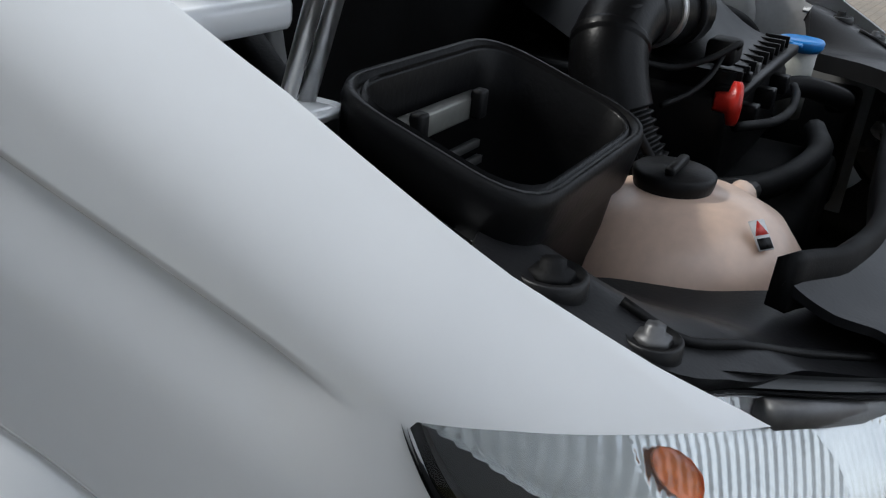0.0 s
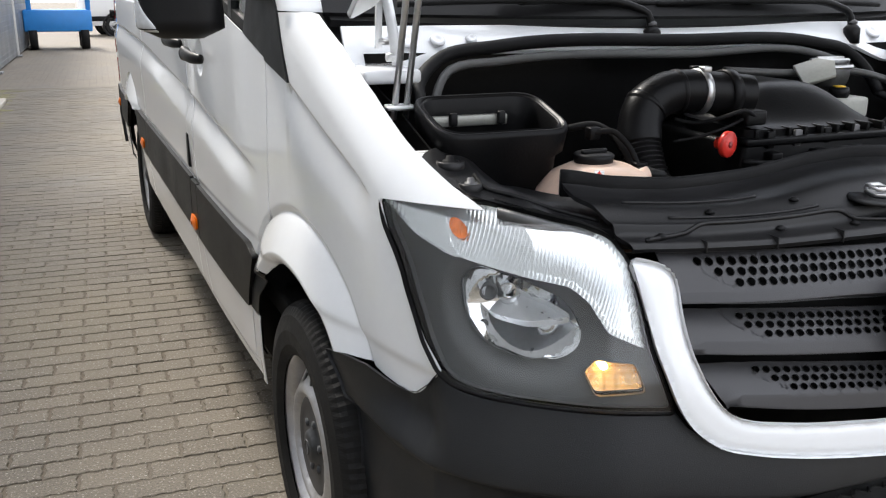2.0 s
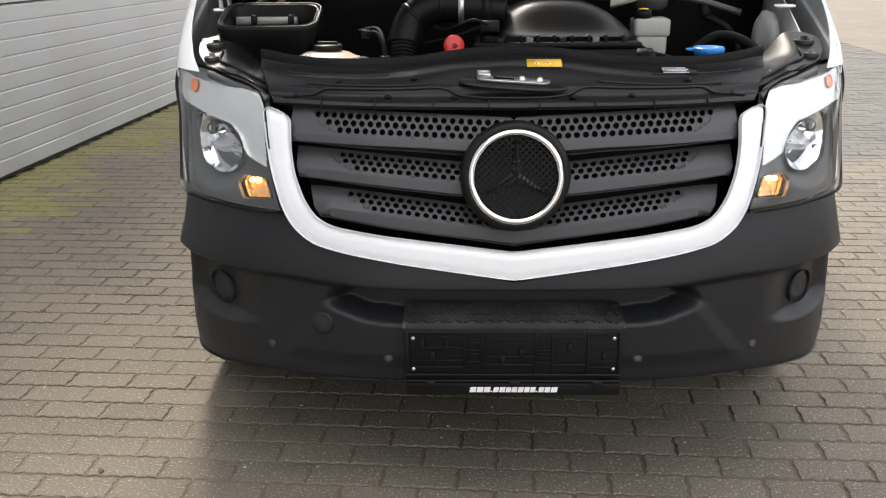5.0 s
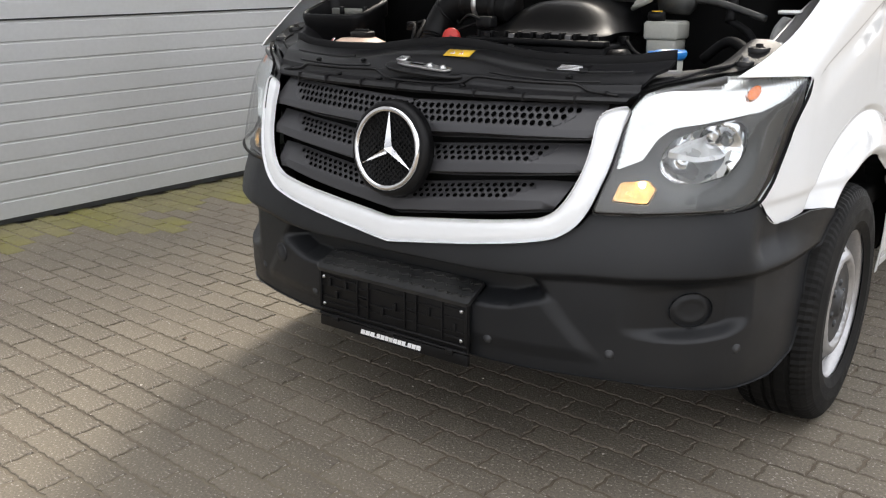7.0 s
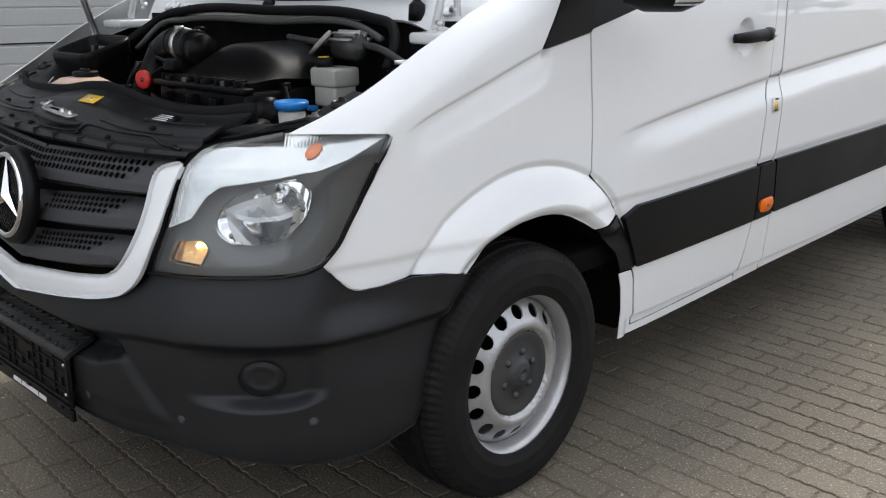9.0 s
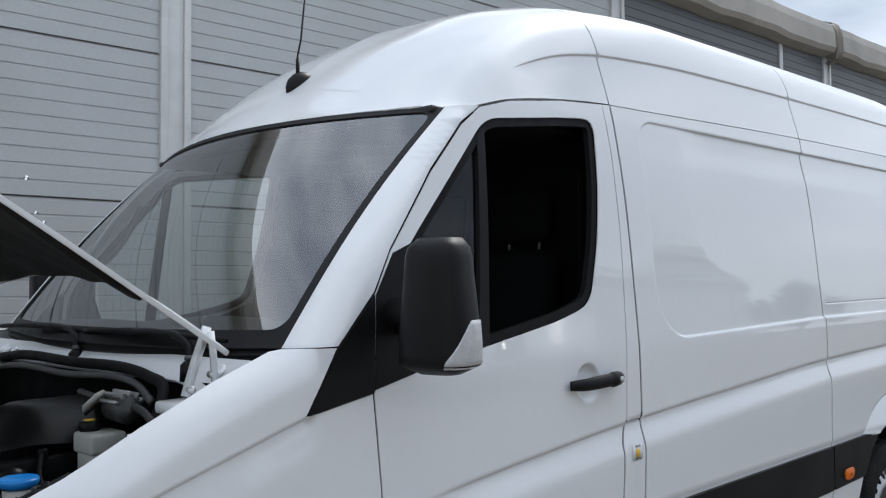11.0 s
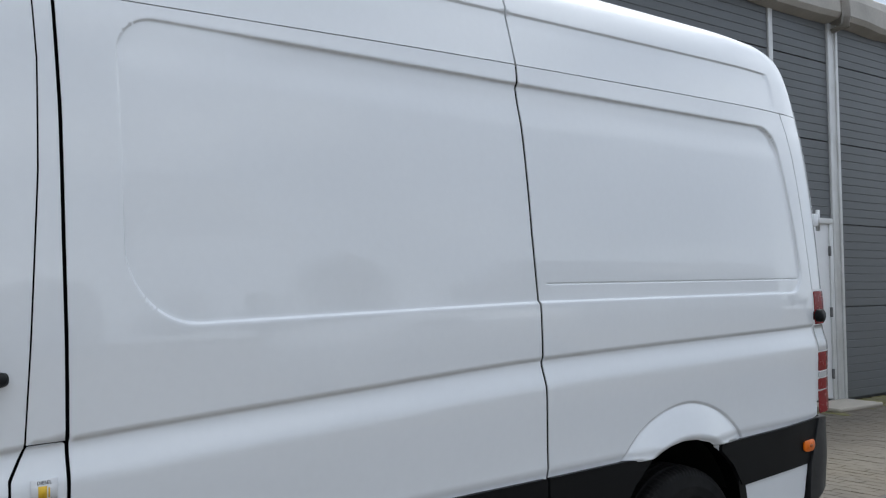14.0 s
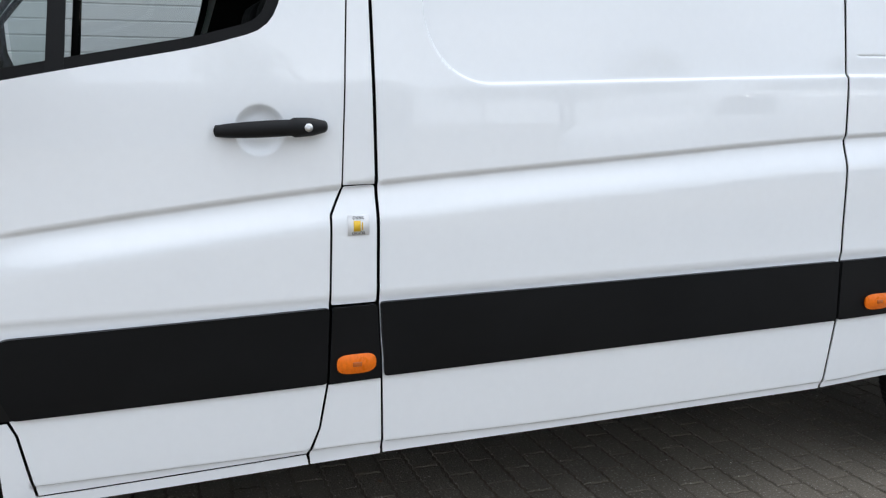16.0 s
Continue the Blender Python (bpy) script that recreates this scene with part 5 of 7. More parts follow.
both("reflector_shelf", skin(SHELF, lambda u, z: lamp_nose(u, z, -0.040 - 0.9 * (z - 0.862) - 0.10 * np.clip(u - 0.74, 0, 1)), 0.008, rim=0.02, out=-1), SILVER, hl, "lens-shaped bright shelf over the dipped beam", hr)
for ob in both("headlight_lens", slab(HEAD, 0.006), LENS, hl, "clear lens", hr):
    ob.visible_shadow = False
def strip_zone(u, z):
    """1 in the round lamp's field, 2 outside it, 0 towards the grille."""
    return np.where(np.hypot((u - 0.828) / 0.074, (z - 1.008) / 0.060) < 1, 1, np.where(u > 0.828, 2, 0))


def ribs_fn(u, z):
    k = strip_zone(u, z)
    saw = lambda q: np.abs(q % 1 - 0.5)
    edge = np.clip(1 - near_edge(np.stack([np.ravel(u), np.ravel(z)], 1), np.array(STRIP)).reshape(np.shape(u)) / 0.010, 0, 1) > 0
    inner = np.where(edge, 0.0021 * saw((u + 0.5 * z) * 130), 0.0004 * saw((u + 0.45 * z) * 160))
    lamp_ = 0.0019 * saw((u * 0.9 + 0.6 * z) * 150) - 0.008 * np.clip(1 - np.hypot((u - 0.828) / 0.076, (z - 1.008) / 0.062) ** 2, 0, 1)
    outer = 0.0022 * saw((u + 0.9 * z) * 80)
    return lamp_nose(u, z, -0.005 + np.where(k == 1, lamp_, np.where(k == 2, outer, inner)))


RIB_SILVER = shade("ribbed_bright_plating", (0.70, 0.715, 0.71), 0.22, 0.85, vary=0.08, scale=30)
both("silver_strip", skin(STRIP, ribs_fn, 0.0022, rim=0.008, out=-1), RIB_SILVER, hl, "bright ribbed turn signal reflector", hr)
AMBER_SPOT = [(0.877 + 0.0155 * math.cos(t), 1.018 + 0.0155 * math.sin(t)) for t in np.linspace(0, 2 * math.pi, 22)[:-1]]
both("turn_bulb", skin(AMBER_SPOT, lambda u, z: np.add(ribs_fn(u, z), 0) + (np.array(lamp_nose(u, z, 0.004)) - np.array(lamp_nose(u, z, 0.0))), 0.003, rim=0.003, out=-1), shade("amber_bulb", (0.80, 0.20, 0.03), 0.25, vary=0.35, scale=90, coat=0.5), hl, "amber turn bulb behind ribs", hr)
both("headlight_frame", skin(shrink(HEAD, -0.001), on_lamp(0.004), 0.02, [shrink(HEAD, 0.002)], 0.008, out=-1), BLACK, hl, "", hr)
both("lamp_wall", skin(shrink(HEAD, 0.0015), on_lamp(-0.022), 0.012, [shrink(HEAD, 0.004)], -0.025, out=-1), LAMP_HOUSING, hl, "", hr)
both("side_lamp_reflector", bowl(shrink(SIDE_LAMP, -0.001), -0.024, 0.02, 0.008), WARM_GLOW, hl, "", hr)
for s, own in ((1, hl), (-1, hr)):
    for u, z, r in ((0.765, 0.868, 0.020), (0.835, 0.905, 0.022)):
        c = np.array(lamp_nose(s * u, z, -0.085))
        part("bulb_cap", lathe([(0, 0), (0, r), (0.02, r * 0.8), (0.03, 0)], 18), CHROME, own, "chrome bulb cap", m=Matrix.Translation(c) @ Matrix.Rotation(radians(-90 + s * 35), 4, "Z"))
    for u, z, r in ((0.944, 0.846, 0.010), (0.914, 0.860, 0.009), (0.889, 0.853, 0.0095), (0.868, 0.909, 0.015)):
        q = Matrix.Translation(np.array(lamp_nose(s * u, z, -0.052))) @ Matrix.Rotation(radians(-90 + s * 35), 4, "Z")
        socket = part("bulb_socket", lathe([(-0.02, 0), (-0.02, r), (0, r), (0.001, r * 0.8), (-0.006, r * 0.7), (-0.006, 0)], 20), LAMP_HOUSING, own, "small dark ringed bulb socket", m=q)
        part("socket_tip", lathe([(-0.007, 0), (-0.007, r * 0.45), (0.002, r * 0.35), (0.004, 0)], 14), CHROME, socket, m=q)
    part("lit_bulb", lathe([(-0.007, 0), (-0.005, 0.004), (0, 0.006), (0.005, 0.004), (0.007, 0)], 14), BULB, own, "lit amber side lamp bulb", m=Matrix.Translation(np.array(lamp_nose(s * 0.666, 0.812, -0.030))))
both("side_lamp_lens", skin(SIDE_LAMP, lambda u, z: lamp_nose(u, z, -0.016 + 0.003 * np.abs((u * 105) % 1 - 0.5) + 0.0015 * np.abs((z * 90) % 1 - 0.5)), 0.003, rim=0.004, out=-1), SIDE_LENS, hl, "ribbed side lamp lens with the bulb's warm glow in its tint", hr)

# ---- top of the nose and engine bay ----
SLAM = shade("slam_panel_plastic", (0.0105, 0.0105, 0.0115), 0.40, vary=0.25, scale=8, fine=300, bump=0.0004, dirt=(0.022, 0.021, 0.020), dirt_amount=0.35, spec=0.3)
SEAL_Y = curve([0, 0.2, 0.4, 0.55, 0.63, 0.7], [0.375, 0.368, 0.355, 0.375, 0.408, 0.43])
SEAL_Z = curve([0, 0.1, 0.28, 0.42, 0.55, 0.63, 0.7], [1.118, 1.112, 1.092, 1.090, 1.097, 1.108, 1.11])
SLAM_S = curve([0, 0.05, 0.20, 0.235, 0.27, 0.54, 0.80, 0.93, 1.0], [0, 0.08, 0.18, 0.36, 0.40, 0.70, 0.76, 0.80, 0.84])


def slam(x, s):
    a = np.abs(x)
    y0 = PY(a) + 0.112
    z0 = 0.996 + 0.008 * a
    n = 0.10 * smooth((a - 0.12) / 0.25) * np.sin(math.pi * np.clip((s - 0.2) / 0.8, 0, 1))
    return x, y0 + (SEAL_Y(a) - y0) * s, z0 + (SEAL_Z(a) - z0) * (SLAM_S(s) - n)


def sweep(points, profile):
    """A moulding: the profile (out, up) carried along the points, with closed ends."""
    bm = bmesh.new()
    rings = []
    for i, q in enumerate(points):
        d = Vector(points[min(i + 1, len(points) - 1)]) - Vector(points[max(i - 1, 0)])
        side_ = Vector((-d.y, d.x, 0)).normalized()
        rings.append([bm.verts.new(Vector(q) + side_ * o + Vector((0, 0, h))) for o, h in profile])
    m = len(profile)
    for p, q in zip(rings, rings[1:]):
        for i in range(m):
            bm.faces.new((p[i], p[(i + 1) % m], q[(i + 1) % m], q[i]))
    bm.faces.new(rings[0][::-1])
    bm.faces.new(rings[-1])
    bmesh.ops.recalc_face_normals(bm, faces=bm.faces)
    return bm


slam_top = part("slam_panel", skin([(-0.58, 0.0), (-0.3, 0.0), (0.0, 0.0), (0.3, 0.0), (0.58, 0.0), (0.605, 0.3), (0.63, 0.7), (0.635, 1.0), (0.4, 1.0), (0, 1.0), (-0.4, 1.0), (-0.635, 1.0), (-0.63, 0.7), (-0.605, 0.3)], slam, 0.02, rim=0.008, vstep=0.016), SLAM, van, "stepped black plastic slam panel")
lip_line = [(float(x), float(SEAL_Y(abs(x))), float(SEAL_Z(abs(x)))) for x in np.linspace(-0.635, 0.635, 80)]
part("front_seal", sweep(lip_line, [(-0.005, -0.045), (-0.005, -0.003), (-0.002, 0.001), (0.004, 0.002), (0.012, -0.004), (0.013, -0.045)]), RUBBER, slam_top, "black rubber bonnet seal with a thin upright lip")
for x in (-0.46, -0.33, -0.19, -0.06, 0.06, 0.19, 0.33, 0.46):
    y = float(PY(abs(x))) + 0.112
    part("panel_rib", block((x - 0.0015, y - 0.002, 0.990), (x + 0.0015, y + 0.036, 1.011), 0.0006), SLAM, slam_top)
bead_s = lambda x: 0.235 - 0.10 * math.exp(-((x / 0.13) ** 4)) - 0.17 * max(0, (abs(x) - 0.44) / 0.12) ** 1.5
part("panel_bead", tube([tuple(float(q) + (0.003 if k == 2 else 0) for k, q in enumerate(slam(np.array(x), np.array(bead_s(x))))) for x in np.linspace(-0.555, 0.555, 90)], 0.0042, 6), SLAM, slam_top)
for s0, x0, x1 in ((0.33, -0.50, -0.20), (0.33, 0.20, 0.50), (0.62, -0.56, -0.30), (0.62, 0.34, 0.56)):
    part("panel_bead", tube([tuple(float(q) + (0.001 if k == 2 else 0) for k, q in enumerate(slam(np.array(x), np.array(s0 + 0.015 * math.sin(9 * x))))) for x in np.linspace(x0, x1, 24)], 0.0032, 6), SLAM, slam_top)
for x, s0 in ((-0.525, 0.16), (0.525, 0.16), (-0.30, 0.19), (0.28, 0.19), (-0.14, 0.14), (0.14, 0.14), (-0.42, 0.40), (0.42, 0.40), (-0.24, 0.42)):
    c = [float(q) for q in slam(np.array(x), np.array(s0))]
    part("panel_screw", lathe([(0, 0), (0, 0.009), (0.003, 0.009), (0.004, 0.005), (0.006, 0.005), (0.006, 0)], 12, axis="z"), RUBBER, slam_top, m=Matrix.Translation((c[0], c[1], c[2] + 0.001)))
tray = [(0.13 * math.copysign(abs(math.cos(t)) ** 0.7, math.cos(t)) , 0.040 * math.copysign(abs(math.sin(t)) ** 0.8, math.sin(t))) for t in np.linspace(0, 2 * math.pi, 41)[:-1]]
LATCH = Matrix.Translation((0.0, 0.242, 1.040)) @ Matrix.Rotation(radians(10), 4, "X") @ Matrix.Rotation(radians(4), 4, "Y")
latch = part("bonnet_latch", prism(rounded([(-0.088, -0.010), (-0.060, -0.018), (0.075, -0.018), (0.086, -0.006), (0.086, 0.014), (0.02, 0.018), (-0.055, 0.010), (-0.088, 0.016)], 0.005, 3), 0.006, LATCH @ Matrix.Translation((0, 0, 0.010)), 0.001), ALU, van, "bare metal bonnet latch")
part("latch_tray", prism(tray, 0.008, LATCH, 0.004), SLAM, latch)
part("latch_hook", tube([LATCH @ Vector(q) for q in ((-0.086, 0.014, 0.016), (-0.086, 0.014, 0.024), (-0.060, 0.012, 0.026), (-0.060, -0.010, 0.026), (-0.084, -0.010, 0.024), (-0.086, 0.014, 0.024))], 0.004, 8), ALU, latch)
# solid near-black sliver on the plate draws the shade of a slot
part("latch_slot", block((-0.050, -0.006, 0.0155), (0.0, 0.004, 0.0168), 0), DEEP_SHADE, latch, m=LATCH)
for x in (0.018, 0.060):
    part("latch_bolt", lathe([(0, 0), (0, 0.010), (0.002, 0.010), (0.003, 0.007), (0.007, 0.007), (0.007, 0)], 12, axis="z"), ALU, latch, m=LATCH @ Matrix.Translation((x, 0.0, 0.016)))
c = [float(q) for q in slam(np.array(0.076), np.array(0.56))]
lab = part("warning_label", block((-0.042, -0.017, 0), (0.042, 0.017, 0.0015), 0), YELLOW, van, "yellow warning label with printed symbols", m=Matrix.Translation((c[0], c[1], c[2] + 0.006)) @ Matrix.Rotation(radians(24), 4, "X"))
for x in (-0.018, 0.010):
    part("printed_triangle", prism([(x - 0.008, -0.007), (x + 0.008, -0.007), (x, 0.008)], 0.0007, Matrix.Translation((0, 0, 0.0015))), WHITE_PRINT, lab)
    part("printed_bar", block((x - 0.002, -0.005, 0.0022), (x + 0.002, 0.002, 0.0028), 0), RED_PLASTIC, lab)
lab2 = part("type_label", block((-0.045, -0.018, 0), (0.045, 0.018, 0.0015), 0), BLACK, van, "small black label with pale bars", m=Matrix.Translation([float(q) + (0.004 if k == 2 else 0) for k, q in enumerate(slam(np.array(0.405), np.array(0.72)))]) @ Matrix.Rotation(radians(18), 4, "X"))
for k in range(4):
    part("printed_bar", block((-0.038, 0.010 - 0.008 * k, 0.0015), (0.02 + 0.005 * (k % 2), 0.013 - 0.008 * k, 0.0022), 0), WHITE_PRINT, lab2)
CAST_BOLT = shade("dull_grey_metal", (0.12, 0.12, 0.122), 0.45, 0.5, vary=0.2, scale=30)
for s in (1, -1):
    plan = rounded([(0.600, 0.305), (0.66, 0.362), (0.735, 0.402), (0.79, 0.440), (0.822, 0.50), (0.835, 0.57), (0.80, 0.60), (0.74, 0.602), (0.68, 0.580), (0.645, 0.552), (0.615, 0.47), (0.57, 0.42), (0.54, 0.36), (0.54, 0.29)], 0.02, 4)

    def plate_z(x, y):
        a = np.abs(x)
        return 1.052 - 0.25 * np.clip(0.42 - y, 0, 0.15) + (0.028 + 0.36 * (y - 0.47)) * smooth((a - 0.66) / 0.10) + 0.010 * np.exp(-(((a - 0.70) / 0.03) ** 2)) * smooth((0.52 - y) / 0.08)

    arm_ = part("headlight_bracket", skin([(s * x, y) for x, y in plan], lambda x, y: (x, y, plate_z(x, y)), 0.014, rim=0.035, out=1), SLAM, van, "smooth black plastic corner plate behind the headlight")
    for x, y, r in ((0.785, 0.544, 1.0), (0.779, 0.470, 0.8)):
        z = float(plate_z(np.array(x), np.array(y))) + 0.004
        part("bolt_seat", lathe([(-0.02, 0), (-0.02, 0.027 * r), (0.000, 0.026 * r), (0.002, 0.023 * r), (-0.003, 0.021 * r), (-0.003, 0)], 24, axis="z"), SLAM, arm_, m=Matrix.Translation((s * x, y, z)))
        part("bracket_bolt", lathe([(-0.003, 0), (-0.003, 0.018 * r), (0.002, 0.016 * r), (0.003, 0.010 * r), (0.010, 0.009 * r), (0.011, 0)], 6, axis="z"), RUBBER if r == 1.0 else CAST_BOLT, arm_, "black flanged bolt" if r == 1.0 else "dull metal bolt", m=Matrix.Translation((s * x, y, z)))
    part("bracket_rib", tube(spline([(s * x, y, float(plate_z(np.array(x), np.array(y))) + 0.002) for x, y in ((0.600, 0.335), (0.66, 0.385), (0.72, 0.425), (0.755, 0.455), (0.758, 0.50))], 20), 0.004, 6), BLACK, arm_)
    part("lamp_edge_strip", sweep([(s * x, y, z) for x, y, z in ((0.60, 0.285, 1.008), (0.66, 0.325, 1.030), (0.72, 0.360, 1.044), (0.765, 0.392, 1.054))], [(-0.010, -0.012), (-0.010, 0.0), (-0.006, 0.004), (0.006, 0.004), (0.010, 0.0), (0.010, -0.012)]), CAST_BOLT, arm_, "dull grey strip along the headlight's top")
    # left face is painted; right face holds the bay's shade in near-black
    fl = part("inner_wing", skin([(0.44, 0.70), (0.44, 1.06), (0.60, 1.12), (0.75, 1.18), (0.90, 1.225), (1.0, 1.225), (1.0, 0.70)], lambda y, z: (s * (0.80 - 0.03 * np.clip((1.2 - z) / 0.3, 0, 1) + 0.03 * (y - 0.5)), y, z), 0.04, rim=0.004, out=-s), shade("inner_wing_paint", (0.5, 0.5, 0.5), 0.5, vary=0.1, dirt=(0.12, 0.11, 0.1), dirt_amount=0.6) if s > 0 else DEEP_SHADE, van, "inner wing, near-black on the right side")
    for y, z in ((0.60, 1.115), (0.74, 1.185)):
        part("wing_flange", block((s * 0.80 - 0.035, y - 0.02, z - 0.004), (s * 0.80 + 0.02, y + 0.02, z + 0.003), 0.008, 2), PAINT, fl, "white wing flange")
# floor, firewall and frame: the bay's deep shade is in their near-black colour
part("bay_floor", block((-0.66, 0.40, 0.50), (0.66, 0.98, 0.56), 0), DEEP_SHADE, van)
part("firewall", block((-0.80, 0.965, 0.50), (0.80, 0.985, 1.27), 0), DEEP_SHADE, van)
part("radiator_frame", block((-0.60, 0.32, 0.50), (0.60, 0.335, 0.97), 0), DEEP_SHADE, van)
# cowl, seal and wipers
def cowl(x, s):
    a = np.abs(x)
    return x, 0.935 + 0.055 * s + 0.03 * a**2, 1.272 - 0.05 * smooth((a - 0.55) / 0.2) * (1 - s) + 0.055 * s


part("cowl_panel", skin([(-0.84, 0.0), (0, 0.0), (0.84, 0.0), (0.84, 1.0), (0, 1.0), (-0.84, 1.0)], cowl, 0.04, vstep=0.12, rim=0.01), PAINT, van, "white cowl panel under the windscreen")
for x, y, z, r in ((-0.70, 0.985, 1.30, 0.026), (-0.63, 0.968, 1.298, 0.018), (-0.55, 0.962, 1.300, 0.014), (0.70, 0.985, 1.30, 0.024)):
    part("cowl_boss", lathe([(-0.004, 0), (-0.004, r), (0.003, r * 0.86), (0.004, r * 0.5), (0.0, r * 0.35), (0.0, 0)], 20, axis="z"), PAINT, van, "pressed round boss in the white cowl", m=Matrix.Translation((x, y, z)) @ Matrix.Rotation(radians(40), 4, "X"))
part("bay_seal", tube(spline([(-0.735, 0.80, 1.16), (-0.71, 0.88, 1.215), (-0.64, 0.925, 1.262), (-0.5, 0.932, 1.283), (0, 0.925, 1.29), (0.45, 0.932, 1.275), (0.545, 0.925, 1.255), (0.59, 0.89, 1.205), (0.60, 0.85, 1.15)], 70), 0.015, 10), RUBBER, van, "thick black rubber engine bay seal")
part("bay_flange", tube(spline([(-0.70, 0.84, 1.15), (-0.63, 0.905, 1.235), (-0.5, 0.915, 1.252), (0, 0.905, 1.258), (0.45, 0.915, 1.245), (0.53, 0.90, 1.22)], 50), 0.010, 8), shade("grey_flange", (0.075, 0.075, 0.074), 0.5), van, "grey painted flange")
part("scuttle", skin([(-0.85, 0.0), (0, 0.0), (0.85, 0.0), (0.86, 1.0), (0, 1.0), (-0.86, 1.0)], lambda x, s: (x, 0.975 + 0.05 * s + 0.075 * (x / 0.86) ** 2, 1.322 + 0.035 * s + 0.018 * (x / 0.86) ** 2), 0.05, vstep=0.2, rim=0.02), DASH, van, "black scuttle panel")
for px_, tip in ((0.60, 0.06), (-0.06, -0.62)):
    w = part("wiper", tube(spline([(px_, 0.965, 1.30), (px_ - 0.01, 0.972, 1.35), (px_ - 0.05, 0.978, 1.368), (px_ - 0.2, 0.982, 1.384), (px_ - 0.36, 0.982, 1.380)], 24), 0.010, 8), BLACK, van, "black wiper arm")
    part("wiper_pivot", lathe([(1.27, 0), (1.27, 0.024), (1.31, 0.022), (1.32, 0.012), (1.325, 0)], 16, axis="z"), BLACK, w, m=Matrix.Translation((px_, 0.965, 0)))
    part("wiper_blade", tube(spline([(px_ + 0.12, 0.995, 1.372), (px_ - 0.15, 0.978, 1.380), (tip, 0.978, 1.378), (tip - 0.10, 0.982, 1.374)], 20), 0.008, 6), RUBBER, w)
    part("blade_bridge", block((px_ - 0.40, 0.972, 1.376), (px_ - 0.33, 0.994, 1.392), 0.004), BLACK, w)
    part("wiper_nut", lathe([(1.322, 0), (1.322, 0.013), (1.332, 0.011), (1.334, 0)], 6, axis="z"), CAST_BOLT, w, m=Matrix.Translation((px_, 0.965, 0)))
# things in the bay
CAST = shade("dull_cast_metal", (0.085, 0.085, 0.083), 0.5, 0.6, vary=0.2, scale=30, dirt=(0.05, 0.05, 0.045), dirt_amount=0.7)
bay_mat = shade("moulded_black", (0.0055, 0.0055, 0.006), 0.36, vary=0.25, scale=7, fine=200, bump=0.0005, dirt=(0.013, 0.0125, 0.012), dirt_amount=0.4, spec=0.14)


def funnel():
    """The open intake box: a rounded rectangular mouth, thick rim and tapering walls."""
    cx, cy = -0.654, 0.650
    bm = bmesh.new()
    rings = []
    for dz, sx, sy, shift in ((-0.30, 0.80, 0.85, 0.0), (-0.06, 0.90, 0.94, 0), (-0.05, 1.0, 1.0, 0), (-0.010, 1.03, 1.04, 0), (0.0, 1.01, 1.02, 0), (0.0, 0.975, 0.965, 0), (-0.006, 0.965, 0.95, 0), (-0.006, 0.935, 0.91, 0), (0.0, 0.925, 0.895, 0), (-0.004, 0.905, 0.865, 0), (-0.05, 0.87, 0.82, 0), (-0.27, 0.74, 0.70, 0)):
        ring = []
        for x, y in rounded([(-0.136, -0.088), (0.136, -0.088), (0.136, 0.082), (-0.136, 0.082)], 0.05, 7):
            z = 1.180 + 0.30 * y * sy + dz
            ring.append(bm.verts.new((cx + x * sx, cy + y * sy - 0.12 * dz, z)))
        rings.append(ring)
    n = len(rings[0])
    for a, b in zip(rings, rings[1:]):
        for i in range(n):
            bm.faces.new((a[i], a[(i + 1) % n], b[(i + 1) % n], b[i]))
    bm.faces.new(rings[-1])
    bmesh.ops.recalc_face_normals(bm, faces=bm.faces)
    return bm


box_ = part("intake_box", funnel(), bay_mat, van, "open black rectangular air intake box")
core = part("filter_bar", block((-0.765, 0.700, 1.146), (-0.590, 0.714, 1.168), 0.003), shade("pale_metal", (0.30, 0.30, 0.275), 0.4, 0.6), box_, "pale metal bar")
for x in (-0.72, -0.615):
    part("clip", block((x, 0.690, 1.148), (x + 0.016, 0.702, 1.174), 0.003), BLACK, core)
for k in range(7):
    part("filter_pleat", block((-0.755, 0.694 - 0.004 * k, 1.120 - 0.014 * k), (-0.60, 0.700 - 0.004 * k, 1.127 - 0.014 * k), 0), shade("pleat", (0.06, 0.06, 0.058), 0.7), box_)
tank_me = lathe([(-0.125, 0), (-0.12, 0.06), (-0.095, 0.095), (-0.04, 0.124), (0.0, 0.127), (0.04, 0.116), (0.072, 0.090), (0.088, 0.058), (0.092, 0.0)], 40, axis="z")
for v in tank_me.verts:
    v.co.x *= 1.02
tank = part("expansion_tank", tank_me, TANK, van, "peach translucent coolant expansion tank", m=Matrix.Translation((-0.484, 0.522, 1.000)))
part("tank_cap", lathe([(0.078, 0), (0.078, 0.034), (0.096, 0.039), (0.104, 0.040), (0.107, 0.036), (0.108, 0)], 28, axis="z"), BLACK, tank, "black screw cap", m=Matrix.Translation((0.0, 0.02, 0.0)))
part("tank_spout", tube([(0.05, -0.02, 0.050), (0.078, -0.03, 0.066), (0.092, -0.033, 0.071)], 0.014, 12), TANK, tank)
part("hose_joint", tube([(0.088, -0.033, 0.070), (0.125, -0.036, 0.064)], 0.010, 10), BLACK, tank)
part("cap_grip", block((-0.028, 0.014, 0.106), (0.028, 0.024, 0.115), 0.003), BLACK, tank)
part("tank_hose", tube(spline([(0.08, 0.01, 0.055), (0.10, -0.02, 0.065), (0.14, -0.03, 0.045), (0.20, -0.01, 0.02), (0.25, 0.05, 0.0)], 20), 0.015, 10), RUBBER, tank, "black hose")
face = Vector((-0.392, -0.624, 0.676))
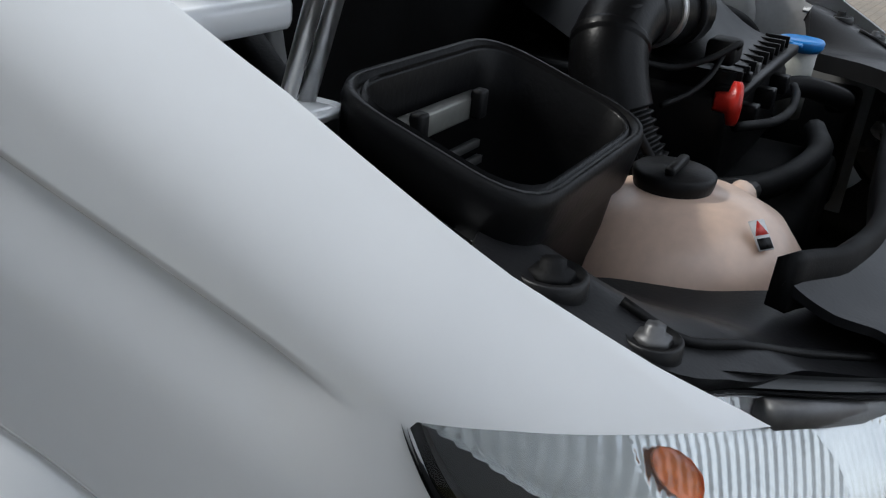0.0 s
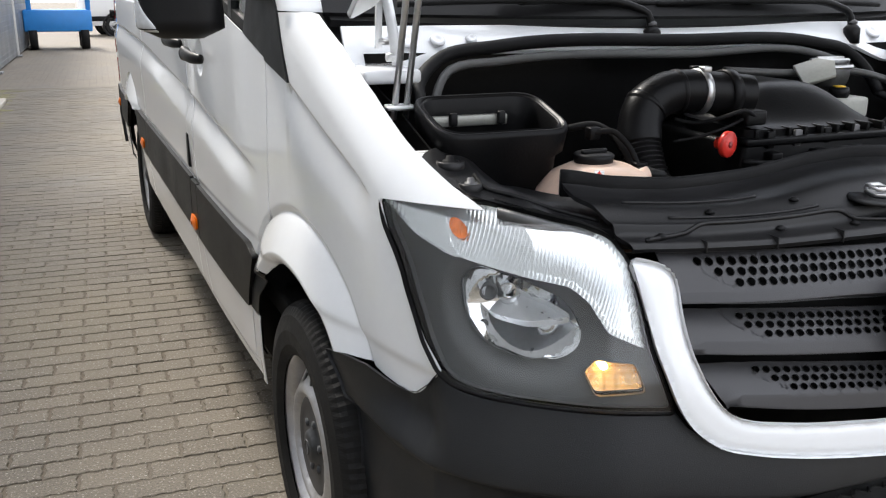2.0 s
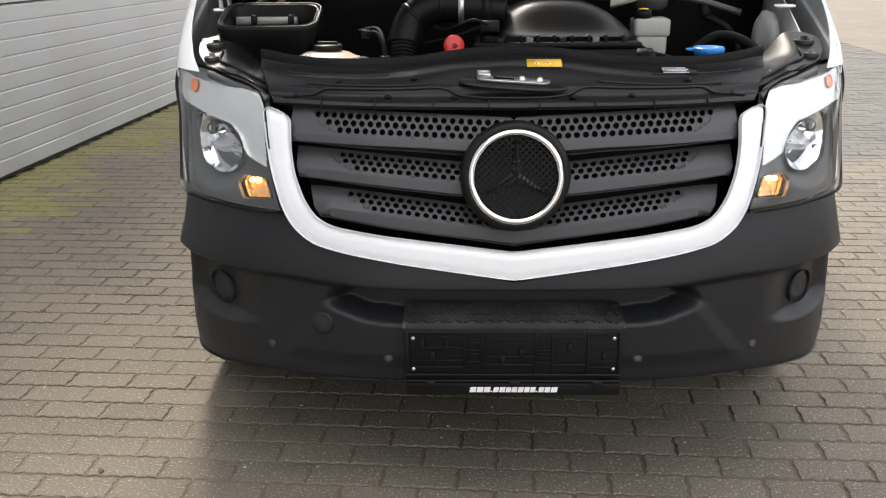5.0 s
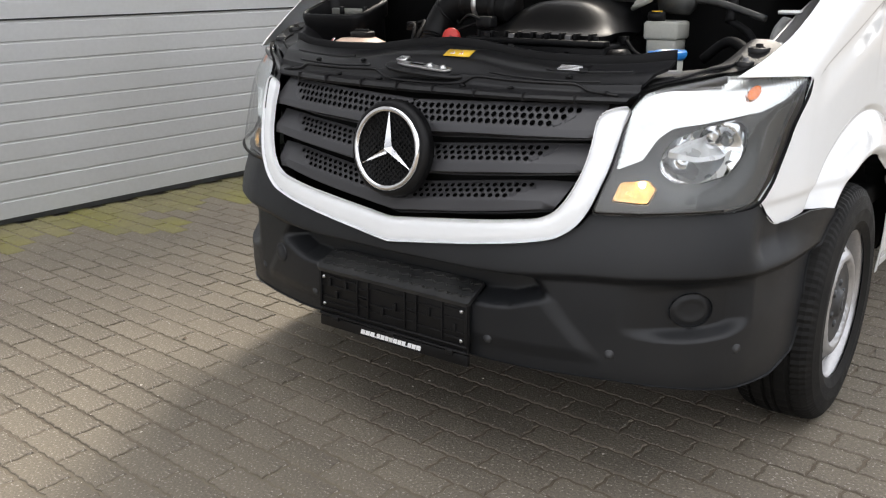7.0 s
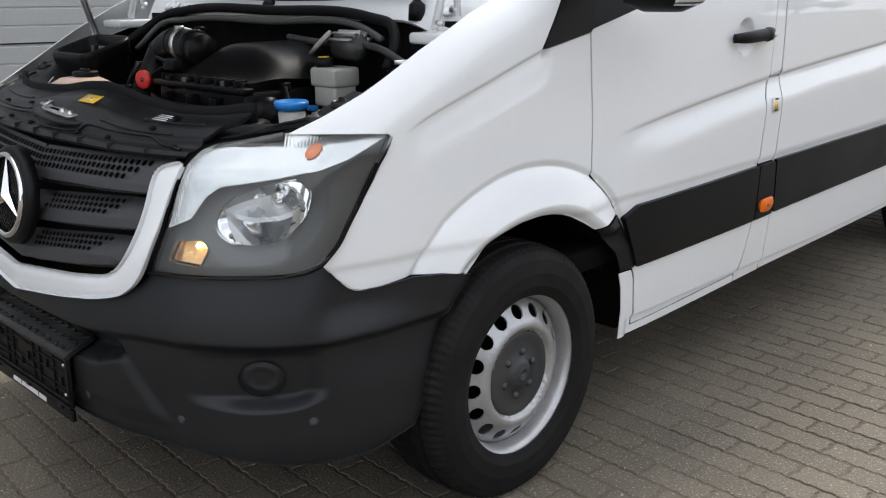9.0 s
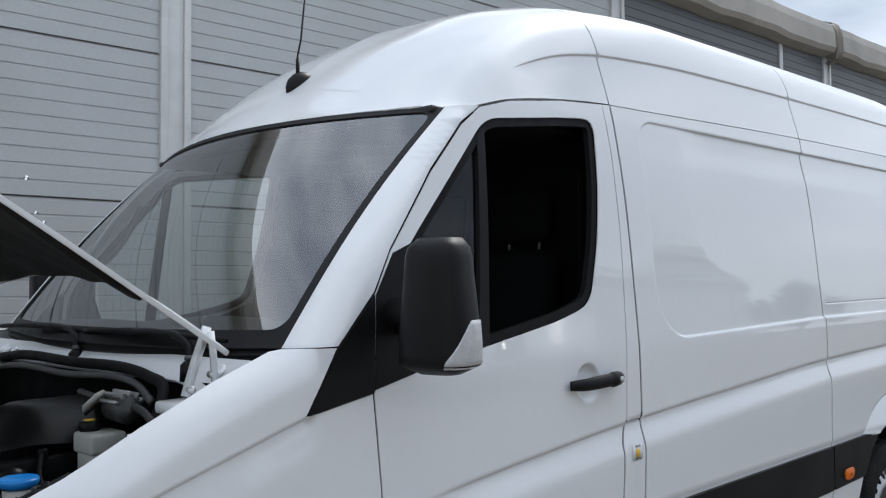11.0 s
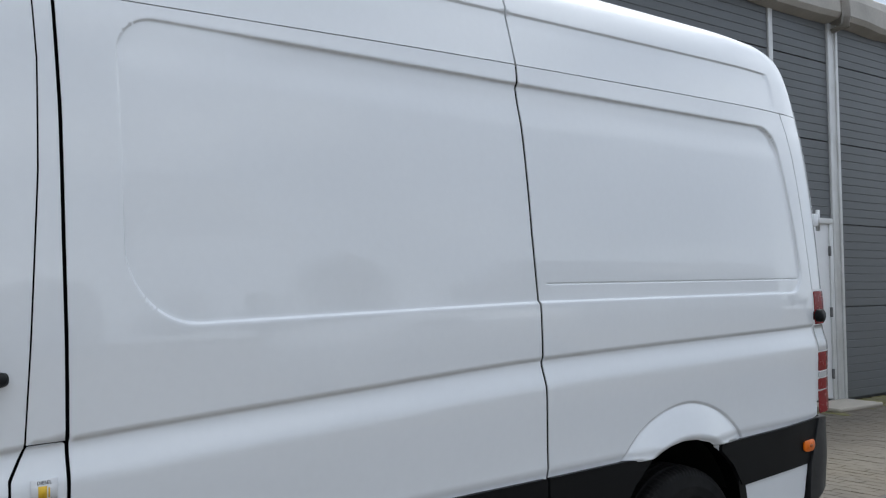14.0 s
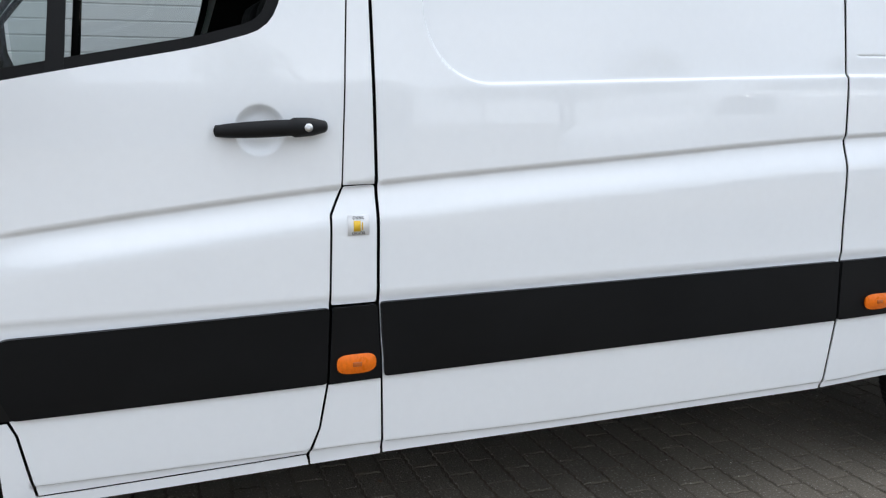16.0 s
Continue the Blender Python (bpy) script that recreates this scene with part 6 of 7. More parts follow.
tl = part("tank_label", block((-0.009, -0.0008, -0.014), (0.009, 0.0008, 0.014), 0), WHITE_PRINT, tank, "small warning label", m=Matrix.Translation(Vector((-0.0455, -0.0724, 0.0784)) + face * 0.004) @ face.to_track_quat("-Y", "Z").to_matrix().to_4x4())
part("printed_triangle", prism([(-0.008, 0.0), (0.008, 0.0), (0.0, 0.0135)], 0.0006, Matrix.Translation((0, -0.0009, 0.0)) @ Matrix.Rotation(radians(90), 4, "X")), RED_PLASTIC, tl)
part("printed_block", block((-0.008, -0.0014, -0.013), (0.008, -0.0008, -0.003), 0), BLACK, tl)
duct = spline([(0.0, 0.680, 1.182), (-0.08, 0.690, 1.190), (-0.15, 0.698, 1.196), (-0.21, 0.702, 1.190), (-0.262, 0.696, 1.160), (-0.282, 0.680, 1.115), (-0.288, 0.655, 1.065), (-0.288, 0.62, 1.015), (-0.285, 0.565, 0.965), (-0.27, 0.53, 0.93)], 330)
air = part("air_duct", tube(duct, 0.047, 20, ripple=lambda s: (1.0 + (0.05 if int(s * 13) in (4, 6) and (s * 13) % 1 < 0.2 else 0)) if s < 0.62 else 0.92 + 0.06 * math.sin(s * 300)), bay_mat, van, "black intake hose with corrugated end")
part("hose_clamp", lathe([(-0.008, 0.047), (-0.008, 0.0505), (0.008, 0.0505), (0.008, 0.047)], 28), ALU, air, "bright hose clamp", m=Matrix.Translation((-0.125, 0.695, 1.194)))
part("hose_collar", lathe([(-0.012, 0.047), (-0.012, 0.053), (0.012, 0.053), (0.012, 0.047)], 28), bay_mat, air, m=Matrix.Translation((-0.055, 0.687, 1.188)))


def cover(x, y):
    """The air cleaner's domed lid."""
    a = (x - 0.15) / 0.21
    f = np.clip((y - 0.58) / 0.25, 0, 1)
    dome = np.clip(1 - np.abs(a) ** 2.6, 0, 1) * smooth(f * 1.6)
    slope = 0.02 * (x - 0.15)
    return x, y, 1.118 + 0.088 * dome - slope


lid = part("air_cleaner", skin(rounded([(-0.075, 0.575), (0.34, 0.600), (0.36, 0.80), (0.30, 0.93), (-0.02, 0.93), (-0.065, 0.80)], 0.03), cover, 0.016, rim=0.05), bay_mat, van, "domed black air cleaner housing")
part("cleaner_base", block((-0.085, 0.575, 0.95), (0.355, 0.93, 1.095), 0.012), bay_mat, lid)
part("cleaner_flange", block((-0.092, 0.560, 1.090), (0.362, 0.60, 1.106), 0.004), bay_mat, lid)
for k in range(9):
    part("lid_rib", block((-0.06 + 0.046 * k, 0.572, 1.104), (-0.052 + 0.046 * k, 0.612, 1.124), 0.001), bay_mat, lid)
part("sensor_plug", block((-0.075, 0.585, 1.13), (-0.02, 0.625, 1.162), 0.006), BLACK, lid, "black sensor plug")
part("sensor_wire", tube(spline([(-0.07, 0.60, 1.145), (-0.13, 0.60, 1.125), (-0.18, 0.61, 1.11), (-0.23, 0.63, 1.10)], 16), 0.004, 6), RUBBER, lid)
cap = part("red_cap", lathe([(-0.02, 0), (-0.02, 0.012), (-0.004, 0.014), (0, 0.028), (0.010, 0.028), (0.012, 0.024), (0.012, 0.0)], 22, axis="y"), RED_PLASTIC, van, "red round filler cap", m=Matrix.Translation((-0.146, 0.565, 1.100)) @ Matrix.Rotation(math.pi + 0.3, 4, "Z"))
# solid disc in darker red draws the shade of the cap's hole
part("cap_hole", lathe([(0.011, 0), (0.011, 0.007), (0.0135, 0.007), (0.0135, 0)], 12, axis="y"), shade("shaded_red", (0.25, 0.01, 0.01), 0.4), cap)
part("cap_tube", tube(spline([(-0.146, 0.575, 1.10), (-0.14, 0.63, 1.06), (-0.12, 0.68, 0.98)], 12), 0.016, 10), bay_mat, cap)
res = part("fluid_reservoir", block((0.385, 0.775, 1.045), (0.475, 0.855, 1.105), 0.010, 3), RESERVOIR, van, "milky plastic brake fluid reservoir")
part("reservoir_top", block((0.378, 0.768, 1.098), (0.482, 0.862, 1.150), 0.010, 3), RESERVOIR, res)
part("reservoir_cap", lathe([(1.148, 0), (1.148, 0.024), (1.162, 0.026), (1.174, 0.024), (1.176, 0)], 24, axis="z"), BLACK, res, "black cap with yellow print", m=Matrix.Translation((0.405, 0.80, 0)))
part("cap_print", lathe([(1.175, 0), (1.175, 0.015), (1.1775, 0.015), (1.1775, 0)], 20, axis="z"), YELLOW, res, m=Matrix.Translation((0.405, 0.80, 0)))
part("reservoir_foot", block((0.40, 0.785, 0.97), (0.46, 0.845, 1.05), 0.01), RESERVOIR, res)
blue = part("washer_cap", lathe([(0, 0), (0, 0.045), (0.010, 0.052), (0.022, 0.054), (0.028, 0.050), (0.022, 0.044), (0.02, 0)], 30, axis="z"), BLUE_PLASTIC, van, "blue washer fluid cap", m=Matrix.Translation((0.545, 0.580, 1.068)) @ Matrix.Scale(0.80, 4))
part("washer_neck", lathe([(-0.16, 0), (-0.16, 0.038), (0, 0.042), (0.0, 0)], 20, axis="z"), RESERVOIR, blue)
part("cap_tab", block((-0.075, -0.012, 0.016), (-0.045, 0.012, 0.024), 0.003), BLUE_PLASTIC, blue)
part("engine_bracket", prism([(-0.05, -0.02), (0.03, -0.03), (0.05, 0.01), (0.02, 0.04), (-0.04, 0.05)], 0.012, Matrix.Translation((0.36, 0.83, 1.205)) @ Matrix.Rotation(radians(35), 4, "X") @ Matrix.Rotation(radians(-30), 4, "Y"), 0.003), RESERVOIR, van, "pale plastic linkage bracket")
motor = part("wiper_motor", lathe([(-0.05, 0), (-0.05, 0.035), (0.03, 0.038), (0.045, 0.025), (0.05, 0)], 18), CAST, van, "cast metal wiper motor", m=Matrix.Translation((0.44, 0.87, 1.20)))
for k in range(5):
    part("motor_rib", block((-0.05, -0.004, 0.03), (0.04, 0.004, 0.045), 0.001), ALU, motor, m=Matrix.Rotation(radians(30 * k - 60), 4, "X"))
part("bay_pipe", tube(spline([(0.12, 0.90, 1.215), (0.3, 0.885, 1.205), (0.55, 0.87, 1.20), (0.70, 0.84, 1.16)], 20), 0.010, 10), CAST, van, "metal pipe along the bulkhead")
for pts, r in (([(0.55, 0.80, 1.05), (0.62, 0.78, 1.10), (0.70, 0.72, 1.08), (0.74, 0.66, 1.0)], 0.014), ([(0.60, 0.86, 1.15), (0.66, 0.84, 1.12), (0.70, 0.80, 1.02), (0.66, 0.72, 0.95)], 0.010), ([(-0.42, 0.75, 1.12), (-0.37, 0.72, 1.13), (-0.34, 0.64, 1.08), (-0.33, 0.60, 1.0)], 0.008), ([(-0.20, 0.62, 0.98), (-0.05, 0.52, 0.97), (0.15, 0.47, 0.98), (0.35, 0.50, 0.97)], 0.02), ([(0.38, 0.62, 1.0), (0.45, 0.55, 1.02), (0.5, 0.48, 1.0), (0.6, 0.5, 0.97)], 0.02)):
    part("bay_hose", tube(spline(pts, 20), r, 10), RUBBER, van, "black rubber hose")
for x, y, z, r in ((-0.245, 0.690, 1.205, 0.016), (-0.10, 0.735, 1.235, 0.013)):
    nip = part("hose_nipple", lathe([(-0.03, 0), (-0.03, r), (0.0, r), (0.004, r * 1.25), (0.010, r * 1.25), (0.012, 0)], 14, axis="z"), bay_mat, air, m=Matrix.Translation((x, y, z)))
part("clamp_screw", block((-0.132, 0.668, 1.238), (-0.112, 0.690, 1.250), 0.002), ALU, air)
for k, (x, y) in enumerate(((-0.02, 0.588), (0.06, 0.592), (0.15, 0.597), (0.24, 0.602), (0.32, 0.607))):
    part("lid_clip", block((x - 0.010, y - 0.022, 1.082), (x + 0.010, y - 0.012, 1.118), 0.002), CAST_BOLT if k % 2 else bay_mat, lid, "lid clip")
for x0, x1 in ((-0.03, 0.0), (0.10, 0.13), (0.22, 0.25)):
    part("lower_duct_rib", block((x0, 0.548, 1.045), (x1, 0.576, 1.075), 0.003), bay_mat, lid)
for pts, r in (([(-0.05, 0.59, 1.15), (-0.09, 0.58, 1.165), (-0.13, 0.60, 1.15), (-0.17, 0.64, 1.135), (-0.20, 0.67, 1.14)], 0.0045), ([(-0.335, 0.60, 1.06), (-0.345, 0.63, 1.10), (-0.365, 0.66, 1.125), (-0.40, 0.68, 1.12)], 0.006), ([(-0.10, 0.56, 1.06), (-0.02, 0.53, 1.055), (0.10, 0.52, 1.05), (0.22, 0.53, 1.05), (0.34, 0.55, 1.04)], 0.007), ([(0.36, 0.70, 1.10), (0.40, 0.68, 1.07), (0.47, 0.66, 1.05), (0.53, 0.66, 1.03)], 0.006)):
    part("cable", tube(spline(pts, 24), r, 8), RUBBER, van, "black wrapped cable")
for x, y, z in ((-0.395, 0.685, 1.118), (-0.335, 0.600, 1.055), (0.35, 0.705, 1.098)):
    part("cable_plug", block((x - 0.014, y - 0.012, z - 0.012), (x + 0.014, y + 0.012, z + 0.014), 0.003), bay_mat, van, "black cable plug")
part("blue_plug", block((0.388, 0.745, 1.035), (0.412, 0.768, 1.050), 0.003), BLUE_PLASTIC, res, "small blue plug")
# near-black block: shade low in the bay, put in as colour
part("engine_block", block((-0.30, 0.45, 0.60), (0.36, 0.95, 0.94), 0.02), DEEP_SHADE, van)
part("battery_box", block((0.62, 0.46, 0.75), (0.78, 0.72, 0.98), 0.015), bay_mat, van)
part("coolant_pump", lathe([(-0.04, 0), (-0.04, 0.04), (0.03, 0.045), (0.04, 0.03), (0.045, 0)], 20), bay_mat, van, m=Matrix.Translation((0.37, 0.62, 1.04)))
part("strut_mount", lathe([(-0.02, 0), (-0.02, 0.085), (0, 0.09), (0.012, 0.075), (0.02, 0.0)], 28), shade("primer_grey", (0.3, 0.3, 0.29), 0.6, dirt=(0.1, 0.1, 0.09), dirt_amount=0.5), van, "round pressed suspension mount", m=Matrix.Translation((0.76, 0.80, 1.08)) @ Matrix.Rotation(math.pi, 4, "Z"))

# ---- bonnet, hinges and stay ----


def hood(x, s, d=0.0):
    k = (0.045 + 0.03 * np.sin(np.pi * np.clip(s, 0, 1)) + 0.09 * np.clip(1 - s, 0, 1) ** 1.5) * (1 - (x / 0.87) ** 2) + d
    return x, 0.925 - 0.715 * s + 0.585 * k + 0.03 * (1 - (x / 0.86) ** 2) * (1 - s), 1.345 + 0.486 * s + 0.81 * k


REAR = [(-0.855, 0.0), (-0.80, 0.03), (-0.74, 0.14), (-0.66, 0.18), (-0.4, 0.20), (0.0, 0.215), (0.4, 0.20), (0.66, 0.18), (0.74, 0.14), (0.80, 0.03), (0.855, 0.0)]
hood_line = REAR + [(0.862, 0.5), (0.83, 0.75), (0.76, 0.92), (0.6, 1.0), (0.3, 1.05), (0, 1.07), (-0.3, 1.05), (-0.6, 1.0), (-0.76, 0.92), (-0.83, 0.75), (-0.862, 0.5)]
bonnet = part("bonnet", skin(rounded(hood_line, 0.02, 4), hood, 0.04, rim=0.009, out=-1), PAINT, van, "raised white bonnet with black insulation beneath")
hole_a = rounded([(-0.66, 0.30), (0.66, 0.30), (0.74, 0.55), (0.66, 0.84), (-0.66, 0.84), (-0.74, 0.55)], 0.08)
part("bonnet_frame", skin(rounded(shrink(hood_line, 0.006), 0.02, 4), lambda x, s: hood(x, s, -0.011), 0.05, [hole_a], 0.012, out=1), PAINT, bonnet, "white pressed inner frame")
pad_line = rounded([(-0.80, 0.26), (-0.68, 0.235), (-0.55, 0.25), (-0.35, 0.225), (0.0, 0.235), (0.35, 0.225), (0.55, 0.25), (0.68, 0.235), (0.80, 0.26), (0.835, 0.50), (0.80, 0.74), (0.71, 0.91), (0.2, 1.0), (-0.2, 1.0), (-0.71, 0.91), (-0.80, 0.74), (-0.835, 0.50)], 0.03)
part("insulation_pad", skin(pad_line, lambda x, s: hood(x, s, -0.024 + 0.004 * np.sin(x * 22) * np.sin(s * 17)), 0.03, rim=0.02, out=1), shade("black_felt", (0.010, 0.010, 0.010), 0.95, vary=0.35, scale=20, fine=300, bump=0.002), bonnet, "black felt insulation")
for s in (1, -1):
    h = part("bonnet_hinge", tube([(s * 0.765, 0.862, 1.255), (s * 0.768, 0.885, 1.33), (s * 0.775, 0.912, 1.41)], 0.011, 4), PAINT, van, "white bonnet hinge arm")
    part("hinge_link", tube([(s * 0.785, 0.925, 1.285), (s * 0.785, 0.922, 1.34), (s * 0.785, 0.915, 1.40)], 0.009, 4), PAINT, h)
    part("hinge_plate", block((min(s * 0.735, s * 0.86), 0.80, 1.222), (max(s * 0.735, s * 0.86), 0.985, 1.250), 0.008), PAINT, h)
    for y, z in ((0.868, 1.27), (0.925, 1.30), (0.913, 1.39)):
        part("hinge_bolt", lathe([(-0.012, 0), (-0.012, 0.009), (0.012, 0.009), (0.012, 0)], 10), ALU, h, m=Matrix.Translation((s * 0.775, y, z)))
stay = part("bonnet_stay", tube([(-0.815, 0.755, 1.16), (-0.808, 0.63, 1.62)], 0.0065, 10), ALU, van, "thin metal bonnet stay rod")
part("stay_rod", tube([(-0.79, 0.755, 1.16), (-0.783, 0.63, 1.62)], 0.0065, 10), ALU, stay)


# ---- wheels, arches, underbody ----
def tyre_mesh(n=132):
    prof = [(-0.105, 0.222), (-0.118, 0.250), (-0.120, 0.285), (-0.112, 0.322), (-0.100, 0.343), (-0.085, 0.352), (-0.062, 0.356), (-0.058, 0.347), (-0.052, 0.347), (-0.048, 0.357), (-0.020, 0.358), (-0.016, 0.348), (-0.010, 0.348), (-0.006, 0.358)]
    prof = prof + [(-a, r) for a, r in prof[::-1]]
    bm = bmesh.new()
    rings = []
    for a, r in prof:
        ring = []
        for i in range(n):
            t = 2 * math.pi * (i + (0.5 if a > 0 else 0)) / n
            rr = r - (0.0035 if (r > 0.34 and i % 2 and abs(a) > 0.055) else 0.0012 if (r > 0.35 and i % 4 == 0) else 0)
            ring.append(bm.verts.new((a, rr * math.cos(t), rr * math.sin(t))))
        rings.append(ring)
    for p, q in zip(rings, rings[1:]):
        for i in range(n):
            bm.faces.new((p[i], q[i], q[(i + 1) % n], p[(i + 1) % n]))
    bmesh.ops.recalc_face_normals(bm, faces=bm.faces)
    return mesh_of(bm, "tyre", flat=True)


RIM_D = curve([0, 0.05, 0.105, 0.118, 0.127, 0.136, 0.147, 0.156, 0.192, 0.21], [0.080, 0.080, 0.080, 0.083, 0.097, 0.101, 0.099, 0.092, 0.068, 0.050])
circle = lambda r, n: [(r * math.cos(t), r * math.sin(t)) for t in np.linspace(0, 2 * math.pi, n + 1)[:-1]]
slots = []
for k in range(16):
    t = 2 * math.pi * k / 16
    c, s = math.cos(t), math.sin(t)
    slots.append([(0.176 * c + 0.0185 * math.cos(q) * c - 0.0205 * math.sin(q) * s, 0.176 * s + 0.0185 * math.cos(q) * s + 0.0205 * math.sin(q) * c) for q in np.linspace(0, 2 * math.pi, 15)[:-1]])
rim_me = skin(circle(0.205, 72), lambda a, b: (RIM_D(np.hypot(a, b)), a, b), 0.012, slots, 0.005)
edge_me = mesh_of(lathe([(0.005, 0.200), (0.02, 0.205), (0.055, 0.207), (0.085, 0.213), (0.098, 0.222), (0.101, 0.229), (0.098, 0.2315), (0.08, 0.226), (0.05, 0.222), (-0.09, 0.222), (-0.09, 0.20)], 72, closed=True), "rim_edge")
cap_me = mesh_of(lathe([(0.070, 0), (0.070, 0.122), (0.087, 0.121), (0.091, 0.112), (0.088, 0.098), (0.087, 0.045), (0.099, 0.038), (0.103, 0.028), (0.104, 0)], 40), "cap")
drum_me = mesh_of(lathe([(-0.1, 0), (-0.1, 0.195), (-0.03, 0.195), (-0.03, 0.06), (0.02, 0.05), (0.02, 0)], 40), "drum")
bolt_me = mesh_of(lathe([(0.055, 0), (0.055, 0.012), (0.092, 0.011), (0.094, 0)], 6), "bolt")
ty_me = tyre_mesh(200)
CAPMAT = shade("hub_cap_plastic", (0.024, 0.026, 0.029), 0.5, vary=0.15, dirt=(0.1, 0.09, 0.08), dirt_amount=0.5)
# the drum's near-black stands in for the shade behind the rim slots
for me, mt in ((rim_me, STEEL), (edge_me, STEEL), (cap_me, CAPMAT), (drum_me, DEEP_SHADE), (bolt_me, CAPMAT), (ty_me, TYRE)):
    me.materials.append(mt)
for y, half in ((1.0, 0.848), (4.69, 0.838)):
    for s in (1, -1):
        m = Matrix.Translation((s * half, y, 0.352 - FALL * (y - 0.3))) @ (Matrix.Rotation(math.pi, 4, "Z") if s < 0 else Matrix())
        w = part("wheel", drum_me, None, van, "steel wheel with black tyre", m=m)
        part("tyre", ty_me, None, w, "worn black road tyre")
        part("rim", rim_me, None, w, "silver pressed steel rim with oval slots")
        part("rim_edge", edge_me, None, w)
        part("hub_cap", cap_me, None, w, "dark grey plastic hub cap")
        part("cap_emblem", lathe([(0.100, 0), (0.100, 0.020), (0.1055, 0.019), (0.1055, 0.015), (0.1045, 0.014), (0.1045, 0)], 24), CAPMAT, w)
        for k in range(6):
            t = 2 * math.pi * k / 6 + 0.3
            part("wheel_bolt", bolt_me, None, w, m=Matrix.Translation((0, 0.062 * math.cos(t), 0.062 * math.sin(t))))
for y0, zs in ((1.03, 0.345), (4.62, 0.345)):
    pts = [(y0 + 0.455 * math.cos(t), zs + 0.46 * math.sin(t)) for t in np.linspace(0.38, math.pi - 0.25, 24)]
    for s in (1, -1):
        bm = bmesh.new()
        a = [bm.verts.new((s * 0.895, y, z)) for y, z in pts]
        b = [bm.verts.new((s * 0.60, y, z)) for y, z in pts]
        for i in range(len(pts) - 1):
            bm.faces.new((a[i], a[i + 1], b[i + 1], b[i]))
        bm.faces.new(b)
        part("arch_liner", bm, BLACK, van, "black wheel arch liner")
both("arch_edge_piece", skin([(1.298, 0.690), (1.412, 0.714), (1.425, 0.705), (1.47, 0.62), (1.505, 0.535), (1.437, 0.535), (1.405, 0.60), (1.35, 0.655)], proud(0.002), 0.012), BLACK, label="black trim behind the front wheel")
both("arch_edge_piece", skin([(4.978, 0.606), (5.012, 0.600), (5.045, 0.50), (5.088, 0.345), (5.055, 0.335), (5.012, 0.45), (4.985, 0.55)], proud(0.004), 0.02), BLACK, label="black trim behind the rear wheel")
both("sill_front", skin([(1.434, 0.528), (1.493, 0.528), (1.508, 0.496), (1.538, 0.333), (1.546, 0.3305), (1.80, 0.336), (2.184, 0.3455), (2.188, 0.330), (2.190, 0.318), (1.80, 0.310), (1.472, 0.304), (1.468, 0.40), (1.453, 0.477)], body, 0.02), PAINT, label="white sill under the front door")
# plain blocks and axles, near-black to carry the shade under the van
under = bmesh.new()
block((-0.60, 0.42, 0.29), (0.60, 0.62, 0.36), 0, bm=under)
block((-0.88, 1.55, 0.30), (0.88, 4.12, 0.56), 0, bm=under)
block((-0.60, 0.62, 0.28), (0.60, 1.55, 0.52), 0, bm=under)
block((-0.60, 4.12, 0.30), (0.60, 5.75, 0.60), 0, bm=under)
block((-0.88, 5.12, 0.40), (0.88, 5.75, 0.60), 0, bm=under)
part("underbody", mesh_of(under, "underbody"), DEEP_SHADE, van)
for y in (1.0, 4.69):
    part("axle", tube([(-0.75, y, 0.34 - FALL * (y - 0.3)), (0.75, y, 0.34 - FALL * (y - 0.3))], 0.05, 12), DEEP_SHADE, van)
# aerial, fuel sticker
dome = lathe([(-0.012, 0), (-0.012, 0.05), (0.004, 0.05), (0.02, 0.043), (0.035, 0.026), (0.042, 0)], 28, axis="z")
part("aerial", dome, BLACK, van, "black roof aerial", m=Matrix.Translation((0.055, 1.705, 2.20)) @ Matrix.Rotation(radians(36), 4, "X") @ Matrix.Diagonal((0.55, 1.25, 1.0, 1)))
part("aerial_rod", tube([(0.055, 1.70, 2.235), (0.055, 1.70, 2.30), (0.055, 1.715, 2.36), (0.055, 1.745, 2.60)], 0.0035, 8), BLACK, van)
part("aerial_collar", tube([(0.055, 1.70, 2.225), (0.055, 1.70, 2.29)], 0.007, 10), BLACK, van)
sx = float(SIDE_Z(0.946) + relief(np.array(2.328), np.array(0.946))) + 0.0035
sticker = part("fuel_sticker", block((sx - 0.001, 2.301, 0.920), (sx + 0.0005, 2.356, 0.972), 0), WHITE_PRINT, van, "white fuel sticker with yellow pump")
part("pump_print", block((sx, 2.316, 0.930), (sx + 0.0012, 2.334, 0.957), 0.0), YELLOW, sticker)
part("pump_print", block((sx, 2.337, 0.932), (sx + 0.0012, 2.340, 0.953), 0.0), YELLOW, sticker)
for words, z in (("DIESEL", 0.961), ("GASOIL", 0.922)):
    fc = bpy.data.curves.new("words", "FONT")
    fc.body, fc.size, fc.align_x, fc.extrude = words, 0.0105, "CENTER", 0.0002
    tmp = new("words", fc)
    me = bpy.data.meshes.new_from_object(tmp.evaluated_get(bpy.context.evaluated_depsgraph_get()))
    bpy.data.objects.remove(tmp)
    part("printed_word", me, BLACK, sticker, m=Matrix.Translation((sx + 0.001, 2.3285, z)) @ Matrix.Rotation(radians(90), 4, "Z") @ Matrix.Rotation(radians(90), 4, "X"))

# ---- the hall beside the yard ----
PANEL = shade("grey_wall_sheet", (0.48, 0.49, 0.495), 0.38, 0.25, vary=0.06, scale=1.5, fine=40, dirt=(0.38, 0.38, 0.355), dirt_amount=0.35)
PANEL_DARK = shade("dark_grey_wall_sheet", (0.12, 0.127, 0.131), 0.42, 0.2, vary=0.06, scale=1.5, fine=40, dirt=(0.12, 0.12, 0.115), dirt_amount=0.3)
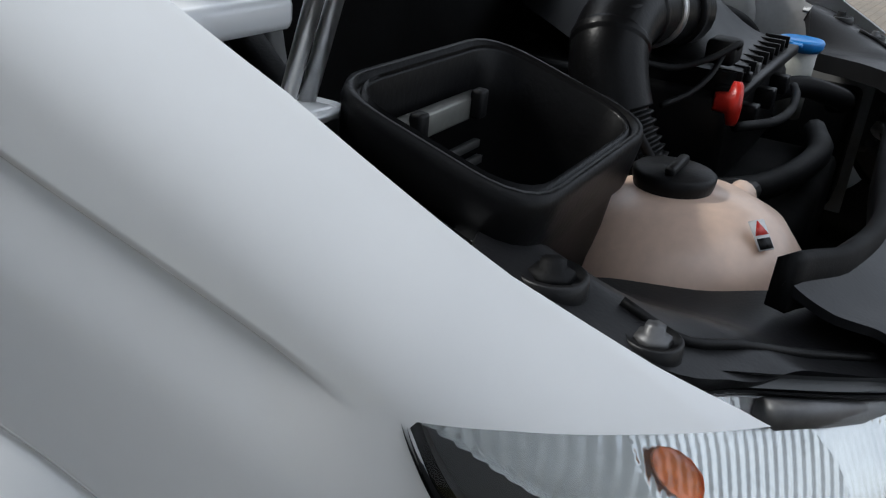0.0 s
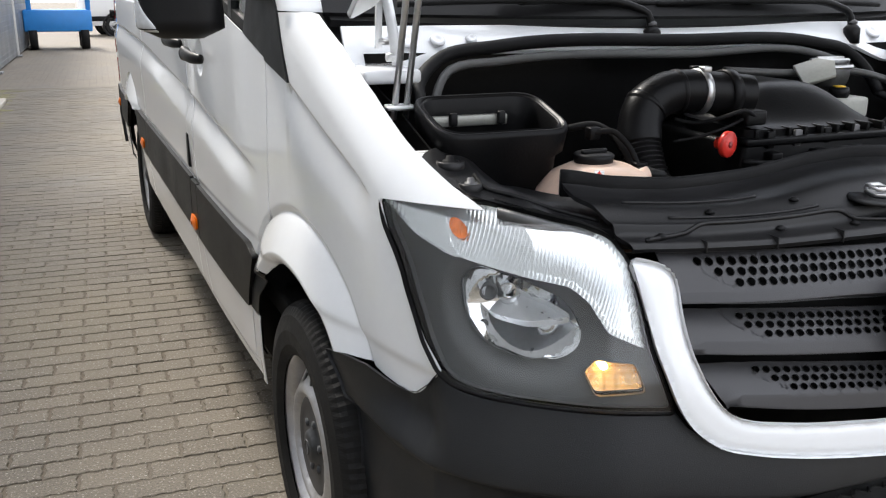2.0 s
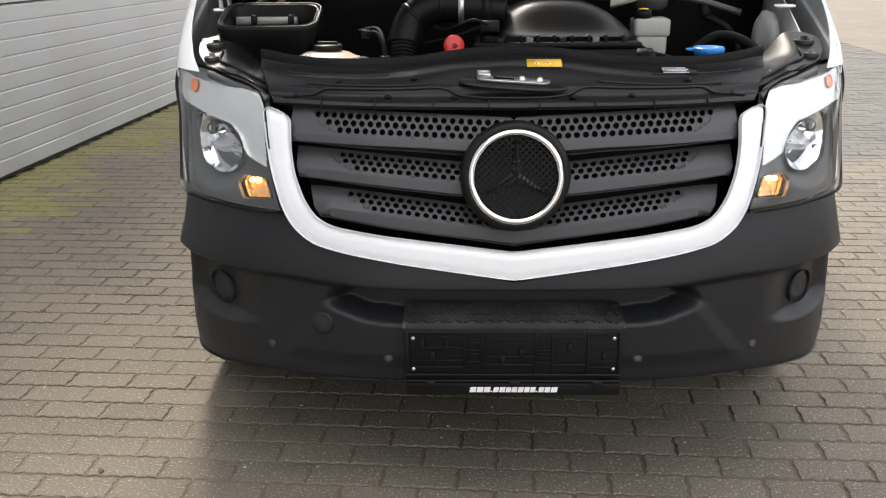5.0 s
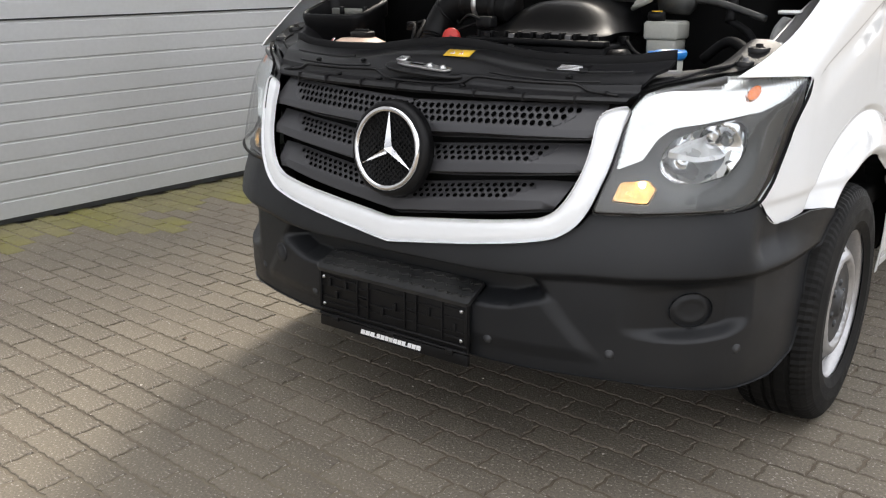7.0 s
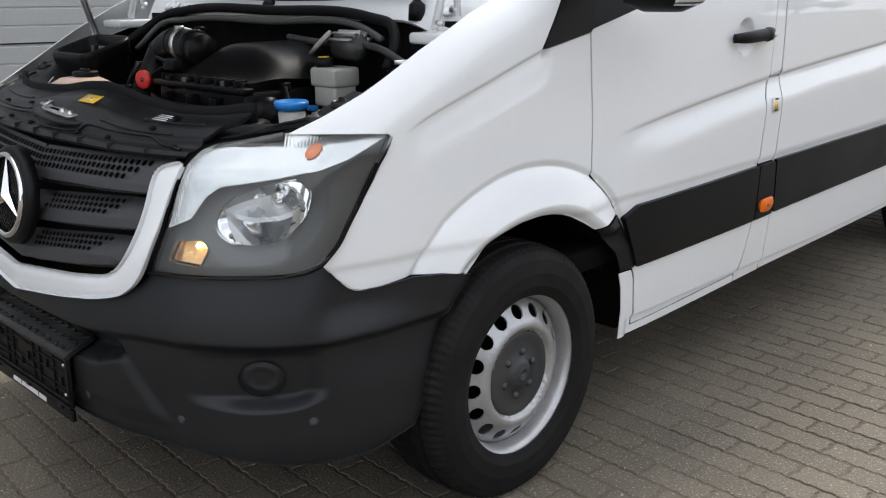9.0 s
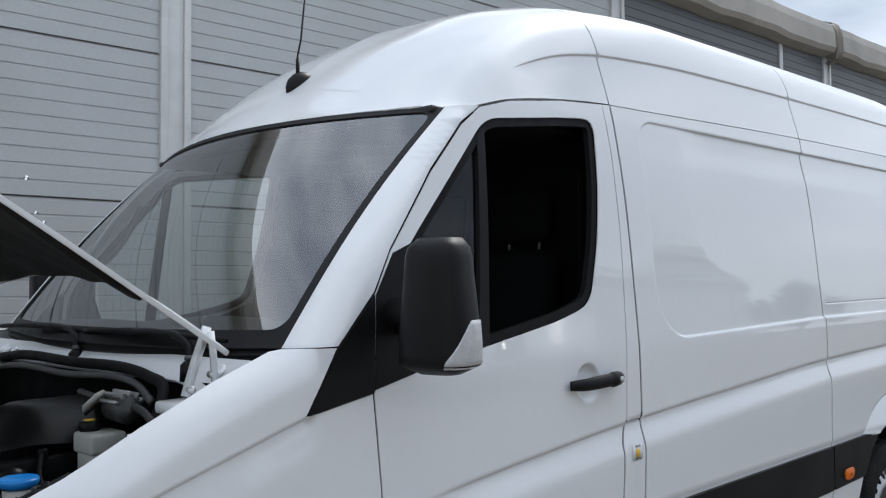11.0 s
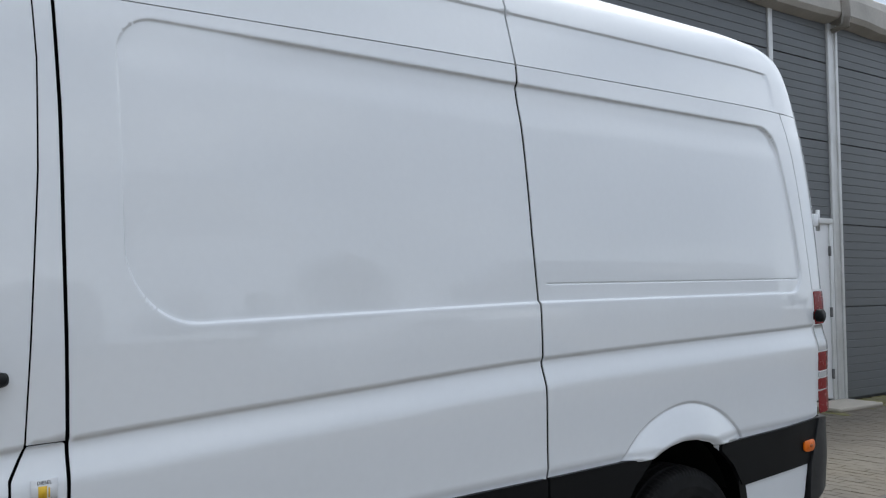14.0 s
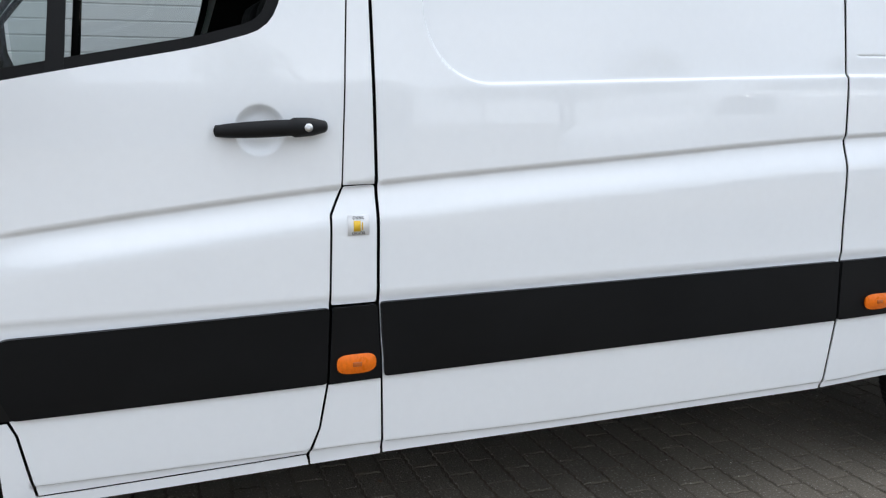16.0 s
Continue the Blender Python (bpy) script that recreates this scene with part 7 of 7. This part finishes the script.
POST = shade("aluminium_post", (0.62, 0.62, 0.61), 0.42, 0.3, vary=0.06, scale=5, dirt=(0.4, 0.4, 0.37), dirt_amount=0.4)
TARP = shade("beige_tarpaulin", (0.43, 0.40, 0.36), 0.6, vary=0.12, scale=2, fine=30, dirt=(0.26, 0.25, 0.22), dirt_amount=0.6)
hall = tagged(new("wall_west"), "grey sheet-panel hall wall with posts and gutter", "wall", kind="structure")
hall.matrix_basis = TILT @ WALL
HEIGHTS = [(0.04, 1.06), (1.07, 2.085), (2.095, 3.105), (3.115, 4.095), (4.105, 4.72)]
FAR_HEIGHTS = [(0.04, 1.17), (1.18, 2.20), (2.21, 3.22), (3.23, 4.21), (4.22, 4.72)]
BAYS = [-11.9, -6.95, -2.0, 2.88, 7.85, 12.68, 17.6, 22.5, 27.4]


def sheet(y0, y1, z0, z1):
    """A wall sheet with its fine horizontal ribs."""
    n = max(3, round((z1 - z0) / 0.102))
    prof = []
    h = (z1 - z0) / n
    for k in range(n):
        z = z0 + k * h
        prof += [(0.0, z), (0.0, z + h - 0.016), (-0.006, z + h - 0.011), (-0.006, z + h - 0.005)]
    prof.append((0.0, z1))
    bm = bmesh.new()
    ends = [[bm.verts.new((x, y, z)) for x, z in prof] + [bm.verts.new((-0.04, y, z1)), bm.verts.new((-0.04, y, z0))] for y in (y0, y1)]
    m = len(ends[0])
    for i in range(m):
        bm.faces.new((ends[0][i], ends[0][(i + 1) % m], ends[1][(i + 1) % m], ends[1][i]))
    bm.faces.new(ends[0][::-1])
    bm.faces.new(ends[1])
    bmesh.ops.recalc_face_normals(bm, faces=bm.faces)
    return mesh_of(bm, "sheet", flat=True)


for b, (y0, y1) in enumerate(zip(BAYS, BAYS[1:])):
    for z0, z1 in HEIGHTS if y0 < 7 else FAR_HEIGHTS:
        spans = [(y0 + 0.11, y1 - 0.11)]
        if y0 == 7.85:
            spans = [(y0 + 0.11, 11.33), (11.42, y1 - 0.11)]
            if z0 < 2.0:
                spans = [(y0 + 0.11, 11.33)]
        for a, c in spans:
            part("wall_sheet", sheet(a, c, z0, z1), PANEL if y0 < 7 else PANEL_DARK, hall, "ribbed grey sheet" if y0 < 7 else "dark grey sheet")
for y in BAYS:
    for dy in (-0.085, 0.085):
        part("post", block((-0.03, y + dy - 0.025, 0), (0.03, y + dy + 0.025, 4.72), 0.004), POST, hall, "pale aluminium post")
    part("post_web", block((-0.03, y - 0.06, 0), (0.012, y + 0.06, 4.72), 0.002), POST, hall)
    part("post_foot", block((-0.05, y - 0.14, 0), (0.09, y + 0.14, 0.035), 0.005), shade("grey_steel", (0.2, 0.2, 0.2), 0.6), hall)
part("post", block((-0.03, 11.335, 0), (0.02, 11.415, 4.72), 0.004), POST, hall)
part("wall_core", block((-0.30, -11.9, 0), (-0.045, 27.4, 4.9), 0), PANEL_DARK, hall)


def gutter(y0, y1):
    prof = [(0.02, 4.70), (0.16, 4.74), (0.20, 4.80), (0.19, 5.02), (0.15, 5.14), (0.05, 5.20), (-0.3, 5.30), (-0.3, 4.72)]
    bm = bmesh.new()
    ends = []
    for y in np.linspace(y0, y1, 12):
        sag = 0.010 * math.sin(y * 3.1) + 0.006 * math.sin(y * 7.7)
        ends.append([bm.verts.new((x + (sag if x > 0.1 else 0), y, z + (sag if z < 4.82 else 0))) for x, z in prof])
    m = len(prof)
    for p, q in zip(ends, ends[1:]):
        for i in range(m):
            bm.faces.new((p[i], p[(i + 1) % m], q[(i + 1) % m], q[i]))
    bm.faces.new(ends[0][::-1])
    bm.faces.new(ends[-1])
    bmesh.ops.recalc_face_normals(bm, faces=bm.faces)
    return mesh_of(bm, "gutter", flat=True)


for y0, y1 in zip(BAYS, BAYS[1:]):
    part("gutter_sheet", gutter(y0 + 0.10, y1 - 0.08), TARP, hall, "beige tarpaulin-covered gutter")
for y in BAYS:
    bm = bmesh.new()
    cols = []
    for k in range(9):
        yy = y - 0.10 + 0.025 * k
        w = 0.012 * (k % 2)
        cols.append([bm.verts.new((x + w, yy, z)) for x, z in ((0.02, 4.62 + 0.02 * math.sin(k)), (0.20, 4.66 + 0.015 * math.sin(2 * k)), (0.225, 4.80), (0.21, 5.04), (0.16, 5.17), (0.0, 5.24))])
    for p, q in zip(cols, cols[1:]):
        for i in range(5):
            bm.faces.new((p[i], p[i + 1], q[i + 1], q[i]))
    bmesh.ops.solidify(bm, geom=bm.faces[:], thickness=0.01)
    part("gutter_flap", bm, TARP, hall, "folded tarpaulin flap")
DOOR_WHITE = shade("white_door_paint", (0.70, 0.70, 0.70), 0.45, vary=0.04)
hd = part("hall_door", block((-0.02, 11.80, 0.06), (0.02, 12.47, 2.19), 0.006), DOOR_WHITE, hall, "white personnel door")
for y in (11.42, 11.74, 12.47):
    part("door_frame", block((-0.02, y, 0), (0.04, y + 0.07, 2.205), 0.004), POST, hd)
part("door_infill", block((-0.03, 11.49, 0), (0.0, 11.74, 2.205), 0.0), PANEL_DARK, hd)
part("door_head", block((-0.02, 11.74, 2.19), (0.045, 12.54, 2.26), 0.004), POST, hd)
for z in (0.3, 1.05, 1.8):
    part("door_hinge", block((0.02, 12.455, z), (0.045, 12.485, z + 0.12), 0.003), shade("dark_hinge", (0.1, 0.1, 0.1), 0.5), hd)
part("door_sign", block((0.02, 11.98, 1.33), (0.023, 12.06, 1.45), 0), WHITE_PRINT, hd, "small notice")
mat_ = tagged(new("door_ramp", mesh_of(prism(rounded([(0.05, 11.7), (0.55, 11.7), (0.55, 12.65), (0.05, 12.65)], 0.03), 0.05, TILT @ WALL, 0.01), "ramp")), "pale wooden ramp board before the white door", "ramp")
mat_.data.materials.append(shade("worn_board", (0.42, 0.38, 0.32), 0.8, vary=0.2, scale=5))

# ---- things further off ----
def far_van(m, label, dark=False):
    v = thing("parked_van", label, "van", m=TILT @ m)
    prof = [(-2.6, 0.35), (-2.62, 0.9), (-2.3, 1.12), (-1.75, 1.25), (-1.2, 1.95), (-0.9, 2.12), (2.55, 2.15), (2.62, 1.9), (2.62, 0.35)]
    bm = prism(rounded(prof, 0.12), 1.9, Matrix.Translation((-0.95, 0, 0)) @ Matrix(((0, 0, 1, 0), (1, 0, 0, 0), (0, 1, 0, 0), (0, 0, 0, 1))), 0.06)
    part("body", bm, PAINT, v)
    for s in (1, -1):
        part("side_window", prism(rounded([(-1.5, 1.28), (-1.15, 1.82), (-0.35, 1.85), (-0.3, 1.28)], 0.06), 0.012, Matrix.Translation((s * 0.955 - 0.006, 0, 0)) @ Matrix(((0, 0, 1, 0), (1, 0, 0, 0), (0, 1, 0, 0), (0, 0, 0, 1)))), shade("dark_glass", (0.01, 0.01, 0.012), 0.08), v)
        part("side_moulding", block((s * 0.95 - 0.012, -1.2, 0.5), (s * 0.95 + 0.012, 2.5, 0.66), 0.006), CLAD, v)
        for y in (-1.65, 1.6):
            w = part("wheel", drum_me, None, v, "", m=Matrix.Translation((s * 0.86, y, 0.352)) @ (Matrix.Rotation(math.pi, 4, "Z") if s < 0 else Matrix()))
            part("tyre", ty_me, None, w)
            part("rim", rim_me, None, w)
            part("hub_cap", cap_me, None, w)
            part("arch", lathe([(-0.05, 0.36), (-0.05, 0.43), (0.05, 0.43), (0.05, 0.36)], 40, closed=True), BLACK, v, m=Matrix.Translation((s * 0.93, y, 0.352)))
    return v


far_van(Matrix.Translation((9.9, 10.6, 0)) @ Matrix.Rotation(radians(-8), 4, "Z"), "white panel van parked across the yard")
lift = thing("lifting_machine", "blue wheeled lifting machine standing far down the yard", "machine", m=TILT @ Matrix.Translation((-0.9, 25.6, 0)))
BLUE_PAINT = shade("blue_machine_paint", (0.02, 0.20, 0.55), 0.4, vary=0.1)
part("chassis", block((-0.9, -0.5, 0.45), (0.75, 1.0, 1.0), 0.04), BLUE_PAINT, lift)
for x in (-0.8, 0.62):
    part("upright", block((x, -0.45, 1.0), (x + 0.12, -0.33, 2.4), 0.01), BLUE_PAINT, lift)
for z in (1.25, 1.6, 2.0):
    part("rail", block((-0.8, -0.45, z), (0.74, -0.38, z + 0.08), 0.01), BLUE_PAINT, lift)
for x in (-0.7, 0.55):
    for y in (-0.35, 0.8):
        part("wheel", lathe([(-0.1, 0), (-0.1, 0.27), (0.1, 0.27), (0.1, 0)], 24), TYRE, lift, m=Matrix.Translation((x, y, 0.27)))
far_van(Matrix.Translation((-6.5, 32, 0)) @ Matrix.Rotation(radians(80), 4, "Z"), "white van standing at the far end of the yard")
far_van(Matrix.Translation((2.5, 34, 0)) @ Matrix.Rotation(radians(95), 4, "Z"), "white van parked crosswise far behind")
fence = thing("yard_fence", "white metal bar fence beyond the parked van", "fence", m=TILT @ Matrix.Translation((13.5, 16, 0)) @ Matrix.Rotation(radians(-30), 4, "Z"))
FENCE = shade("white_fence_paint", (0.7, 0.7, 0.66), 0.5, vary=0.08)
bar_me = mesh_of(block((-0.02, -0.02, 0), (0.02, 0.02, 2.0), 0.003), "bar")
bar_me.materials.append(FENCE)
for k in range(60):
    part("bar", bar_me, None, fence, m=Matrix.Translation((-4 + 0.14 * k, 0, 0)))
for z in (0.25, 1.85):
    part("rail", block((-4.05, -0.03, z), (4.35, 0.03, z + 0.06), 0.004), FENCE, fence)
# what the glossy side mirrors: sheds, poles, trees across the yard
shed = thing("far_shed", "long low grey shed across the yard", "shed", m=TILT @ Matrix.Translation((38, 2, 0)))
part("wall", block((-3, -26, 0), (3, 12, 5.4), 0.02), PANEL_DARK, shed)
part("roof", prism([(-3.4, 5.4), (3.4, 5.4), (0, 7.0)], 38.6, Matrix.Translation((0, 12.3, 0)) @ Matrix.Rotation(radians(90), 4, "X")), shade("shed_roof", (0.10, 0.10, 0.10), 0.7), shed)
for px_, y in ((26, 3.5), (25, 17), (22, 30), (27, 44), (30, 57)):
    pole = thing("lamp_post", "thin grey lamp post across the yard", "lamp post", "lamp posts", m=TILT @ Matrix.Translation((px_, y, 0)))
    part("pole", tube([(0, 0, 0), (0, 0, 3.5), (0, 0, 7.0)], 0.07, 10), POST, pole)
    part("lamp_head", block((-0.7, -0.12, 6.95), (0.05, 0.12, 7.1), 0.03), POST, pole)
low = thing("far_hall", "long pale hall far down the yard", "hall", m=TILT @ Matrix.Translation((36, 52, 0)))
part("wall", block((-4, -14, 0), (4, 14, 6.4), 0.02), PANEL, low)
part("roof", prism([(-4.4, 6.4), (4.4, 6.4), (0, 8.6)], 28.8, Matrix.Translation((0, 14.4, 0)) @ Matrix.Rotation(radians(90), 4, "X")), PANEL_DARK, low)
LEAF = shade("tree_leaves", (0.055, 0.075, 0.030), 0.8, vary=0.4, scale=3, per_object=0.8)
BARK = shade("bark", (0.09, 0.07, 0.05), 0.9, vary=0.3)


def tree(seed, height):
    r = random.Random(seed)
    tr = tube([(0, 0, 0), (0.05, 0.02, height * 0.3), (0.0, 0.1, height * 0.6), (0.08, 0.05, height * 0.9)], 0.16, 8, ripple=lambda s: 1 - 0.8 * s)
    for k in range(7):
        a, z = r.uniform(0, 6.28), height * r.uniform(0.3, 0.7)
        l = height * r.uniform(0.18, 0.3)
        t = tube([(0, 0, z), (l * 0.5 * math.cos(a), l * 0.5 * math.sin(a), z + l * 0.5), (l * math.cos(a), l * math.sin(a), z + l * 0.8)], 0.05, 5)
        me = bpy.data.meshes.new("t")
        t.to_mesh(me)
        t.free()
        tr.from_mesh(me)
    vs, fs = [], []
    for k in range(1500):
        u, a = r.random() ** 0.4, r.uniform(0, 6.28)
        ph = r.uniform(-1, 1)
        rad = height * 0.30 * u * math.sqrt(1 - ph * ph) * (1 + 0.25 * math.sin(3 * a + seed))
        c = Vector((rad * math.cos(a), rad * math.sin(a), height * 0.64 + height * 0.34 * u * ph))
        q = Euler((r.uniform(0, 6), r.uniform(0, 6), r.uniform(0, 6))).to_matrix()
        s = height * 0.022 * r.uniform(0.7, 1.5)
        n = len(vs)
        vs += [tuple(c + q @ Vector(p)) for p in ((-s, 0, 0), (0, -s * 0.6, 0.2 * s), (s, 0, 0), (0, s * 0.6, 0.2 * s))]
        fs.append((n, n + 1, n + 2, n + 3))
    me = bpy.data.meshes.new("crown")
    me.from_pydata(vs, [], fs)
    return mesh_of(tr, "trunk"), me


kinds = [tree(3, 6.0), tree(8, 7.5), tree(12, 5.0)]
for t, c in kinds:
    t.materials.append(BARK)
    c.materials.append(LEAF)
rng = random.Random(7)
for k in range(34):
    trunk, crown = kinds[k % 3]
    tr = thing("tree", "leafy broad tree at the far edge of the yard", "tree", "trees beyond the yard", m=TILT @ Matrix.Translation((44 + rng.uniform(-2, 6) - 0.10 * max(0, k - 12), -34 + 4.2 * k + rng.uniform(-1.8, 1.8), 0)) @ Matrix.Scale(rng.uniform(1.0, 1.6), 4) @ Matrix.Rotation(rng.uniform(0, 6), 4, "Z"))
    part("trunk", trunk, None, tr)
    part("crown", crown, None, tr)

# ---- block paving ----
def paver_top(sx, sy):
    """A wavy-edged block, 20 by 10 cm."""
    a, b, w = sx / 2 - 0.0020, sy / 2 - 0.0020, 0.0062
    pts = [(-a + 2 * a * i / 8, -b + (w if i % 2 else 0)) for i in range(8)]
    pts += [(a - (w if i % 2 else 0), -b + 2 * b * i / 4) for i in range(4)]
    pts += [(a - 2 * a * i / 8, b - (0 if i % 2 else w)) for i in range(8)]
    return pts + [(-a + (0 if i % 2 else w), b - 2 * b * i / 4) for i in range(4)]


SX, SY = 0.2025, 0.1035
outline = np.array(paver_top(SX, SY))
n_o = len(outline)
base_v = np.r_[np.c_[outline, np.full(n_o, -0.02)], np.c_[outline, np.full(n_o, -0.0025)], np.c_[outline * (1 - 0.006 / np.array([SX, SY])), np.zeros(n_o)]]
base_f = [(i, (i + 1) % n_o, n_o + (i + 1) % n_o, n_o + i) for i in range(n_o)] + [(n_o + i, n_o + (i + 1) % n_o, 2 * n_o + (i + 1) % n_o, 2 * n_o + i) for i in range(n_o)] + [tuple(range(2 * n_o, 3 * n_o))]
one = bpy.data.meshes.new("paver")
one.from_pydata([tuple(v) for v in base_v], [], base_f)
one.materials.append(paver_mat)
one.update()
sheet_me = bpy.data.meshes.new("joint_bed")
sheet_me.from_pydata([tuple(WALL @ Vector(p)) for p in ((0.0, -3.2, 0), (8.2, -3.2, 0), (8.2, 14.5, 0), (0.0, 14.5, 0))], [], [(0, 1, 2, 3)])
part("joint_bed", sheet_me, bed_mat, ground, "sandy joints between the blocks", m=Matrix.Translation((0, -20, 0.0082)))
rng = random.Random(11)
far_o = np.array([(-SX / 2 + 0.003, -SY / 2 + 0.004), (SX / 2 - 0.003, -SY / 2 + 0.004), (SX / 2 - 0.003, SY / 2 - 0.004), (-SX / 2 + 0.003, SY / 2 - 0.004)])
far_v = np.r_[np.c_[far_o, np.full(4, -0.02)], np.c_[far_o, np.zeros(4)]]
far_f = [(i, (i + 1) % 4, 4 + (i + 1) % 4, 4 + i) for i in range(4)] + [(4, 5, 6, 7)]
near_v, near_f, moss_v, moss_f, grey_v, grey_f = [], [], [], [], [], []
parts_made = 0
count = {"plain": 0, "mossy": 0, "grey": 0}
row = 0
y = -3.0755
while y < 14.4:
    x = -0.0025 + (SX / 2 if row % 2 else 0)
    while x < 8.1:
        c = WALL @ Vector((x, y, 0))
        tilt = Matrix.Translation((c.x, c.y, rng.uniform(-0.0015, 0.0015))) @ Matrix.Rotation(-math.atan(0.055) + rng.gauss(0, 0.006), 4, "Z") @ Matrix.Rotation(rng.gauss(0, 0.006), 4, "X") @ Matrix.Rotation(rng.gauss(0, 0.004), 4, "Y")
        if -0.9 < c.y < 1.0 and -2.0 < c.x < -0.55 and parts_made < 150 or -0.65 < c.y < -0.12 and -0.6 < c.x < 1.2 and parts_made < 300:
            part("paver", one, None, ground, m=Matrix.Translation((0, -20, 0.012)) @ tilt)
            parts_made += 1
        else:
            t = np.array(tilt)
            shape, faces = (base_v, base_f) if c.y < 5.5 else (far_v, far_f)
            v = shape @ t[:3, :3].T + t[:3, 3]
            mossy = bool(x < 0.22 + 0.3 * (noise.noise(Vector((x * 2, y * 0.9, 3))) + 0.4) + 0.35 * rng.random())
            grey = c.x > 0.2 and c.y + 0.5 * (c.x - 1.2) + 1.2 * noise.noise(Vector((c.x * 0.5, c.y * 0.5, 9))) + 0.5 * rng.random() > 4.9
            kind_ = "mossy" if mossy else "grey" if grey else "plain"
            vs, fs = {"mossy": (moss_v, moss_f), "grey": (grey_v, grey_f), "plain": (near_v, near_f)}[kind_]
            n = count[kind_]
            count[kind_] += len(v)
            fs.append((n, faces))
            vs.append(v)
        x += SX
    y += SY
    row += 1
for vs, fs, mt, lab in ((near_v, near_f, paver_mat, "worn grey-brown wavy paving blocks"), (moss_v, moss_f, moss_mat, "mossy paving blocks along the wall"), (grey_v, grey_f, grey_mat, "darker grey paving blocks across the yard")):
    me = bpy.data.meshes.new("pavers")
    me.from_pydata([tuple(p) for p in np.concatenate(vs)], [], [tuple(i + n for i in f) for n, ff in fs for f in ff])
    me.materials.append(mt)
    ob = new("paving", me)
    ob.parent = ground
    ob.matrix_basis = Matrix.Translation((0, -20, 0.012))
    tagged(ob, lab, kind="stuff")

# grit and crumbs on the blocks
rng = random.Random(23)
vs, fs = [], []
for k in range(1900):
    x, y, s = rng.uniform(-2.9, 3.2), -2.6 + 9.0 * rng.random() ** 1.4, 0.0020 + 0.0040 * rng.random() ** 3
    n = len(vs)
    vs += [(x + s * a * rng.uniform(0.6, 1.3), y + s * b * rng.uniform(0.6, 1.3), 0.0005 + s * c * 0.6) for a, b, c in ((1, 0, 0.3), (0, 1, 0.2), (-1, 0, 0.3), (0, -1, 0.2), (0, 0, 1))]
    fs += [(n, n + 1, n + 4), (n + 1, n + 2, n + 4), (n + 2, n + 3, n + 4), (n + 3, n, n + 4)]
me = bpy.data.meshes.new("grit")
me.from_pydata(vs, [], fs)
me.materials.append(shade("pale_grit", (0.40, 0.37, 0.32), 0.8, vary=0.4, scale=3, per_object=0.8))
grit = new("grit", me)
grit.matrix_basis = TILT
tagged(grit, "pale grit and crumbs scattered on the paving", "grit", kind="stuff")
LEAF_DRY = shade("dry_leaf", (0.10, 0.065, 0.035), 0.8, vary=0.4, scale=30, per_object=0.6)
for k in range(14):
    x, y, s = rng.uniform(-2.8, 0.5), rng.uniform(-1.6, 5.0), rng.uniform(0.007, 0.016)
    bm = bmesh.new()
    ring_ = [bm.verts.new((s * math.cos(a) * (1.5 if i % 2 else 1.0), 0.7 * s * math.sin(a), 0.003 + 0.004 * math.sin(2 * a))) for i, a in enumerate(np.linspace(0, 6.283, 8)[:-1])]
    top_ = bm.verts.new((0, 0, 0.006))
    for i in range(7):
        bm.faces.new((ring_[i], ring_[(i + 1) % 7], top_))
    lf = new("dead_leaf", mesh_of(bm, "leaf"))
    lf.data.materials.append(LEAF_DRY)
    lf.matrix_basis = TILT @ Matrix.Translation((x, y, 0.0)) @ Matrix.Rotation(rng.uniform(0, 6), 4, "Z")
    tagged(lf, "small curled brown dead leaf on the paving", "leaf", "dead leaves")
